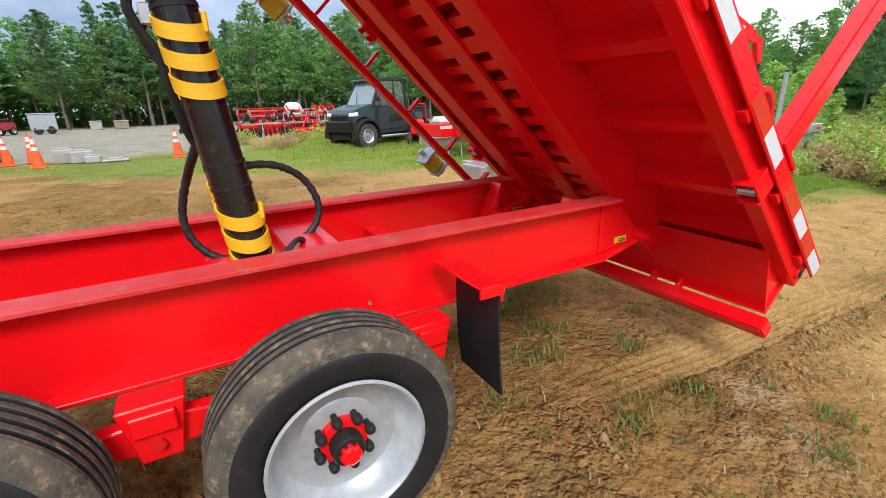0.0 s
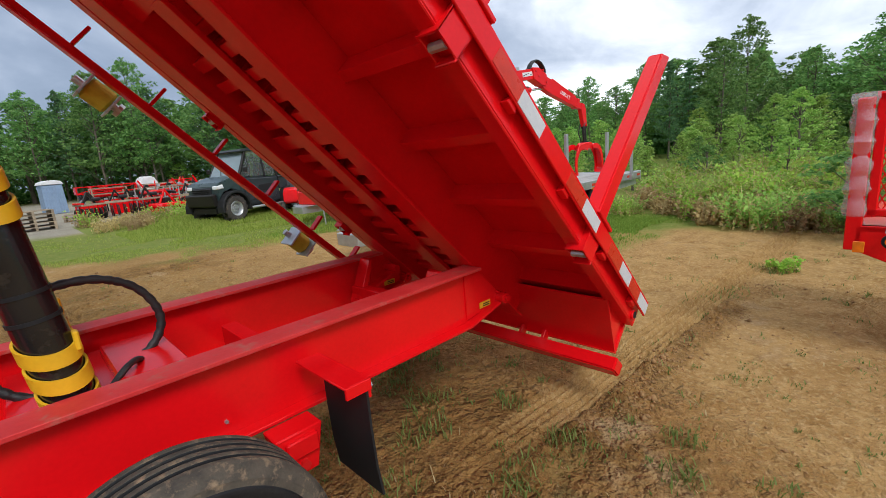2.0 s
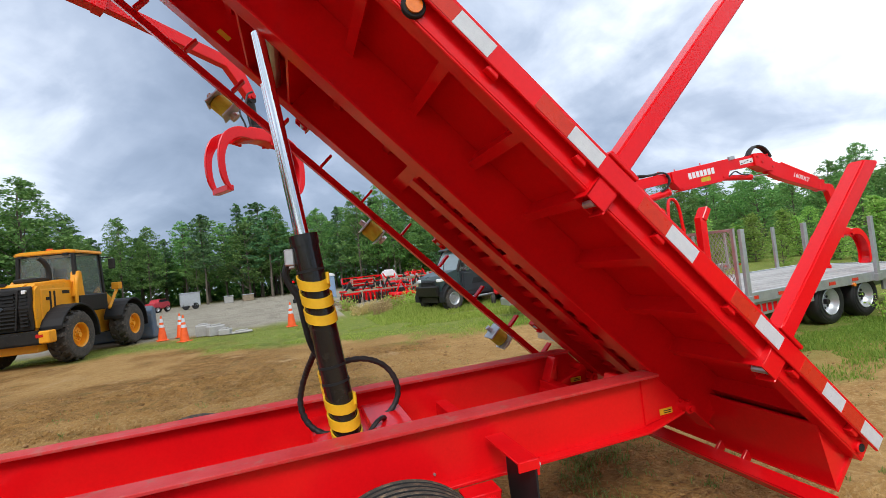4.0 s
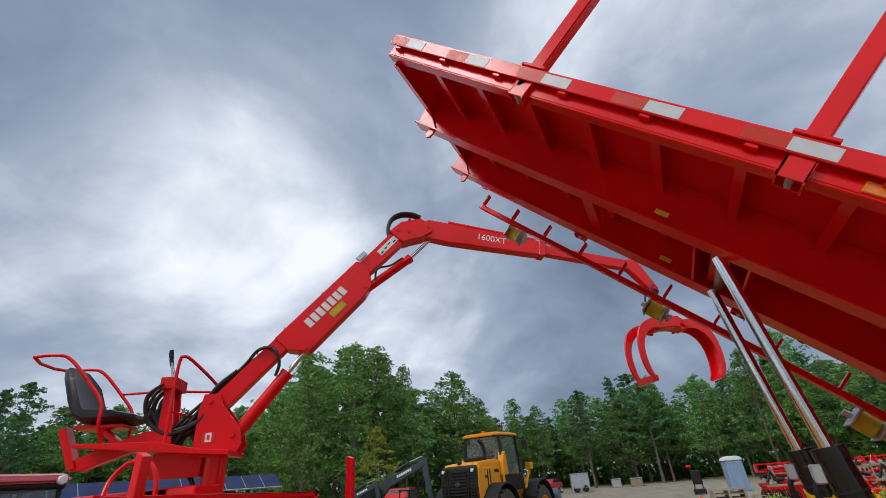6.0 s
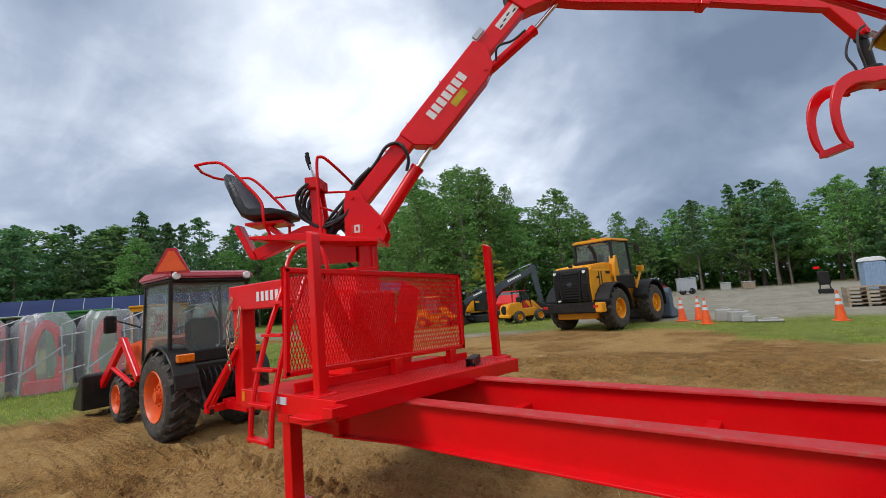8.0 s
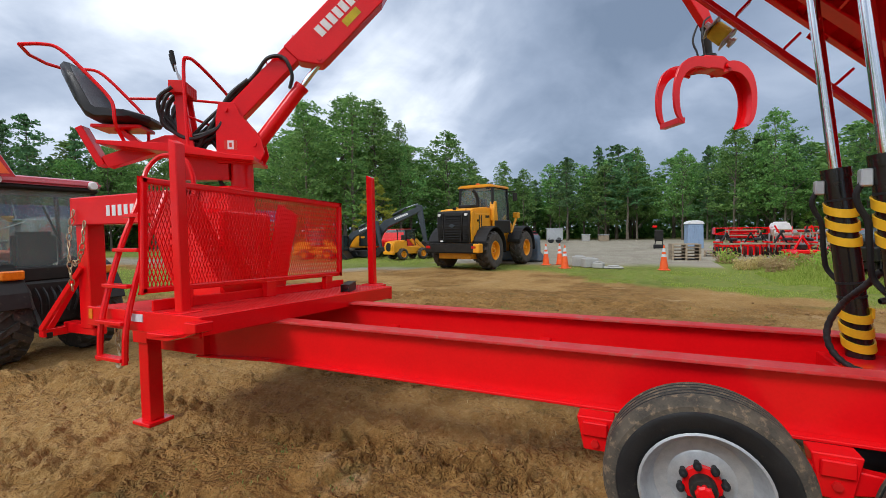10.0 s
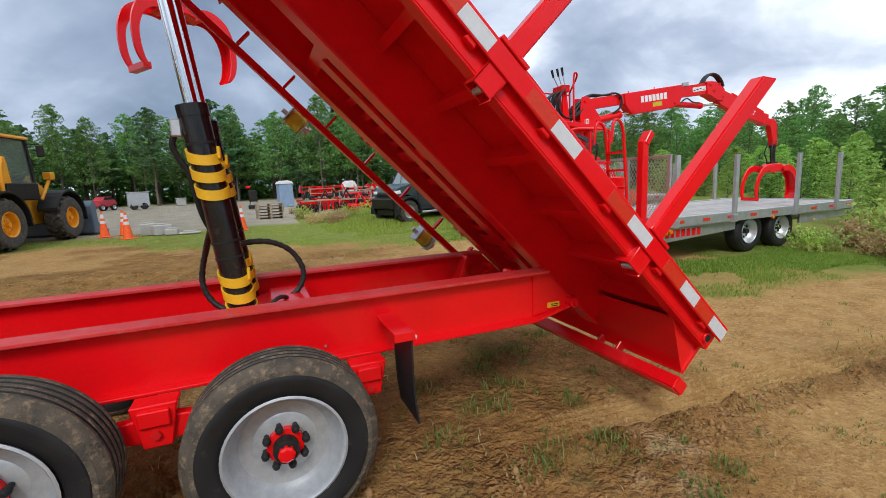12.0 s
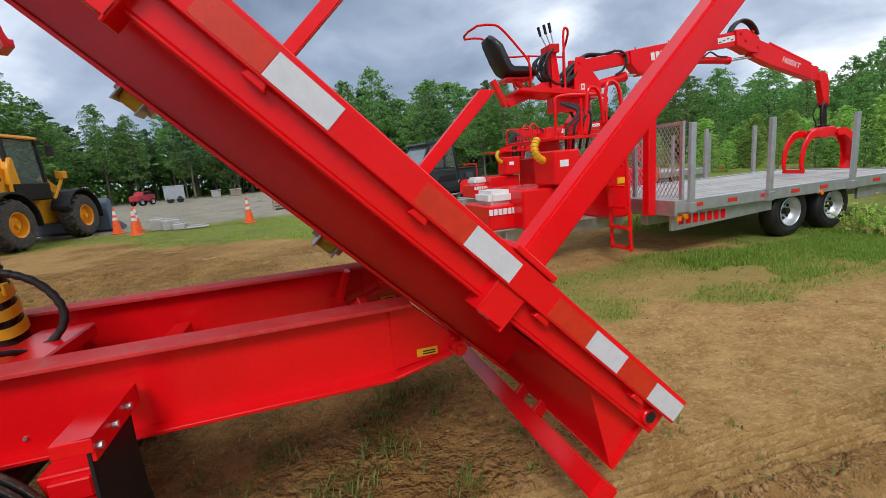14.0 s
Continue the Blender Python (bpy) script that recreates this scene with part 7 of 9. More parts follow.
# the galvanised log trailer with its crane
def log_trailer(at, rz, label, length=5.25, tongue=2.5):
    F = thing("log_trailer", label, "trailer", at, rz, "galvanised log trailers")
    W = 2.4
    for k in range(12):
        y = 0.06 + 0.19 * k
        part("deck_plank", box(B(), (0.05, y, 0.70), (length - 0.05, y + 0.165, 0.745)), DECK_GREY, F, bevel=0.004)
    for y0, y1 in ((0.0, 0.05), (W - 0.05, W)):
        part("side_rail", box(B(), (0, y0, 0.60), (length, y1, 0.76)), GALV, F, bevel=0.006)
    part("front_rail", box(B(), (-0.05, 0, 0.56), (0.0, W, 0.76)), GALV, F, bevel=0.006)
    part("rear_rail", box(B(), (length, 0, 0.56), (length + 0.05, W, 0.76)), GALV, F, bevel=0.006)
    for k in range(9):
        x = 0.25 + 0.6 * k
        part("red_reflector", box(B(), (x, -0.006, 0.655), (x + 0.16, 0.0, 0.705)), TAPE_RED, F, "red reflective tape")
    for y in (0.5, W - 0.62):
        part("frame_rail", box(B(), (0.0, y, 0.40), (length, y + 0.12, 0.60)), GALV, F, bevel=0.006)
    sk = prism(B(), [(0.0, 0.36), (0.0, 0.60), (1.82, 0.60), (1.82, 0.44), (0.12, 0.36)], 0.1, 0.14)
    skirt = part("skirt", sk, GALV, F, bevel=0.004)
    bars(7, 0.08, 0.12, 0.042, Matrix.Translation((0.12, 0.097, 0.43)) @ Matrix.Rotation(radians(90), 4, "X"), RED, skirt)
    part("rear_skirt", prism(B(), [(3.7, 0.40), (3.7, 0.60), (length, 0.60), (length, 0.44)], 0.1, 0.14), GALV, F, bevel=0.004)
    for x in (2.22, 3.15):
        wheel(F, x, 0.10, 0.37, -1, 0.37, 0.23, 0.21, 0, GALV, tread="plain")
        wheel(F, x, W - 0.10, 0.37, 1, 0.37, 0.23, 0.21, 0, GALV, tread="plain")
        part("axle", rod(B(), (x, 0.2, 0.37), (x, W - 0.2, 0.37), 0.05), BLACK, F)
    for x in (0.18, 1.57, 3.30, 4.62):
        for y in (-0.055, W + 0.005):
            st_ = part("stake", box(B(), (x - 0.04, y, 0.60), (x + 0.04, y + 0.05, 1.70)), GALV, F, bevel=0.004)
            part("stake_socket", box(B(), (x - 0.055, y - 0.01, 0.60), (x + 0.055, y + 0.06, 0.72)), GALV, st_, bevel=0.003)
    # front guard of mesh
    bm = B()
    for lo, hi in (((0.06, 0.0, 0.76), (0.10, 0.05, 1.72)), ((0.06, W - 0.05, 0.76), (0.10, W, 1.72)), ((0.06, 0, 1.68), (0.10, W, 1.72)), ((0.06, 0.8, 0.76), (0.10, 0.85, 1.7)), ((0.06, 1.55, 0.76), (0.10, 1.6, 1.7))):
        box(bm, lo, hi)
    gd = part("guard_frame", bm, GALV, F, bevel=0.004)
    part("guard_mesh", lattice(B(), 0.08, 0.03, W - 0.03, 0.78, 1.68, 0.06, 0.10, Matrix(), 0.004, 0.008), GALV, gd, "silver expanded mesh")
    part("amber_lamp", rod(B(), (0.12, -0.02, 0.545), (0.12, 0.02, 0.545), 0.035, 16), LAMP_AMBER, F, "round amber marker lamp")
    part("amber_reflector", box(B(), (-0.03, -0.01, 0.50), (0.05, 0.0, 0.56)), LAMP_AMBER, F)
    part("amber_lamp", rod(B(), (2.68, -0.02, 0.60), (2.68, 0.02, 0.60), 0.032, 16), LAMP_AMBER, F, "round amber marker lamp")
    # brake hubs and slots of the wheels
    for x in (2.22, 3.15):
        part("wheel_hub", rod(B(), (x, 0.13, 0.37), (x, 0.21, 0.37), 0.045, 14), BLACK, F, bevel=0.006)
        for k in range(8):
            a = math.tau * k / 8
            part("rim_slot", rod(B(), (x + 0.105 * math.cos(a), 0.192, 0.37 + 0.105 * math.sin(a)), (x + 0.105 * math.cos(a), 0.204, 0.37 + 0.105 * math.sin(a)), 0.022, 10), PLASTIC, F)
    part("valve_cabinet", box(B(), (-0.52, 0.62, 0.54), (-0.20, 1.55, 1.42)), RED, F, bevel=0.02)
    part("warning_label", box(B(), (-0.40, 0.612, 1.0), (-0.28, 0.618, 1.08)), YELLOW, F)
    # tongue
    bm = box(B(), (-tongue, W / 2 - 0.25, 0.36), (0.0, W / 2 + 0.25, 0.54))
    part("tongue", bm, GALV, F, bevel=0.01)
    part("tongue_plate", box(B(), (-tongue + 0.1, W / 2 - 0.4, 0.54), (-0.6, W / 2 + 0.4, 0.56)), GALV, F, bevel=0.004)
    for dx in (-tongue + 0.55, -tongue + 0.95):
        part("stand_leg", rod(B(), (dx, W / 2 - 0.35, 0.0), (dx, W / 2 - 0.3, 0.5), 0.02, 8), GALV, F)
    # red tool box with engine, ladder, red posts
    part("tool_box", box(B(), (-1.88, 0.55, 0.56), (-1.08, 1.75, 1.05)), RED, F, bevel=0.02)
    part("engine_cover", box(B(), (-2.23, 0.8, 0.56), (-1.83, 1.6, 0.88)), RED, F, bevel=0.02)
    bars(7, 0.05, 0.075, 0.015, Matrix.Translation((-2.23, 0.79, 0.76)) @ Matrix.Rotation(radians(90), 4, "X"), PRINT_WHITE, F, depth=0.01)
    part("fuel_tank", box(B(), (-2.18, 0.85, 0.88), (-1.83, 1.35, 1.06)), WHITE, F, "white plastic fuel tank", bevel=0.05, segs=2)
    yh = curve_pts([(-1.55, 0.70, 1.66), (-1.62, 0.66, 1.56), (-1.59, 0.64, 1.44), (-1.45, 0.66, 1.37), (-1.31, 0.72, 1.36)], 6)
    bm = B()
    for k, (p0, p1) in enumerate(zip(yh, yh[1:])):
        rod(bm, p0, p1, 0.05 if k % 2 else 0.04, 12)
    part("air_hose", bm, YELLOW, F, "yellow ribbed hose", smooth=True)
    for y in (0.12, 0.46):
        part("ladder_stile", tube(B(), curve_pts([(-0.62, y, 0.18), (-0.66, y, 0.9), (-0.74, y, 1.75), (-0.80, y, 2.15), (-0.95, y, 2.2), (-1.0, y, 1.9)], 5), 0.022, 8), RED, F, smooth=True)
    for k in range(7):
        x, z = -0.62 - 0.019 * k, 0.2 + 0.26 * k
        part("ladder_rung", box(B(), (x - 0.04, 0.12, z), (x + 0.04, 0.46, z + 0.03)), RED, F)
    part("service_platform", box(B(), (-1.45, 0.45, 1.62), (-0.65, 1.75, 1.66)), RED, F, bevel=0.006)
    for x in (-1.42, -1.05, -0.68):
        part("rail_post", rod(B(), (x, 0.48, 1.64), (x, 0.48, 2.1), 0.018, 8), RED, F)
    part("hand_rail", tube(B(), curve_pts([(-1.42, 0.48, 2.0), (-1.40, 0.48, 2.12), (-1.05, 0.48, 2.14), (-0.70, 0.48, 2.12), (-0.68, 0.48, 2.0)], 5), 0.018, 8), RED, F, smooth=True)
    part("valve_chest", box(B(), (-1.5, 0.42, 1.08), (-1.12, 0.9, 1.5)), RED, F, bevel=0.02)
    part("chest_label", box(B(), (-1.42, 0.412, 1.3), (-1.30, 0.42, 1.38)), PRINT_WHITE, F)
    for k in range(4):
        part("pressure_hose", tube(B(), curve_pts([(-1.2 + 0.1 * k, 0.6, 1.5), (-1.25 + 0.12 * k, 0.5, 1.75 + 0.03 * k), (-1.0 + 0.05 * k, 0.6, 1.95), (-1.05 + 0.04 * k, 0.9, 2.1)], 5), 0.018, 6), HOSE, F, smooth=True)
    for y in (0.35, W - 0.35):
        bm = B()
        beam(bm, (-0.12, y, 0.56), (-0.12, y, 1.95), 0.12, 0.12)
        beam(bm, (-0.12, y, 1.9), (0.0, y, 2.08), 0.16, 0.10)
        part("boom_rest", bm, RED, F, bevel=0.01)
    part("crane_column", rod(B(), (-1.08, W / 2, 0.54), (-1.08, W / 2, 1.75), 0.16, 20), RED, F, smooth=True)
    for y in (W / 2 - 0.45, W / 2 + 0.45):
        part("crane_brace", beam(B(), (-1.08, y, 0.54), (-1.08, W / 2, 1.5), 0.1, 0.1), RED, F, bevel=0.01)
    return F


log_trailer((5.69, 3.07, 0), 1.5, "galvanised flatbed log trailer with stakes and a red crane base")
crane((4.98, 4.30, 0), -5.0, 8.0, -20.0, 1.22, 0.25, -78.0, "red log loader crane with its boom folded over the silver trailer", pivot_z=2.66, base_z=1.7, open_deg=-10)
log_trailer((7.6, 8.3, 0), 2.0, "second galvanised log trailer parked behind the first", length=4.6)
crane((6.75, 9.5, 0), 2, 4.0, -30.0, 1.15, 0.05, -86.0, "red log loader crane folded low on the second silver trailer", seat=False, pivot_z=2.1, base_z=1.6)
for x, y, rz in ((7.3, 6.9, 0), (8.6, 7.0, 20)):
    w_ = thing("red_winch", "red cable winch standing on the ground behind the trailer", "winch", (x, y, 0), rz, "red winches behind the trailer")
    part("drum", rod(B(), (0, -0.3, 0.85), (0, 0.3, 0.85), 0.17, 24), RED, w_, bevel=0.02)
    part("drum_flange", rod(B(), (0, -0.34, 0.85), (0, -0.30, 0.85), 0.2, 24), ORANGE, w_, bevel=0.01)
    part("stand", prism(B(), [(-0.4, 0), (-0.16, 0.84), (0.16, 0.84), (0.4, 0)], -0.28, 0.28), RED, w_, bevel=0.03)

# red trailer front close by, with a wrapped corner post
RT = thing("red_trailer", "red trailer platform with a mesh guard and plastic wrapped post", "trailer", (3.62, -1.02, 0), -2)
bm = prism(B(), [(0.0, 0.86), (-2.2, 0.86), (-2.2, 0.55), (-0.42, 0.53), (0.0, 0.70)], -0.05, 0.0, Matrix.Rotation(radians(90), 4, "Z"))
part("front_plate", bm, RED, RT, bevel=0.006)
part("platform", box(B(), (0.0, -2.2, 0.82), (1.2, 0.0, 0.86)), RED, RT, bevel=0.004)
bm = B()
for lo, hi in (((0.0, -0.09, 0.92), (0.05, -0.04, 1.66)), ((0.0, -2.2, 1.61), (0.05, -0.04, 1.66)), ((0.0, -2.2, 0.92), (0.05, -0.04, 0.97)), ((0.0, -2.2, 0.92), (0.05, -2.15, 1.66)), ((0.06, -0.32, 0.86), (0.11, -0.24, 1.6))):
    box(bm, lo, hi)
rg = part("guard_frame", bm, RED, RT, bevel=0.008)
part("guard_mesh", lattice(B(), 0.025, -2.16, -0.08, 0.96, 1.62, 0.036, 0.075, Matrix(), 0.004, 0.007), RED, rg, "red expanded metal mesh")
part("corner_post", box(B(), (0.0, -0.03, 0.70), (0.09, 0.05, 1.64)), RED, RT, bevel=0.006)
bm = B()
rr5 = random.Random(3)
rows_ = []
for i in range(19):
    z = 0.92 + 0.75 * i / 18
    sc = 0.066 + 0.012 * math.sin(i * 1.9) + rr5.uniform(-0.004, 0.006)
    rows_.append([bm.verts.new((0.045 + sc * math.cos(a * math.tau / 12) * (1 + rr5.uniform(-0.1, 0.1)), 0.01 + sc * math.sin(a * math.tau / 12) * (1 + rr5.uniform(-0.1, 0.1)), z)) for a in range(12)])
for r0, r1 in zip(rows_, rows_[1:]):
    for j in range(12):
        bm.faces.new((r0[j], r0[(j + 1) % 12], r1[(j + 1) % 12], r1[j]))
part("plastic_wrap", bm, WRAP, RT, "crumpled clear plastic wrap", smooth=True)
part("marker_lamp", rod(B(), (-0.065, -0.17, 0.78), (-0.045, -0.17, 0.78), 0.045, 18), PLASTIC, RT, "round amber marker lamp", bevel=0.004)
part("lens", rod(B(), (-0.07, -0.17, 0.78), (-0.05, -0.17, 0.78), 0.028, 16), LAMP_AMBER, RT)
part("amber_reflector", box(B(), (-0.06, -0.055, 0.70), (-0.05, 0.0, 0.77)), LAMP_AMBER, RT, bevel=0.003)
part("silver_tape", box(B(), (-0.055, -0.26, 0.83), (-0.05, -0.14, 0.86)), TAPE_SILVER, RT)
for y in (-0.9, -2.0):
    part("support_leg", box(B(), (0.4, y - 0.05, 0.0), (0.5, y + 0.05, 0.83)), RED, RT, bevel=0.005)

# wrapped cranes stored in a row, and a long roof of solar panels behind them
rw = random.Random(11)
for k in range(6):
    x, y = -16.1 - 0.38 * k, 4.5 - 1.29 * k
    Wp = thing("wrapped_crane", "red crane parts under a clear plastic sheet on the grass", "wrapped machine", (x, y, 0), 73.5 + rw.uniform(-6, 6), "wrapped cranes in a row")
    Wp.scale = (0.66, 0.9, 1.0)
    bm = B()
    arm = curve_pts([(-0.35, 0, 0.1), (-0.45, 0, 1.0), (-0.1, 0, 1.75), (0.35, 0, 1.55), (0.5, 0, 0.8), (0.4, 0, 0.2)], 5)
    for a_, b_ in zip(arm, arm[1:]):
        beam(bm, a_, b_, 0.22, 0.24)
    part("red_arm", bm, RED, Wp)
    bm = B()
    for p0, p1 in (((-0.7, -0.3, 0), (-0.5, -0.25, 1.8)), ((0.7, -0.3, 0), (0.55, -0.25, 1.7)), ((-0.7, -0.3, 0.5), (0.7, -0.3, 1.2)), ((-0.7, 0.3, 0), (0.6, 0.3, 0.1))):
        beam(bm, p0, p1, 0.05, 0.05)
    part("shipping_frame", bm, GALV, Wp)
    part("crane_base", box(B(), (-0.6, -0.35, 0), (0.6, 0.35, 0.35)), RED, Wp, bevel=0.03)
    part("black_seat", box(B(), (0.45, -0.2, 0.9), (0.75, 0.3, 1.5)), PLASTIC, Wp, bevel=0.05)
    part("dark_cover", box(B(), (0.86, 0.05, 0.15), (1.22, 0.16, 1.95)), GREY_DARK, Wp, bevel=0.02)
    for p0, p1 in (((0.55, -0.2, 1.75), (1.3, -0.1, 1.95)), ((0.5, -0.2, 1.45), (1.3, -0.1, 1.5)), ((0.5, -0.2, 0.5), (1.3, -0.1, 0.62))):
        part("strap", beam(B(), p0, p1, 0.035, 0.03), WHITE, Wp)
    bm = B()
    ring = []
    for i in range(13):
        z = 2.05 * (1 - i / 12)
        ring.append([])
        for j in range(36):
            a = j * math.tau / 36
            fl_ = 1 + 0.06 * math.sin(a * 5 + k + 0.25 * i) + 0.05 * math.sin(a * 11 + 2 * k - 0.2 * i) + rw.uniform(-0.035, 0.035)
            s = 0.62 + 0.38 * min(1, i / 2.2) ** 0.6
            ring[-1].append(bm.verts.new((1.0 * s * fl_ * math.cos(a), 0.62 * s * fl_ * math.sin(a), max(0.0, z + rw.uniform(-0.05, 0.05)))))
    for r0, r1 in zip(ring, ring[1:]):
        for j in range(36):
            bm.faces.new((r0[j], r0[(j + 1) % 36], r1[(j + 1) % 36], r1[j]))
    bm.faces.new(ring[0])
    part("plastic_sheet", bm, WRAP, Wp, "wrinkled clear plastic sheet", smooth=True)
SP = thing("solar_array", "long row of dark blue solar panels on a low frame", "solar panels", (-27.6, 3.4, 0), 73.5)
for k in range(26):
    x = -10 + 1.08 * k
    m_ = Matrix.Translation((x, 0, 2.62)) @ Matrix.Rotation(radians(38), 4, "X")
    part("panel", box(B(), (-0.52, -0.55, 0), (0.52, 0.55, 0.04), m_), PANEL, SP)
    part("panel_frame", box(B(), (-0.54, -0.58, -0.02), (0.54, -0.54, 0.045), m_), GALV, SP)
    part("panel_bar", box(B(), (-0.54, -0.55, -0.02), (-0.515, 0.55, 0.046), m_), GALV, SP)
    if k % 4 == 0:
        part("panel_post", box(B(), (x - 0.05, -0.05, 0), (x + 0.05, 0.05, 2.57)), GALV, SP)
for k, (x, mat) in enumerate(((-23.2, RED_DUSTY), (-22.2, LOADER), (-22.7, GREEN_PAINT))):
    bx = thing("shipping_bin", ("long red bin", "long yellow bin", "long green bin")[k] + " of steel behind the wrapped cranes", "bin", (x, (0.2, 5.0, 2.6)[k], 0), 73.5, "steel bins")
    bx.scale = (0.66, 1.0, (0.92, 1.08, 1.06)[k])
    part("bin_wall", prism(B(), [(-1.4, 0), (-1.5, 2.05), (1.5, 2.05), (1.4, 0)], -0.8, 0.8), mat, bx, bevel=0.03)
    for j in range(6):
        part("bin_rib", box(B(), (-1.2 + 0.48 * j, -0.86, 0.1), (-1.12 + 0.48 * j, -0.79, 2.0)), mat, bx, bevel=0.01)
    part("bin_rim", box(B(), (-1.55, -0.86, 2.04), (1.55, 0.86, 2.12)), mat, bx, bevel=0.02)


# ---------------------------------------------------------------- ground
def value_noise(x, y, seed):
    """Smooth noise in -1..1 over arrays."""
    xi, yi = np.floor(x).astype(np.int64), np.floor(y).astype(np.int64)
    xf, yf = x - xi, y - yi
    xf, yf = xf * xf * (3 - 2 * xf), yf * yf * (3 - 2 * yf)

    def h(a, b):
        n = (a * 374761393 + b * 668265263 + seed * 974634533) & 0x7FFFFFFF
        n = ((n ^ (n >> 13)) * 1274126177) & 0x7FFFFFFF
        return ((n ^ (n >> 16)) % 10007) / 5003.5 - 1

    return (h(xi, yi) * (1 - xf) + h(xi + 1, yi) * xf) * (1 - yf) + (h(xi, yi + 1) * (1 - xf) + h(xi + 1, yi + 1) * xf) * yf


def fbm(x, y, seed, octaves=4):
    out, amp = 0, 1.0
    for k in range(octaves):
        out = out + amp * value_noise(x * 2**k, y * 2**k, seed + k)
        amp *= 0.5
    return out


def smooth01(v, a, b):
    t = np.clip((v - a) / (b - a), 0, 1)
    return t * t * (3 - 2 * t)


def steps(near0, near1, fine, far0, far1, grow=1.16):
    mid = list(np.arange(near0, near1, fine))
    lo, hi, s = [], [], fine
    p = near0
    while p > far0:
        s *= grow
        p -= s
        lo.append(p)
    p, s = mid[-1], fine
    while p < far1:
        s *= grow
        p += s
        hi.append(p)
    return np.array(lo[::-1] + mid + hi)


def ground_height(x, y):
    z = 0.012 * fbm(x * 0.5, y * 0.5, 3) + 0.006 * fbm(x * 3.1, y * 3.1, 9)
    # churned soil beside the trailer's front and beyond its far side
    churn = smooth01(-x, -0.6, 1.2) * smooth01(8.5 - y, 0, 1.5) + 0.85 * smooth01(y, 2.2, 3.2) * smooth01(9.0 - y, 0, 2.0) * smooth01(3.2 - x, 0, 2.0)
    churn = np.clip(churn, 0, 1)
    ridged = 1 - np.abs(fbm(x * 1.3 + 0.4 * y, y * 1.9, 21))
    cut = 1 - np.abs(fbm(x * 5.2 + 0.8 * y, y * 6.0, 37, 3))
    lumps = 0.45 + 0.75 * smooth01(fbm(x * 1.1, y * 1.2, 39, 2), -0.3, 0.5)
    z += churn * (0.022 * fbm(x * 4.5, y * 5.5, 31, 3) + 0.040 * (ridged - 0.55) + lumps * (0.050 * (cut - 0.7) + 0.034 * np.maximum(-0.05, fbm(x * 10, y * 11, 35, 2))))
    # ribbed tyre track past the rear
    v = y - (0.16 - 0.055 * (x - 1.0)) + 0.02 * value_noise(x * 0.8, y * 0, 5)
    inside = smooth01(0.16 - np.abs(v), 0, 0.03) * smooth01(x, 1.0, 2.0) * smooth01(8.0 - x, 0, 0.8) * (0.75 + 0.4 * value_noise(x * 1.7, y * 0, 15))
    z = z * (1 - 0.8 * np.clip(inside, 0, 1)) + inside * (-0.022 + 0.030 * np.cos(v * math.tau / 0.056) + 0.003 * value_noise(x * 9, y * 9, 8))
    clod = smooth01(0.16 - np.abs(v + 0.24), 0, 0.12) * smooth01(x, 0.8, 1.6) * smooth01(5.2 - x, 0, 1.0)
    z += clod * (0.012 + 0.045 * np.maximum(0, fbm(x * 8, y * 8, 17, 3)))
    z += (1 - churn) * smooth01(8 - np.hypot(x - 2, y), 0, 2) * (0.012 * np.maximum(0, fbm(x * 2.6, y * 3.0, 57, 3) - 0.1) - 0.02 * np.maximum(0, fbm(x * 3.4, y * 3.1, 63, 2) - 0.55) + 0.004 * fbm(x * 10, y * 10, 67, 2))
    # second, shorter track near the red platform
    v2 = y + 1.55 - 0.25 * (x - 3.0)
    z += smooth01(0.14 - np.abs(v2), 0, 0.04) * smooth01(x, 2.2, 2.8) * smooth01(6.0 - x, 0, 0.8) * (-0.015 + 0.012 * np.cos(v2 * math.tau / 0.07))
    # lugged tractor prints along the far side
    for yc, ph, bend in ((1.95, 0.0, 0.02), (2.55, 0.4, 0.03), (0.55, 0.2, 0.0), (-0.5, 0.1, 0.05), (-1.05, 0.3, 0.09), (-1.75, 0.35, 0.13), (3.4, 0.2, -0.12), (4.0, 0.5, -0.16), (5.6, 0.1, -0.3)):
        w = y - yc - 0.05 * value_noise(x * 0.5, y * 0, 12) - bend * (x + 4.0)
        lug = np.cos((x + np.abs(w) * 0.9 + ph) * math.tau / 0.19)
        z += smooth01(0.2 - np.abs(w), 0, 0.05) * smooth01(-x, -0.5, 1.0) * smooth01(x, -9.5, -8.5) * (0.058 * np.clip(lug * 1.8, 0, 1) - 0.042) * np.clip(0.85 + 0.9 * value_noise(x * 0.9 + 3, y * 0.9, 71), 0.1, 1.15)
    # wheels and feet stand on firm spots
    for cx, cy, r in ((-1.0, 0.13, 0.5), (0, 0.13, 0.5), (-1.0, 1.6, 0.5), (0, 1.6, 0.5), (-4.95, 0.21, 0.3), (-8.42, 0.14, 0.5), (-8.42, 1.82, 0.5), (-10.5, 0.5, 0.5), (-10.5, 1.5, 0.4)):
        d = np.hypot(x - cx, y - cy)
        z *= smooth01(d, r * 0.35, r)
    # the rear axle stands in a slight dip behind a low rise
    dip = np.interp(x, (-2.6, -1.2, -0.85, -0.15, 0.15, 1.3), (0.0, 0.037, 0.037, -0.038, -0.038, 0.0))
    z += dip * smooth01(2.6 - np.abs(y - 0.86), 0, 0.8)
    return z * smooth01(60 - np.hypot(x, y), 0, 40)


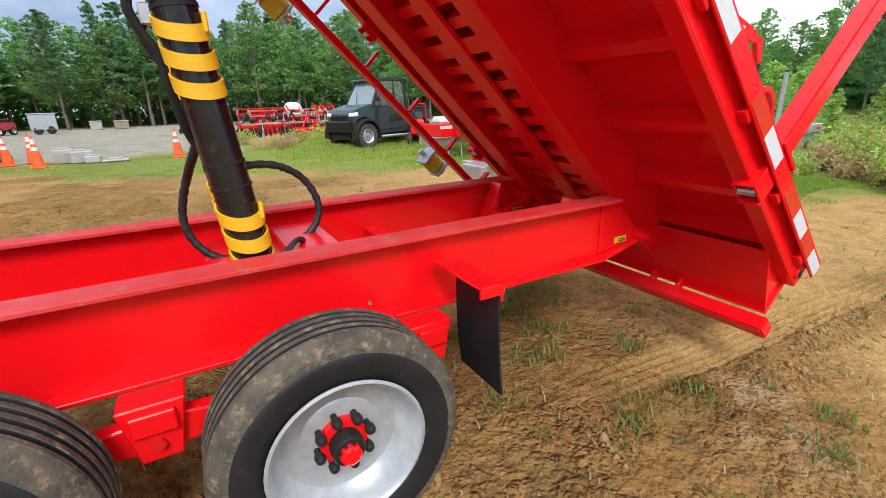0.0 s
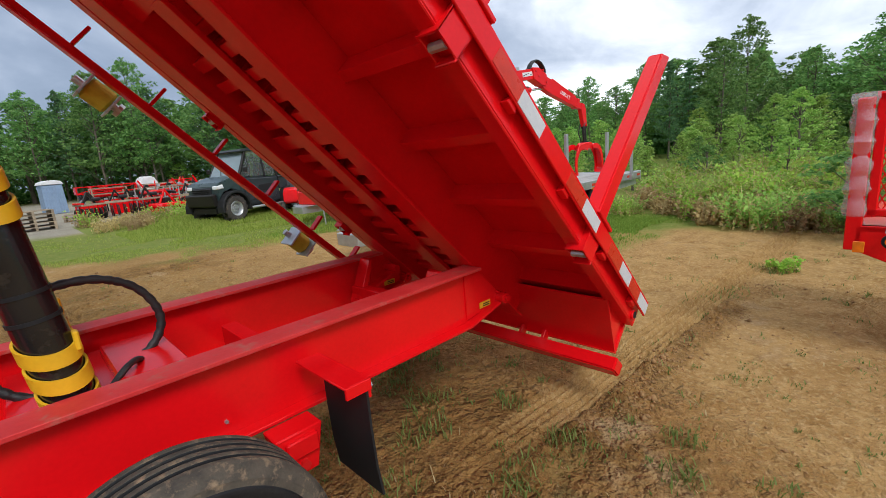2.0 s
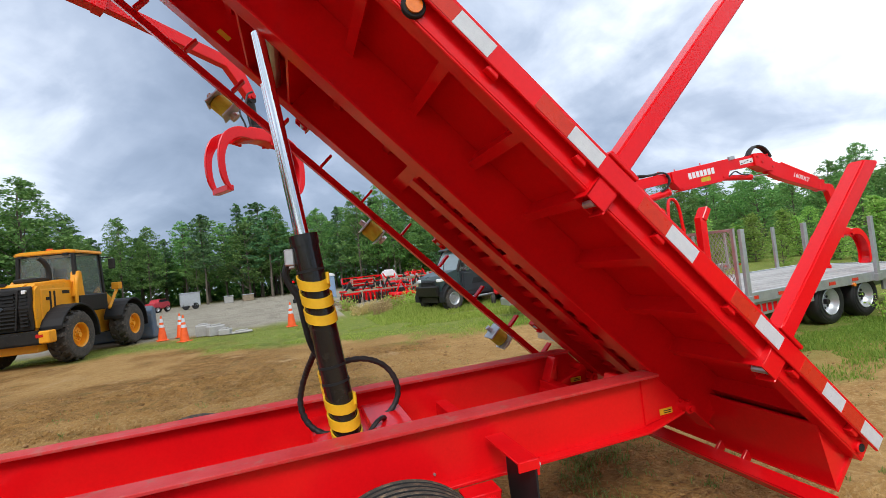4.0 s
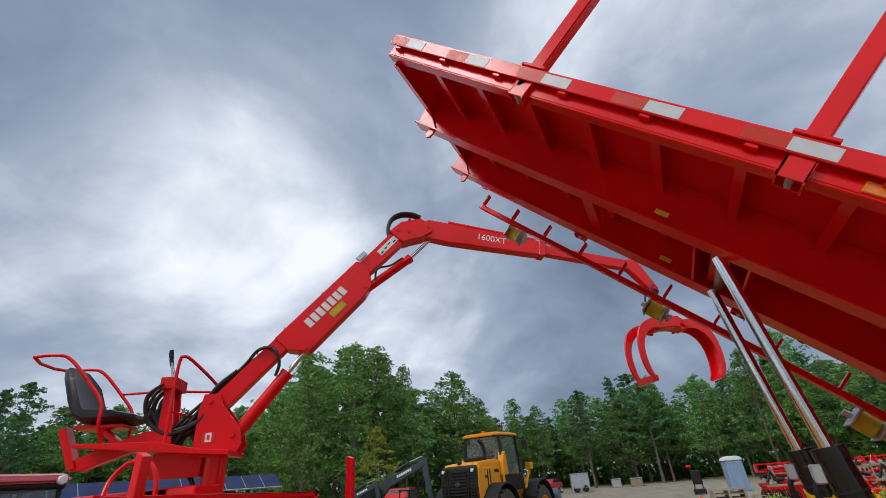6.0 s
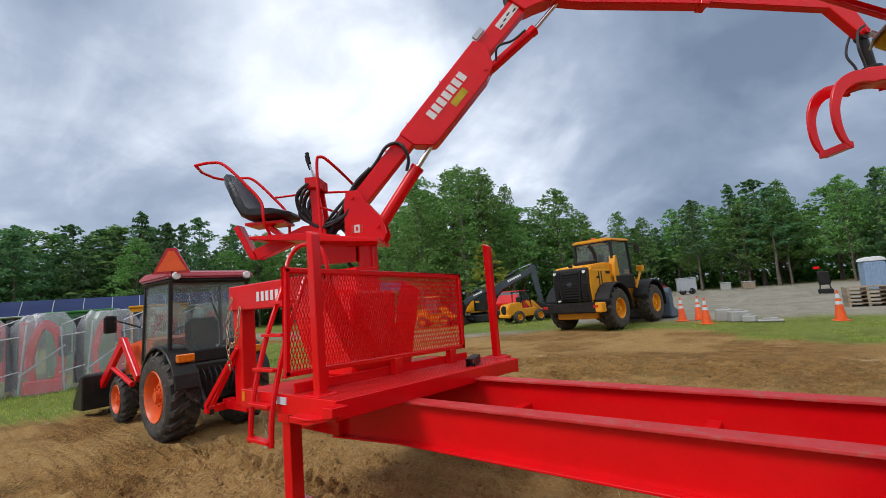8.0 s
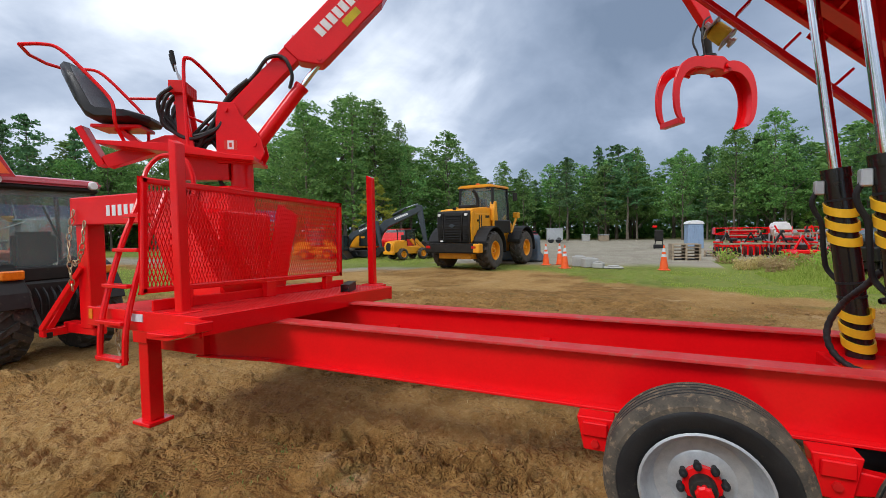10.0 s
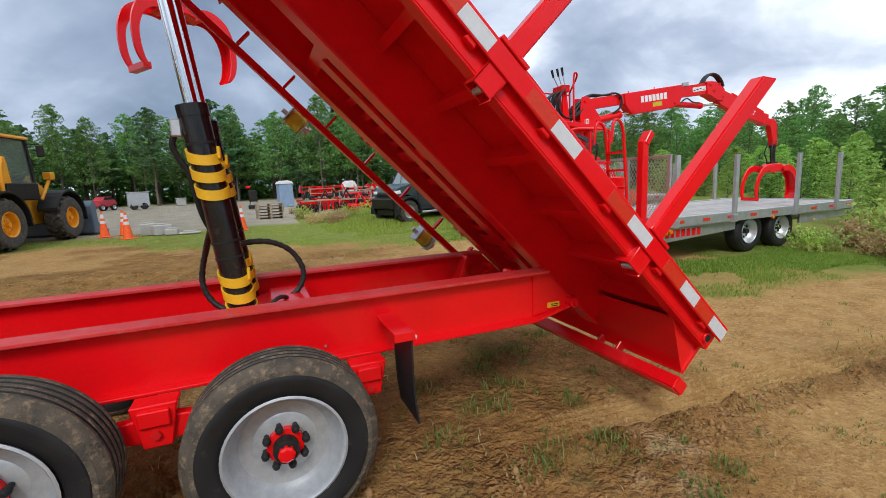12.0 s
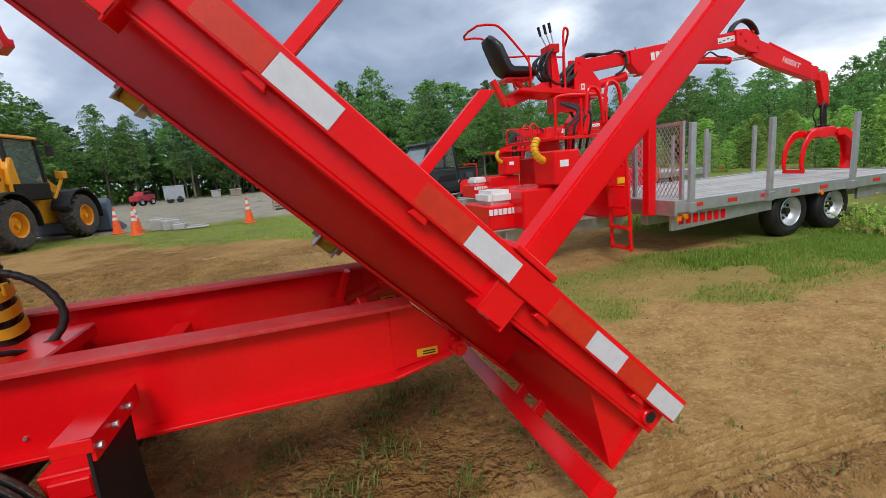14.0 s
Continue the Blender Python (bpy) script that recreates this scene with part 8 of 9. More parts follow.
def zones(x, y):
    """Grass, gravel and damp soil by place."""
    n = fbm(x * 0.45, y * 0.45, 41) * 0.9
    n2 = fbm(x * 1.6, y * 1.6, 47) * 0.5
    edge = np.interp(x, (-30, -14, -7, -1.5, 0.0, 1.5, 4.0, 6.0, 9.0), (12.6, 12.8, 14.4, 11.9, 10.3, 9.4, 7.0, 6.3, 6.3))
    lawn = smooth01(y + n * 1.1 + n2 - edge, -0.7, 0.9) * smooth01(17.2 + np.where(x > 1.5, 4.0, 0.0) - y + n, -0.5, 1.0) * smooth01(x, -30, -11.5 + 0 * x)
    left_lawn = smooth01(-x - 12.0 + n, 0, 1.2) * smooth01(y + 6, 0, 2) * smooth01(11.5 - y + n, 0, 1.5)
    back_lawn = smooth01(-x - 10.5 + n, 0, 1.5) * smooth01(y - 15.8 + n, 0, 1.0) * smooth01(30 - y, 0, 4)
    right = smooth01(1.1 - np.hypot((x - 6.1) / 2.6, (y - 2.35) / 1.05) + n * 0.25 + n2 * 0.3, 0, 0.35) * (0.45 + 0.35 * n2)
    wood = smooth01(np.hypot(x, y - 5), 56, 62) + smooth01(x + 0.25 * y - 7.6 + n * 0.5, 0, 0.8) * smooth01(9.0 - y, 0, 5)
    yard = smooth01(x - 4.0 + n, 0, 2.5) * smooth01(y - 5.0 + n, 0, 2)
    grass = np.clip(lawn + left_lawn + back_lawn + right + wood + yard * 0.8, 0, 1)
    gravel = smooth01(y + n * 0.7 - 16.6 + np.where(x < -8.5, 4.5 * smooth01(-x, 8.5, 10.5), 0.0), -0.6, 1.0) * (1 - back_lawn) * (1 - np.clip(wood, 0, 1)) * (1 - smooth01(x - 1.5 + n, 0, 2) * smooth01(20.5 - y, 0, 1.5))
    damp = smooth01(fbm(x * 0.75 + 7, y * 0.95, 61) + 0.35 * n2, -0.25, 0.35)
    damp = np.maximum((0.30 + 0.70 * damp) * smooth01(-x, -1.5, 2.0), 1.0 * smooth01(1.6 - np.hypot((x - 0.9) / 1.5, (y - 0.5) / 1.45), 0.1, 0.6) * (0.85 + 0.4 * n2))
    # trodden brown soil beyond the far side
    far_soil = smooth01(y, 1.8, 3.0) * smooth01(10.5 - y, 0, 2.5) * smooth01(4.0 - x, 0, 2.5)
    damp = np.maximum(damp, far_soil * (0.4 + 0.5 * smooth01(fbm(x * 0.9, y * 1.3, 83) + 0.6 * n2, -0.5, 0.5)))
    # fresh soil thrown up beside the track, colour darkened against the flat light
    v = y - (0.16 - 0.055 * (x - 1.0))
    spill = smooth01(0.2 - np.abs(v + 0.24), 0, 0.14) * smooth01(x, 0.9, 1.8) * smooth01(5.4 - x, 0, 1.2)
    damp = np.maximum(damp, spill * (0.65 + 0.5 * n2))
    damp = damp * (1 - 0.95 * smooth01(0.17 - np.abs(v), 0, 0.03) * smooth01(x, 1.2, 2.0) * smooth01(8.0 - x, 0, 0.8))
    return grass, np.clip(gravel, 0, 1), np.clip(damp, 0, 1)


def ground_material():
    m, nt, lk, bs = nodes_of("yard_ground")
    at = nt.new("ShaderNodeAttribute")
    at.attribute_name = "zone"
    sep = nt.new("ShaderNodeSeparateColor")
    lk.new(at.outputs["Color"], sep.inputs[0])
    geo = nt.new("ShaderNodeNewGeometry")

    def nz(s, d=5, r=0.6):
        n = nt.new("ShaderNodeTexNoise")
        n.inputs["Scale"].default_value, n.inputs["Detail"].default_value, n.inputs["Roughness"].default_value = s, d, r
        lk.new(geo.outputs["Position"], n.inputs["Vector"])
        return n.outputs["Fac"]

    def rng(v, lo, hi, a=0.0, b=1.0):
        r = nt.new("ShaderNodeMapRange")
        r.inputs["From Min"].default_value, r.inputs["From Max"].default_value = lo, hi
        r.inputs["To Min"].default_value, r.inputs["To Max"].default_value = a, b
        lk.new(v, r.inputs["Value"])
        return r.outputs[0]

    def mix(f, c1, c2):
        n = nt.new("ShaderNodeMixRGB")
        lk.new(f, n.inputs["Fac"])
        for k, c in (("Color1", c1), ("Color2", c2)):
            if isinstance(c, tuple):
                n.inputs[k].default_value = (*c, 1)
            else:
                lk.new(c, n.inputs[k])
        return n.outputs[0]

    def mth(op, a, b):
        n = nt.new("ShaderNodeMath")
        n.operation, n.use_clamp = op, True
        for k, v in enumerate((a, b)):
            if isinstance(v, float):
                n.inputs[k].default_value = v
            else:
                lk.new(v, n.inputs[k])
        return n.outputs[0]

    broad, mid, fine, grit = nz(0.8), nz(4.5), nz(28, 4), nz(130, 3)
    sand = mix(rng(mid, 0.35, 0.68), (0.54, 0.335, 0.125), (0.34, 0.185, 0.056))
    sand = mix(rng(fine, 0.48, 0.75), sand, (0.62, 0.425, 0.19))
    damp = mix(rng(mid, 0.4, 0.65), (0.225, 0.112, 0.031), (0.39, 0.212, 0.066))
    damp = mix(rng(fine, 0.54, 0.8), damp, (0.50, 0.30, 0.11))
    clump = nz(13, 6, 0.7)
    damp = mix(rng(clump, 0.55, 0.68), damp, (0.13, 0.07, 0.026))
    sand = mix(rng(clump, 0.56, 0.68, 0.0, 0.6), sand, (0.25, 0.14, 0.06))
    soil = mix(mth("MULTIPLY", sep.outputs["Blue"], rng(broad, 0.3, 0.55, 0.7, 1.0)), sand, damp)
    pale = mth("MULTIPLY", rng(broad, 0.58, 0.7), rng(mid, 0.45, 0.6))
    soil = mix(mth("MULTIPLY", pale, 0.6), soil, (0.60, 0.44, 0.25))
    moss = mth("MULTIPLY", rng(nz(2.1, 6, 0.65), 0.56, 0.66), sep.outputs["Blue"])
    soil = mix(mth("MULTIPLY", moss, 0.55), soil, (0.16, 0.13, 0.045))
    grass = mix(rng(mid, 0.35, 0.65), (0.17, 0.23, 0.035), (0.33, 0.31, 0.09))
    grass = mix(rng(fine, 0.35, 0.7), grass, (0.14, 0.22, 0.03))
    gravel = mix(rng(fine, 0.35, 0.7), (0.34, 0.31, 0.235), (0.45, 0.415, 0.325))
    gravel = mix(rng(broad, 0.4, 0.65), gravel, (0.33, 0.29, 0.23))
    col = mix(sep.outputs["Green"], soil, gravel)
    gm = mth("MULTIPLY", sep.outputs["Red"], rng(fine, 0.2, 0.45, 0.6, 1.0))
    col = mix(gm, col, grass)
    col = mix(rng(grit, 0.45, 0.75, 0.0, 0.3), col, (0.13, 0.075, 0.03))
    lk.new(col, bs.inputs["Base Color"])
    bs.inputs["Roughness"].default_value = 0.95
    bs.inputs["Specular IOR Level"].default_value = 0.15
    bp = nt.new("ShaderNodeBump")
    bp.inputs["Strength"].default_value, bp.inputs["Distance"].default_value = 1.0, 0.026
    # rounded clods with sharp creases, two sizes, where the soil is broken
    def clods(scale):
        wob = nt.new("ShaderNodeTexNoise")
        wob.inputs["Scale"].default_value, wob.inputs["Detail"].default_value = scale * 0.4, 3
        lk.new(geo.outputs["Position"], wob.inputs["Vector"])
        shift = nt.new("ShaderNodeVectorMath")
        shift.operation = "MULTIPLY_ADD"
        lk.new(wob.outputs["Color"], shift.inputs[0])
        shift.inputs[1].default_value = (2.2 / scale,) * 3
        lk.new(geo.outputs["Position"], shift.inputs[2])
        vo = nt.new("ShaderNodeTexVoronoi")
        vo.inputs["Scale"].default_value = scale
        lk.new(shift.outputs[0], vo.inputs["Vector"])
        return rng(vo.outputs["Distance"], 0.0, 0.75, 1.0, 0.0)

    clod_sum = nt.new("ShaderNodeMath")
    clod_sum.operation = "MULTIPLY_ADD"
    lk.new(clods(15.0), clod_sum.inputs[0])
    clod_sum.inputs[1].default_value = 2.0
    lk.new(clods(42.0), clod_sum.inputs[2])
    clod_part = nt.new("ShaderNodeMath")
    clod_part.operation = "MULTIPLY"
    lk.new(clod_sum.outputs[0], clod_part.inputs[0])
    lk.new(mth("MULTIPLY", rng(sep.outputs["Blue"], 0.0, 0.7, 0.12, 1.0), rng(nz(1.7, 4), 0.38, 0.58, 0.25, 1.0)), clod_part.inputs[1])
    hs = nt.new("ShaderNodeMath")
    hs.operation = "ADD"
    hs2 = nt.new("ShaderNodeMath")
    hs2.operation = "MULTIPLY_ADD"
    lk.new(grit, hs2.inputs[0])
    hs2.inputs[1].default_value = 0.35
    lk.new(fine, hs2.inputs[2])
    hs3 = nt.new("ShaderNodeMath")
    hs3.operation = "MULTIPLY_ADD"
    lk.new(clump, hs3.inputs[0])
    hs3.inputs[1].default_value = 1.6
    lk.new(mid, hs3.inputs[2])
    lk.new(hs2.outputs[0], hs.inputs[0])
    lk.new(hs3.outputs[0], hs.inputs[1])
    hs4 = nt.new("ShaderNodeMath")
    hs4.operation = "MULTIPLY_ADD"
    lk.new(clod_part.outputs[0], hs4.inputs[0])
    hs4.inputs[1].default_value = 1.05
    lk.new(hs.outputs[0], hs4.inputs[2])
    lk.new(hs4.outputs[0], bp.inputs["Height"])
    lk.new(bp.outputs[0], bs.inputs["Normal"])
    return m


gx_ = steps(-6.8, 6.0, 0.025, -420, 420, 1.11)
gy_ = steps(-2.0, 7.5, 0.027, -420, 420, 1.11)
# finer rows along the ribbed tyre track
gy_ = np.concatenate([gy_[gy_ < -0.32], np.arange(-0.32, 0.42, 0.0105), gy_[gy_ > 0.43]])
GX, GY = np.meshgrid(gx_, gy_, indexing="ij")
GZ = ground_height(GX, GY)
nx_, ny_ = GX.shape
me = bpy.data.meshes.new("ground")
verts = np.stack([GX.ravel(), GY.ravel(), GZ.ravel()], 1)
idx = np.arange(nx_ * ny_).reshape(nx_, ny_)
quads = np.stack([idx[:-1, :-1].ravel(), idx[1:, :-1].ravel(), idx[1:, 1:].ravel(), idx[:-1, 1:].ravel()], 1)
me.vertices.add(len(verts))
me.vertices.foreach_set("co", verts.ravel())
me.loops.add(quads.size)
me.loops.foreach_set("vertex_index", quads.ravel())
me.polygons.add(len(quads))
me.polygons.foreach_set("loop_start", np.arange(0, quads.size, 4))
me.polygons.foreach_set("use_smooth", np.ones(len(quads), bool))
me.update(calc_edges=True)
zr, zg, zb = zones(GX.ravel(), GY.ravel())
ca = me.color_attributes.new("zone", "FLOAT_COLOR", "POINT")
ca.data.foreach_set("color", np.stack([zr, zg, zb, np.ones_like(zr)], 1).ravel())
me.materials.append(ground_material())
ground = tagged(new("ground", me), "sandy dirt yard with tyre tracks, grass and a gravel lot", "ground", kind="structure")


# ---------------------------------------------------------------- grass and leaves
def leaf_material(name, dark, light, rough=0.55, through=0.45):
    m, nt, lk, bs = nodes_of(name)
    geo = nt.new("ShaderNodeNewGeometry")
    info = nt.new("ShaderNodeObjectInfo")
    r = nt.new("ShaderNodeValToRGB")
    r.color_ramp.elements[0].color, r.color_ramp.elements[1].color = (*dark, 1), (*light, 1)
    lk.new(geo.outputs["Random Per Island"], r.inputs["Fac"])
    hsv = nt.new("ShaderNodeHueSaturation")
    for key, out, lo, hi in (("Value", "Random", 0.72, 1.3), ("Hue", "Random", 0.485, 0.515)):
        mr = nt.new("ShaderNodeMapRange")
        mr.inputs["To Min"].default_value, mr.inputs["To Max"].default_value = lo, hi
        lk.new(info.outputs[out], mr.inputs["Value"])
        lk.new(mr.outputs[0], hsv.inputs[key])
    lk.new(r.outputs["Color"], hsv.inputs["Color"])
    lk.new(hsv.outputs[0], bs.inputs["Base Color"])
    bs.inputs["Roughness"].default_value = rough
    bs.inputs["Specular IOR Level"].default_value = 0.25
    tl = nt.new("ShaderNodeBsdfTranslucent")
    lk.new(hsv.outputs[0], tl.inputs["Color"])
    mx = nt.new("ShaderNodeMixShader")
    mx.inputs["Fac"].default_value = through
    lk.new(bs.outputs[0], mx.inputs[1])
    lk.new(tl.outputs[0], mx.inputs[2])
    lk.new(mx.outputs[0], nt["Material Output"].inputs["Surface"])
    return m


GRASS = leaf_material("grass_blades", (0.22, 0.34, 0.035), (0.50, 0.56, 0.13))
TURF = leaf_material("short_turf", (0.15, 0.31, 0.035), (0.36, 0.50, 0.09))
TUFT = leaf_material("thin_grass", (0.13, 0.20, 0.04), (0.30, 0.36, 0.10))
WEED = leaf_material("weed_leaves", (0.20, 0.38, 0.04), (0.48, 0.64, 0.11))
STRAW = leaf_material("dry_straw", (0.40, 0.28, 0.12), (0.64, 0.50, 0.26))
BROADLEAF = leaf_material("broad_leaves", (0.09, 0.205, 0.055), (0.26, 0.43, 0.12))
NEEDLES = leaf_material("pine_needles", (0.068, 0.155, 0.068), (0.17, 0.30, 0.12))
YELLOWGREEN = leaf_material("yellow_green_leaves", (0.28, 0.36, 0.04), (0.48, 0.52, 0.09))
YOUNG = leaf_material("young_leaves", (0.19, 0.38, 0.06), (0.46, 0.62, 0.16))


def mesh_of(name, v, f, mats, slots=None):
    """A mesh from points and faces of three or four corners."""
    v = np.asarray(v, dtype=np.float32).reshape(-1, 3)
    me = bpy.data.meshes.new(name)
    me.vertices.add(len(v))
    me.vertices.foreach_set("co", v.ravel())
    if isinstance(f, np.ndarray):
        sizes, flat = np.full(len(f), f.shape[1]), f.ravel()
    else:
        sizes, flat = np.array([len(q) for q in f]), np.fromiter(itertools.chain.from_iterable(f), dtype=np.int32)
    me.loops.add(len(flat))
    me.loops.foreach_set("vertex_index", flat.astype(np.int32))
    me.polygons.add(len(sizes))
    me.polygons.foreach_set("loop_start", (np.cumsum(sizes) - sizes).astype(np.int32))
    for m in mats:
        me.materials.append(m)
    if slots is not None:
        me.polygons.foreach_set("material_index", slots)
    me.update(calc_edges=True)
    return me


def blades(name, label, areas, material, seed):
    """Grass as single bent blades: areas of (x0, x1, y0, y1, count, height, patchiness)."""
    r = np.random.default_rng(seed)
    V, F = [], []
    n = 0
    for x0, x1, y0, y1, count, h, patch in areas:
        x, y = r.uniform(x0, x1, count), r.uniform(y0, y1, count)
        keep = fbm(x * 0.9, y * 0.9, 77 + seed) > patch
        g, gv, _ = zones(x, y)
        keep &= (g > r.uniform(0.15, 0.75, count)) & (gv < 0.6)
        x, y = x[keep], y[keep]
        k = len(x)
        hh = h * r.uniform(0.45, 1.25, k) * (0.75 + 0.5 * np.clip(fbm(x * 0.5, y * 0.5, 90), -0.6, 1))
        an = r.uniform(0, math.tau, k)
        wd = np.minimum(0.009, 0.0035 + 0.025 * hh) * r.uniform(0.7, 1.4, k)
        bend = r.uniform(0.1, 0.7, k) * hh
        z = ground_height(x, y) - 0.005
        c, s = np.cos(an), np.sin(an)
        p = np.stack([np.stack([x - s * wd, y + c * wd, z], 1), np.stack([x + s * wd, y - c * wd, z], 1), np.stack([x + c * bend * 0.4 + s * wd * 0.7, y + s * bend * 0.4 - c * wd * 0.7, z + hh * 0.6], 1), np.stack([x + c * bend * 0.4 - s * wd * 0.7, y + s * bend * 0.4 + c * wd * 0.7, z + hh * 0.6], 1), np.stack([x + c * bend, y + s * bend, z + hh], 1)], 1)
        V.append(p.reshape(-1, 3))
        b = n + 5 * np.arange(k)[:, None]
        F.append((b + np.array([0, 1, 2, 0, 2, 3, 3, 2, 4])).reshape(-1, 3))
        n += 5 * k
    ob = new(name, mesh_of(name, np.concatenate(V), np.concatenate(F), [material]))
    return tagged(ob, label, "grass", kind="stuff")


blades("meadow_grass", "bright green rough grass beyond the dirt", [(-3.5, 9.0, 6.5, 12.0, 52000, 0.075, -0.3), (2.0, 9.5, 10.5, 15.5, 40000, 0.2, -0.35), (-12, 2.0, 10.0, 17.5, 26000, 0.06, -0.4), (1.0, 8, 15, 21, 9000, 0.25, -0.2)], GRASS, 1)
blades("lawn_grass", "green grass behind the tractor and machines", [(-24, -12.2, -4, 11, 26000, 0.09, -0.7), (-26, -10.5, 15.5, 27, 14000, 0.10, -0.7)], GRASS, 2)
blades("trailer_grass", "fresh green grass beside the silver trailer", [(3.6, 9.0, 1.2, 3.5, 36000, 0.05, -0.25), (5.6, 8.6, 1.7, 3.0, 22000, 0.085, -0.3), (4.0, 11.0, 5.0, 9.5, 14000, 0.12, -0.4)], TURF, 3)


def tufts(name, label, spots, material, seed):
    """Small tufts and single weeds scattered on the dirt: (x, y, blades, spread, height)."""
    r = np.random.default_rng(seed)
    q = np.repeat(np.array(spots, dtype=float), [int(p[2]) for p in spots], axis=0)
    k = len(q)
    a, d = r.uniform(0, math.tau, k), q[:, 3] * r.uniform(0, 1, k) ** 0.7
    x, y = q[:, 0] + d * np.cos(a), q[:, 1] + d * np.sin(a)
    z = ground_height(x, y) - 0.004
    h, an, w = q[:, 4] * r.uniform(0.4, 1.2, k), r.uniform(0, math.tau, k), r.uniform(0.002, 0.0045, k)
    b = r.uniform(0.3, 1.1, k) * h
    c, s = np.cos(an), np.sin(an)
    p = [(x - s * w, y + c * w, z), (x + s * w, y - c * w, z), (x + c * b * 0.4 + s * w, y + s * b * 0.4 - c * w, z + h * 0.62), (x + c * b * 0.4 - s * w, y + s * b * 0.4 + c * w, z + h * 0.62), (x + c * b, y + s * b, z + h)]
    V = np.stack([np.stack(t, 1) for t in p], 1).reshape(-1, 3)
    F = (5 * np.arange(k)[:, None] + np.array([0, 1, 2, 0, 2, 3, 3, 2, 4])).reshape(-1, 3)
    return tagged(new(name, mesh_of(name, V, F, [material])), label, "grass", kind="stuff")


rs = random.Random(21)
spots = [(1.25, 0.55, 90, 0.16, 0.10), (1.75, 0.35, 50, 0.12, 0.08), (0.95, 1.0, 60, 0.16, 0.09), (1.9, 1.3, 80, 0.16, 0.10), (2.3, 1.55, 70, 0.14, 0.11), (1.45, -0.1, 30, 0.10, 0.06), (0.85, 0.35, 60, 0.14, 0.09), (2.6, 0.9, 40, 0.12, 0.08), (1.1, -0.55, 40, 0.12, 0.07), (1.63, -0.1, 70, 0.12, 0.10), (1.26, -0.09, 80, 0.14, 0.10), (1.63, 1.32, 90, 0.16, 0.1), (1.49, 1.12, 90, 0.18, 0.1), (1.49, 0.77, 90, 0.18, 0.09), (1.75, -0.62, 60, 0.11, 0.09), (2.0, -0.55, 50, 0.10, 0.09), (1.9, -0.95, 30, 0.10, 0.07), (4.6, -0.1, 60, 0.25, 0.08), (5.6, -0.35, 90, 0.18, 0.12), (0.75, -0.35, 50, 0.2, 0.05), (3.4, -1.2, 30, 0.2, 0.05), (1.5, 0.9, 40, 0.2, 0.06), (1.62, -0.22, 22, 0.1, 0.07)]
for k in range(150):
    spots.append((rs.uniform(0.4, 3.2), rs.uniform(-1.3, 1.9), rs.randint(3, 14), rs.uniform(0.02, 0.12), rs.uniform(0.025, 0.075)))
for k in range(70):
    spots.append((rs.uniform(-4.2, 0.4), rs.uniform(-0.9, 0.35), rs.randint(3, 12), rs.uniform(0.02, 0.1), rs.uniform(0.02, 0.05)))
for k in range(60):
    spots.append((rs.uniform(3.0, 7.0), rs.uniform(-1.2, 1.2), rs.randint(3, 12), rs.uniform(0.03, 0.14), rs.uniform(0.03, 0.08)))
for k in range(80):
    spots.append((rs.uniform(-4, 6), rs.uniform(2.2, 7.5), rs.randint(3, 14), rs.uniform(0.03, 0.2), rs.uniform(0.03, 0.09)))
tufts("grass_tufts", "thin green grass tufts on the sandy dirt", [(x, y, int(n * 1.3), d, h * 0.62) for x, y, n, d, h in spots], TUFT, 6)
dry = [(rs.uniform(-3, 6.5), rs.uniform(-1.6, 4), rs.randint(1, 4), 0.1, rs.uniform(0.015, 0.05)) for k in range(420)]
tufts("dry_straw", "scattered dry straw and twigs on the dirt", dry, STRAW, 8)
# clods and small stones
rn = np.random.default_rng(14)
NC = 11000
cx = np.concatenate([rn.uniform(1.0, 5.0, 1400), rn.uniform(-7.0, 0.6, 5600), rn.uniform(0.5, 6.5, 2400), rn.uniform(-7.0, 5.0, 1600)])
cy = np.concatenate([0.16 - 0.055 * (cx[:1400] - 1) - 0.27 + rn.normal(0, 0.08, 1400), rn.uniform(-1.5, 4.5, 5600), rn.uniform(-1.8, 3.0, 2400), rn.uniform(3.5, 8.5, 1600)])
clump_ = fbm(cx * 1.4, cy * 1.4, 93)
cs = (np.abs(rn.normal(0, 0.008, NC)) + 0.003) * np.where(np.arange(NC) < 7000, 1.0, 0.6) * np.clip(0.75 + 0.8 * clump_, 0.35, 1.7)
cs[9400:] *= 2.2
corner = np.array([(1, 0, 0), (0, 1, 0), (-1, 0, 0), (0, -1, 0), (0, 0, 1), (0, 0, -0.5)], dtype=float)
V = np.stack([cx, cy, ground_height(cx, cy) + 0.1 * cs], 1)[:, None, :] + corner[None] * cs[:, None, None] * rn.uniform(0.6, 1.4, (NC, 6, 3))
F = (6 * np.arange(NC)[:, None] + np.array([0, 1, 4, 1, 0, 5, 1, 2, 4, 2, 1, 5, 2, 3, 4, 3, 2, 5, 3, 0, 4, 0, 3, 5])).reshape(-1, 3)
CLOD = surface("soil_clod", (0.36, 0.21, 0.085), (0.24, 0.135, 0.052), rough=0.95, scale=5, fine=60, bump=0.4)
tagged(new("soil_clods", mesh_of("soil_clods", V, F, [CLOD])), "small clods of brown soil scattered on the churned dirt", "soil", kind="stuff")


# ---------------------------------------------------------------- trees and shrubs
LEAF_RNG = np.random.default_rng(5)


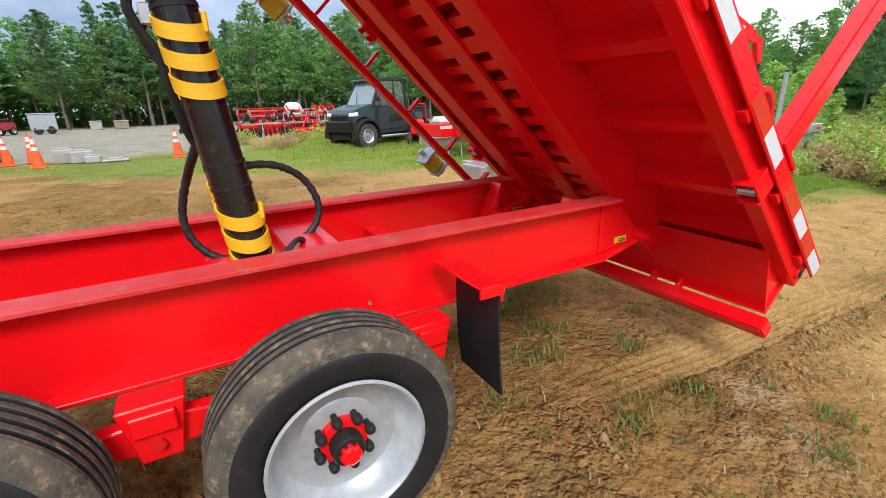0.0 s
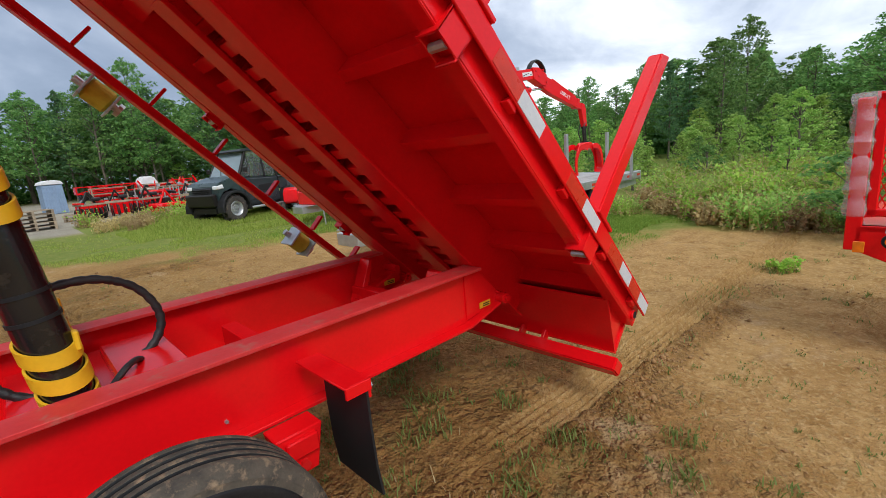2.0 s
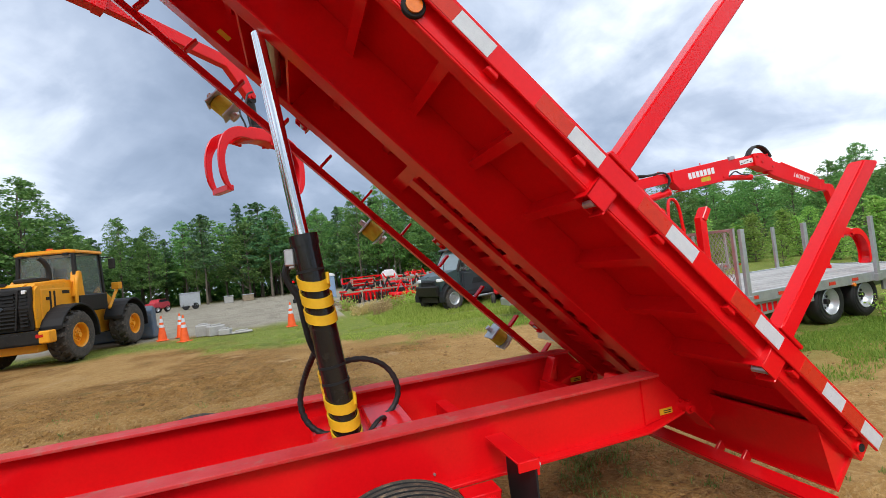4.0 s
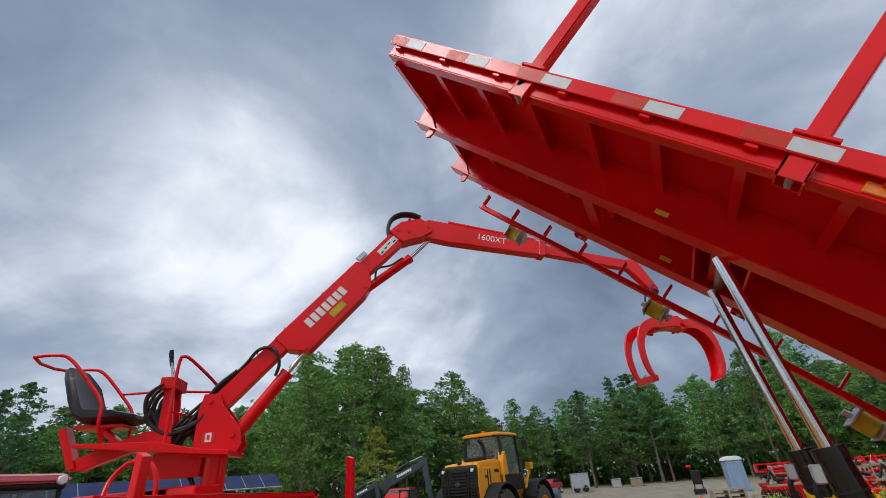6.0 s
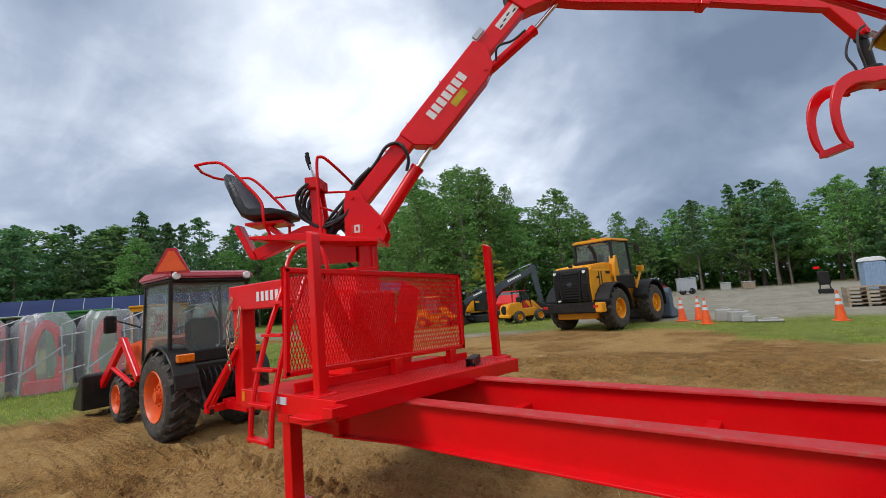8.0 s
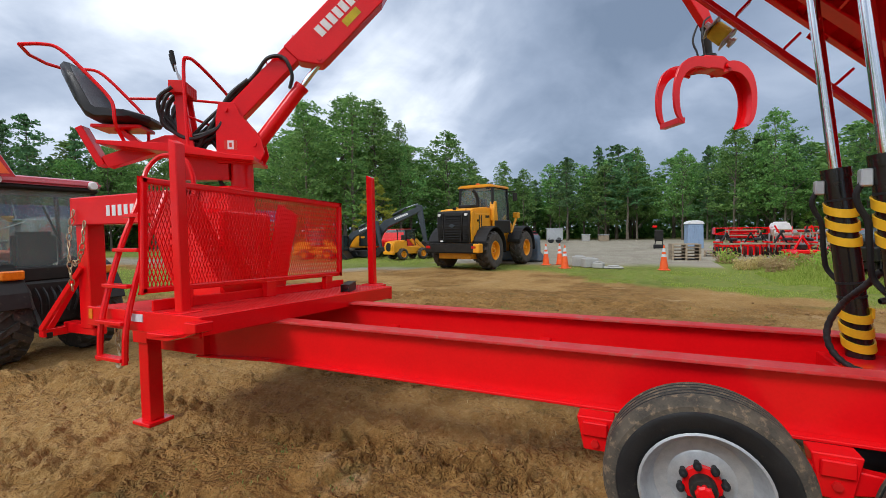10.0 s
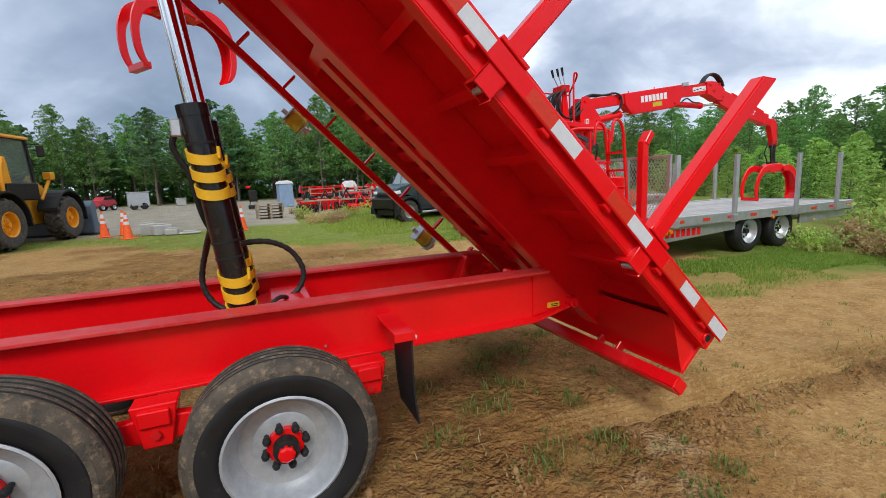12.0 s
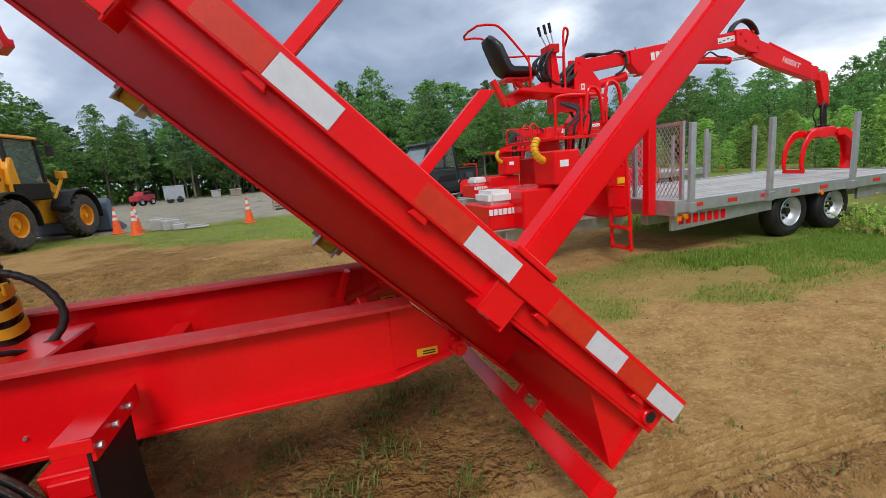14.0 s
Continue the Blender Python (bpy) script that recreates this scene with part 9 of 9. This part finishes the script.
def leaf_quads(V, F, c, r, count, size, flat=0.7, long=1.0):
    """Leaf sprays round a centre, each a bent kite of two faces."""
    g = LEAF_RNG

    def unit(v):
        return v / np.maximum(1e-6, np.linalg.norm(v, axis=1, keepdims=True))

    d = unit(g.normal(0, 1, (count, 3)) * (1, 1, flat)) * r * g.uniform(0.25, 1.0, (count, 1)) ** 0.5
    p = np.array(c)[None] + d * (1, 1, flat)
    s = size * g.uniform(0.55, 1.3, (count, 1))
    a = unit(g.normal(0, 1, (count, 3)) * (1, 1, 0.5))
    b = unit(np.cross(a, g.normal(0, 1, (count, 3))))
    up = np.concatenate([np.zeros((count, 2)), s * 0.18], 1)
    n = len(V)
    V.extend(np.stack([p - a * s * long, p + b * s * 0.5 + up, p + a * s * long - up, p - b * s * 0.5 + up], 1).reshape(-1, 3))
    for k in range(n, n + 4 * count, 4):
        F += [(k, k + 1, k + 2), (k, k + 2, k + 3)]


def trunk_mesh(name, h, r, limbs, rnd, bark):
    bm = B()
    pts = [Vector((rnd.uniform(-0.02, 0.02) * h * k / 6, rnd.uniform(-0.02, 0.02) * h * k / 6, h * k / 6)) for k in range(7)]
    rings = []
    for k, p in enumerate(pts):
        rr = r * (1 - 0.13 * k) * (1.25 if k == 0 else 1)
        rings.append([bm.verts.new(p + Vector((rr * math.cos(a * math.tau / 8), rr * math.sin(a * math.tau / 8), 0))) for a in range(8)])
    for a, b in zip(rings, rings[1:]):
        for j in range(8):
            bm.faces.new((a[j], a[(j + 1) % 8], b[(j + 1) % 8], b[j]))
    for a, b, w in limbs:
        rod(bm, a, b, w, 5, w * 0.35)
    me = bpy.data.meshes.new(name)
    bm.to_mesh(me)
    bm.free()
    me.materials.append(bark)
    return me


def broadleaf_tree(seed, h, spread, leaf_mat, bare=0.3, clumps=64, per=34, size=0.26, top=0.22):
    """Crown of many small sprays on rising limbs, fullest below its middle, thin and pointed above."""
    rnd = random.Random(seed)
    V, F, limbs = [], [], []
    lobes = [(rnd.uniform(0, math.tau), rnd.uniform(0, 1), rnd.uniform(0.7, 1.15)) for k in range(7)]
    for k in range(clumps):
        t = rnd.random() ** 0.9
        z = h * (bare + (1 - bare) * t)
        prof = min(1.0, 0.45 + 2.2 * t) * (1 - t) ** 0.55 + 0.05
        a = rnd.uniform(0, math.tau)
        swell = 1 + 0.28 * sum(math.cos(a - la_) * math.exp(-((t - lt) * 4) ** 2) * lg for la_, lt, lg in lobes)
        rad = spread * prof * swell * rnd.uniform(0.2, 1.0) ** 0.45
        c = Vector((rad * math.cos(a), rad * math.sin(a), z))
        cr = h * rnd.uniform(0.035, 0.072) * (1.25 - 0.6 * t)
        leaf_quads(V, F, c, cr, per, size * (1.1 - 0.3 * t), 0.55)
        if k % 9 == 0:
            limbs.append((Vector((0, 0, max(h * 0.12, z - rad * 1.1))), c, 0.012 + 0.0025 * h))
    for k in range(6):
        leaf_quads(V, F, Vector((rnd.uniform(-0.012, 0.012) * h, rnd.uniform(-0.012, 0.012) * h, h * (0.9 + 0.022 * k))), h * 0.02, per // 2, size * 0.8)
    crown = mesh_of("crown", V, F, [leaf_mat])
    return trunk_mesh("trunk", h * 0.95, 0.010 * h + 0.02, limbs, rnd, BARK), crown


def pine_tree(seed, h, spread, leaf_mat, bare=0.25, size=0.3, whorls=17, power=0.75):
    """Uneven rising boughs, each ending in a few rounded tufts of needles."""
    rnd = random.Random(seed)
    V, F, limbs = [], [], []
    lop = rnd.uniform(0, math.tau)
    for k in range(whorls * 5):
        t = min(1.0, max(0.0, k / (whorls * 5 - 1) + rnd.gauss(0, 0.02)))
        z = h * (bare + (0.985 - bare) * t)
        a = k * 2.4 + rnd.uniform(-0.5, 0.5)
        L = (spread * (1 - t) ** power * (1 + 0.2 * math.cos(a - lop)) + 0.2) * rnd.uniform(0.45, 1.12)
        base = Vector((0, 0, z))
        tip = Vector((L * math.cos(a), L * math.sin(a), z + L * rnd.uniform(0.02, 0.42)))
        if k % 2 == 0:
            limbs.append((base, tip, 0.03))
        n = max(2, int(L * 2.0))
        for q in range(n):
            f = 0.35 + 0.65 * q / (n - 1)
            off = Vector((rnd.gauss(0, 0.16), rnd.gauss(0, 0.16), rnd.gauss(0, 0.08))) * min(1.0, L)
            leaf_quads(V, F, base.lerp(tip, f) + off, rnd.uniform(0.28, 0.46) * min(1.0, 0.45 + 0.4 * L), 13, size * rnd.uniform(0.8, 1.1), 0.6, 1.0)
    crown = mesh_of("crown", V, F, [leaf_mat])
    return trunk_mesh("trunk", h * 0.98, 0.010 * h + 0.03, limbs, rnd, BARK), crown


def place(kinds, spots, name, label, category, group):
    for x, y, k, s, rz in spots:
        tm, cm = kinds[k]
        t = thing(name, label[k] if isinstance(label, (list, tuple)) else label, category, (x, y, 0), rz, group)
        t.scale = (s[0], s[0], s[1])
        a, b = new("trunk", tm), new("crown", cm)
        a.parent = b.parent = t


KINDS = [broadleaf_tree(1, 12, 3.4, BROADLEAF, 0.27, 200, 22, 0.165), broadleaf_tree(2, 12, 2.7, BROADLEAF, 0.33, 180, 22, 0.155), broadleaf_tree(3, 12, 4.0, BROADLEAF, 0.2, 220, 22, 0.17), pine_tree(4, 12, 3.0, NEEDLES, 0.18, 0.2), pine_tree(5, 12, 2.8, NEEDLES, 0.36, 0.2, 13, 0.5), broadleaf_tree(6, 12, 2.1, BROADLEAF, 0.16, 170, 16, 0.15), broadleaf_tree(7, 6, 1.8, YELLOWGREEN, 0.08, 120, 14, 0.15), broadleaf_tree(8, 12, 3.8, BROADLEAF, 0.24, 170, 14, 0.23), pine_tree(9, 12, 3.2, NEEDLES, 0.26, 0.3, 13)]
LABELS = ["tall broadleaf tree with a dense green crown", "slender broadleaf tree with a green crown", "wide broadleaf tree with a low green crown", "dark green pine tree with layered branches", "dark pine tree with a bare lower trunk", "thin airy broadleaf tree with an open crown", "small yellow-green broadleaf tree", "broadleaf tree deep in the wood", "pine tree deep in the wood"]
# height of the tree line round the yard: degrees from +y to the right, rise per metre of distance, distance
LINE = [(-180, 0.16, 58), (-110, 0.17, 58), (-84, 0.186, 56), (-78, 0.17, 58), (-73, 0.21, 52), (-69, 0.19, 55), (-60, 0.165, 58), (-47, 0.17, 56), (-42, 0.272, 40), (-36.5, 0.285, 40), (-31, 0.235, 46), (-27, 0.215, 50), (-22, 0.15, 58), (-16, 0.13, 62), (-13, 0.115, 62), (-9, 0.155, 60), (-4, 0.172, 60), (1, 0.145, 60), (6, 0.152, 58), (10, 0.185, 54), (20, 0.185, 46), (33, 0.14, 42), (40, 0.115, 44), (50, 0.12, 44), (60, 0.122, 42), (66, 0.12, 38), (74, 0.178, 30), (79, 0.205, 28), (83, 0.125, 30), (88, 0.17, 28), (110, 0.16, 34), (180, 0.16, 58)]
la = np.array(LINE)
rt = random.Random(77)
spots = []
az = -95.0
while az < 100:
    rise, dist = float(np.interp(az, la[:, 0], la[:, 1])), float(np.interp(az, la[:, 0], la[:, 2]))
    for row in range(3):
        a = az + rt.uniform(-1.6, 1.6)
        d = dist + row * 4.0 + rt.uniform(-1.5, 1.5)
        h = (1.6 + d * rise) * (rt.uniform(0.74, 1.1) if row == 0 else rt.uniform(0.85, 1.06) if row == 1 else rt.uniform(0.78, 0.94))
        if -65 > a or (a > 70):
            k = rt.choice((4, 4, 3, 1, 4, 0) if a < 0 else (0, 1, 5, 1, 0, 3))
        elif -50 < a < -24:
            k = rt.choice((0, 1, 5, 1, 5, 2))
        else:
            k = rt.choice((0, 1, 4, 3, 0, 2, 1) if a < 34 else (0, 1, 5, 1, 0, 2, 4))
        hs = h / 12
        if row >= 2:
            k = rt.choice((7, 7, 8) if a < 34 else (7,))
        wide = hs * rt.uniform(0.8, 1.25) * (1.5 if row >= 2 else 1.0)
        spots.append((-0.5 + d * math.sin(radians(a)), -1.9 + d * math.cos(radians(a)), k, (wide, hs), rt.uniform(0, 360)))
    az += math.degrees(2.9 / dist)
# unseen trees behind the camera, added to close the yard and for reflections
for k in range(22):
    a = rt.uniform(102, 262)
    d = rt.uniform(46, 60)
    hs = rt.uniform(0.8, 1.05)
    spots.append((d * math.sin(radians(a)), d * math.cos(radians(a)), rt.randint(0, 4), (hs, hs), rt.uniform(0, 360)))
spots.append((-20.5, 27.5, 6, (1.0, 0.95), 40))
place(KINDS, spots, "tree", LABELS, "tree", "wood round the yard")

# thicket deep in the wood, added to block light from behind the trunks
tk = np.random.default_rng(9)
NT = 80000
t_az = tk.uniform(-97, 101, NT)
t_d = np.interp(t_az, la[:, 0], la[:, 2]) + 11.5 + 6.0 * tk.random(NT)
t_h = (1.6 + t_d * np.interp(t_az, la[:, 0], la[:, 1])) * (0.62 + 0.1 * np.sin(t_az * 1.7)) * tk.random(NT) ** 1.25
t_c = np.stack([-0.5 + t_d * np.sin(np.radians(t_az)), -1.9 + t_d * np.cos(np.radians(t_az)), t_h], 1)
t_a = tk.normal(0, 1, (NT, 3))
t_a /= np.linalg.norm(t_a, axis=1, keepdims=True)
t_b = np.cross(t_a, tk.normal(0, 1, (NT, 3)))
t_b /= np.linalg.norm(t_b, axis=1, keepdims=True)
t_s = tk.uniform(0.22, 0.48, (NT, 1))
V = np.stack([t_c - t_a * t_s, t_c + t_b * t_s * 0.6, t_c + t_a * t_s, t_c - t_b * t_s * 0.6], 1).reshape(-1, 3)
F = (4 * np.arange(NT)[:, None] + np.array([0, 1, 2, 0, 2, 3])).reshape(-1, 3)
tagged(new("thicket", mesh_of("thicket", V, F, [BROADLEAF])), "dense green undergrowth deep inside the wood", "undergrowth", kind="stuff")

# young trees and shrubs: lower growth in front of the wood
SHRUBS = [broadleaf_tree(11, 3, 1.2, YOUNG, 0.02, 170, 22, 0.055), broadleaf_tree(12, 3, 1.0, BROADLEAF, 0.03, 150, 22, 0.06), pine_tree(13, 3, 0.85, YOUNG, 0.05, 0.075, 22)]
spots = []
for k in range(75):
    a = rt.uniform(34, 100)
    lo = 16 if a > 62 else 24 if a > 48 else 32
    d = rt.uniform(lo, lo + 12)
    hs = rt.uniform(0.4, 0.95) * (0.75 if d < 20 else 1.0)
    spots.append((d * math.sin(radians(a)), -1.5 + d * math.cos(radians(a)), rt.choice((0, 1, 2, 2, 2)), (hs * 1.0, hs), rt.uniform(0, 360)))
for k in range(85):
    a = rt.uniform(-95, 34)
    d = float(np.interp(a, la[:, 0], la[:, 2])) + rt.uniform(1.0, 8.0)
    hs = rt.uniform(0.45, 1.0)
    if -24 < a < 14:
        continue
    spots.append((d * math.sin(radians(a)), -1.9 + d * math.cos(radians(a)), rt.choice((0, 1, 1)), (hs * 1.5, hs), rt.uniform(0, 360)))
place(SHRUBS, spots, "shrub", "leafy green shrub at the wood's edge", "shrub", "shrubs at the wood's edge")


def weed_clump(seed, h, width, n_stems, leaf, leaf_mat):
    """Tall weeds: arching stems with paired leaves, dry at the foot."""
    rnd = random.Random(seed)
    V, F, slots = [], [], []
    for s in range(n_stems):
        a, d = rnd.uniform(0, math.tau), width * rnd.uniform(0, 1) ** 0.6
        p = Vector((d * math.cos(a), d * math.sin(a), 0))
        lean = Vector((rnd.gauss(0, 0.35), rnd.gauss(0, 0.35), 0))
        hh = h * rnd.uniform(0.5, 1.1)
        pts = [p + lean * (t * t) * hh + Vector((0, 0, hh * t * (1 - 0.12 * t))) for t in (0, 0.33, 0.66, 1.0)]
        w = Vector((rnd.uniform(-1, 1), rnd.uniform(-1, 1), 0)).normalized() * 0.006
        for a0, b0 in zip(pts, pts[1:]):
            n = len(V)
            V += [tuple(a0 - w), tuple(a0 + w), tuple(b0 + w), tuple(b0 - w)]
            F.append((n, n + 1, n + 2, n + 3))
            slots.append(1)
        for k in range(rnd.randint(12, 18)):
            t = rnd.uniform(0.04, 1.0)
            c = pts[min(2, int(t * 3))].lerp(pts[min(3, int(t * 3) + 1)], (t * 3) % 1)
            n = len(V)
            leaf_quads(V, F, c, 0.05, 1, leaf * rnd.uniform(0.7, 1.3), 0.6, 0.8)
            slots += [1 if t < 0.32 and rnd.random() < 0.6 else 0] * 2
    return mesh_of("weeds", np.array([tuple(p) for p in V]), F, [leaf_mat, STRAW], slots)


WEEDS = [weed_clump(31, 0.95, 0.5, 44, 0.055, WEED), weed_clump(32, 0.8, 0.55, 48, 0.05, YOUNG), weed_clump(33, 0.6, 0.45, 40, 0.05, STRAW), weed_clump(34, 0.35, 0.35, 26, 0.07, WEED)]
WL_ = ["tall green weeds with dry stems", "bright green bramble and weeds", "dry brown grass and dead weeds", "low leafy green weed on the dirt"]
edge = [(10.4, 3.1), (9.6, 2.7), (9.2, 2.1), (8.5, 1.5), (7.9, 0.9), (7.75, 0.3), (7.7, -0.3), (7.9, -0.9), (8.3, -1.6), (8.8, -2.4), (9.5, -3.4)]
spots = []
for k in range(230):
    i = rt.randint(0, len(edge) - 2)
    f = rt.random()
    dpt = abs(rt.gauss(0, 2.6))
    x = edge[i][0] + (edge[i + 1][0] - edge[i][0]) * f + dpt + 0.15
    y = edge[i][1] + (edge[i + 1][1] - edge[i][1]) * f + rt.uniform(-0.2, 0.2)
    kd = 2 if dpt < 0.7 and rt.random() < 0.3 else rt.choice((0, 1, 1, 0, 2))
    s = rt.uniform(0.5, 0.85) + 0.07 * min(dpt, 4.0)
    spots.append((x, y, kd, s, rt.uniform(0, 360)))
spots += [(5.65, -0.4, 3, 0.4, 10), (8.75, 2.75, 0, 0.5, 30), (9.1, 2.6, 1, 0.5, 60)]
for k in range(40):
    spots.append((rt.uniform(1.8, 8.5), rt.uniform(15, 20), rt.choice((0, 2, 2)), rt.uniform(0.5, 0.9), rt.uniform(0, 360)))
for x, y, k, s, rz in spots:
    t = tagged(new("weeds", WEEDS[k]), WL_[k], "weeds", "weeds along the yard's edge")
    t.matrix_basis = pose(x, y, 0, 0, 0, rz) @ Matrix.Diagonal((s, s, s, 1))
# leafy saplings close to the red platform
SAP = [broadleaf_tree(41, 1.7, 0.85, YOUNG, 0.12, 120, 14, 0.05), broadleaf_tree(42, 1.5, 0.9, BROADLEAF, 0.12, 120, 14, 0.05)]
place(SAP, [(7.6, -1.0, 1, (1.0, 0.9), 0), (8.1, -1.7, 0, (1.0, 1.0), 90), (8.6, -2.6, 1, (1.0, 1.0), 300), (11.4, 0.4, 0, (0.8, 0.75), 20), (12.6, 2.2, 1, (0.9, 0.8), 50), (13.4, 4.4, 0, (0.9, 0.85), 70)], "sapling", "leafy green sapling with thin dark stems", "sapling", "saplings at the yard's edge")
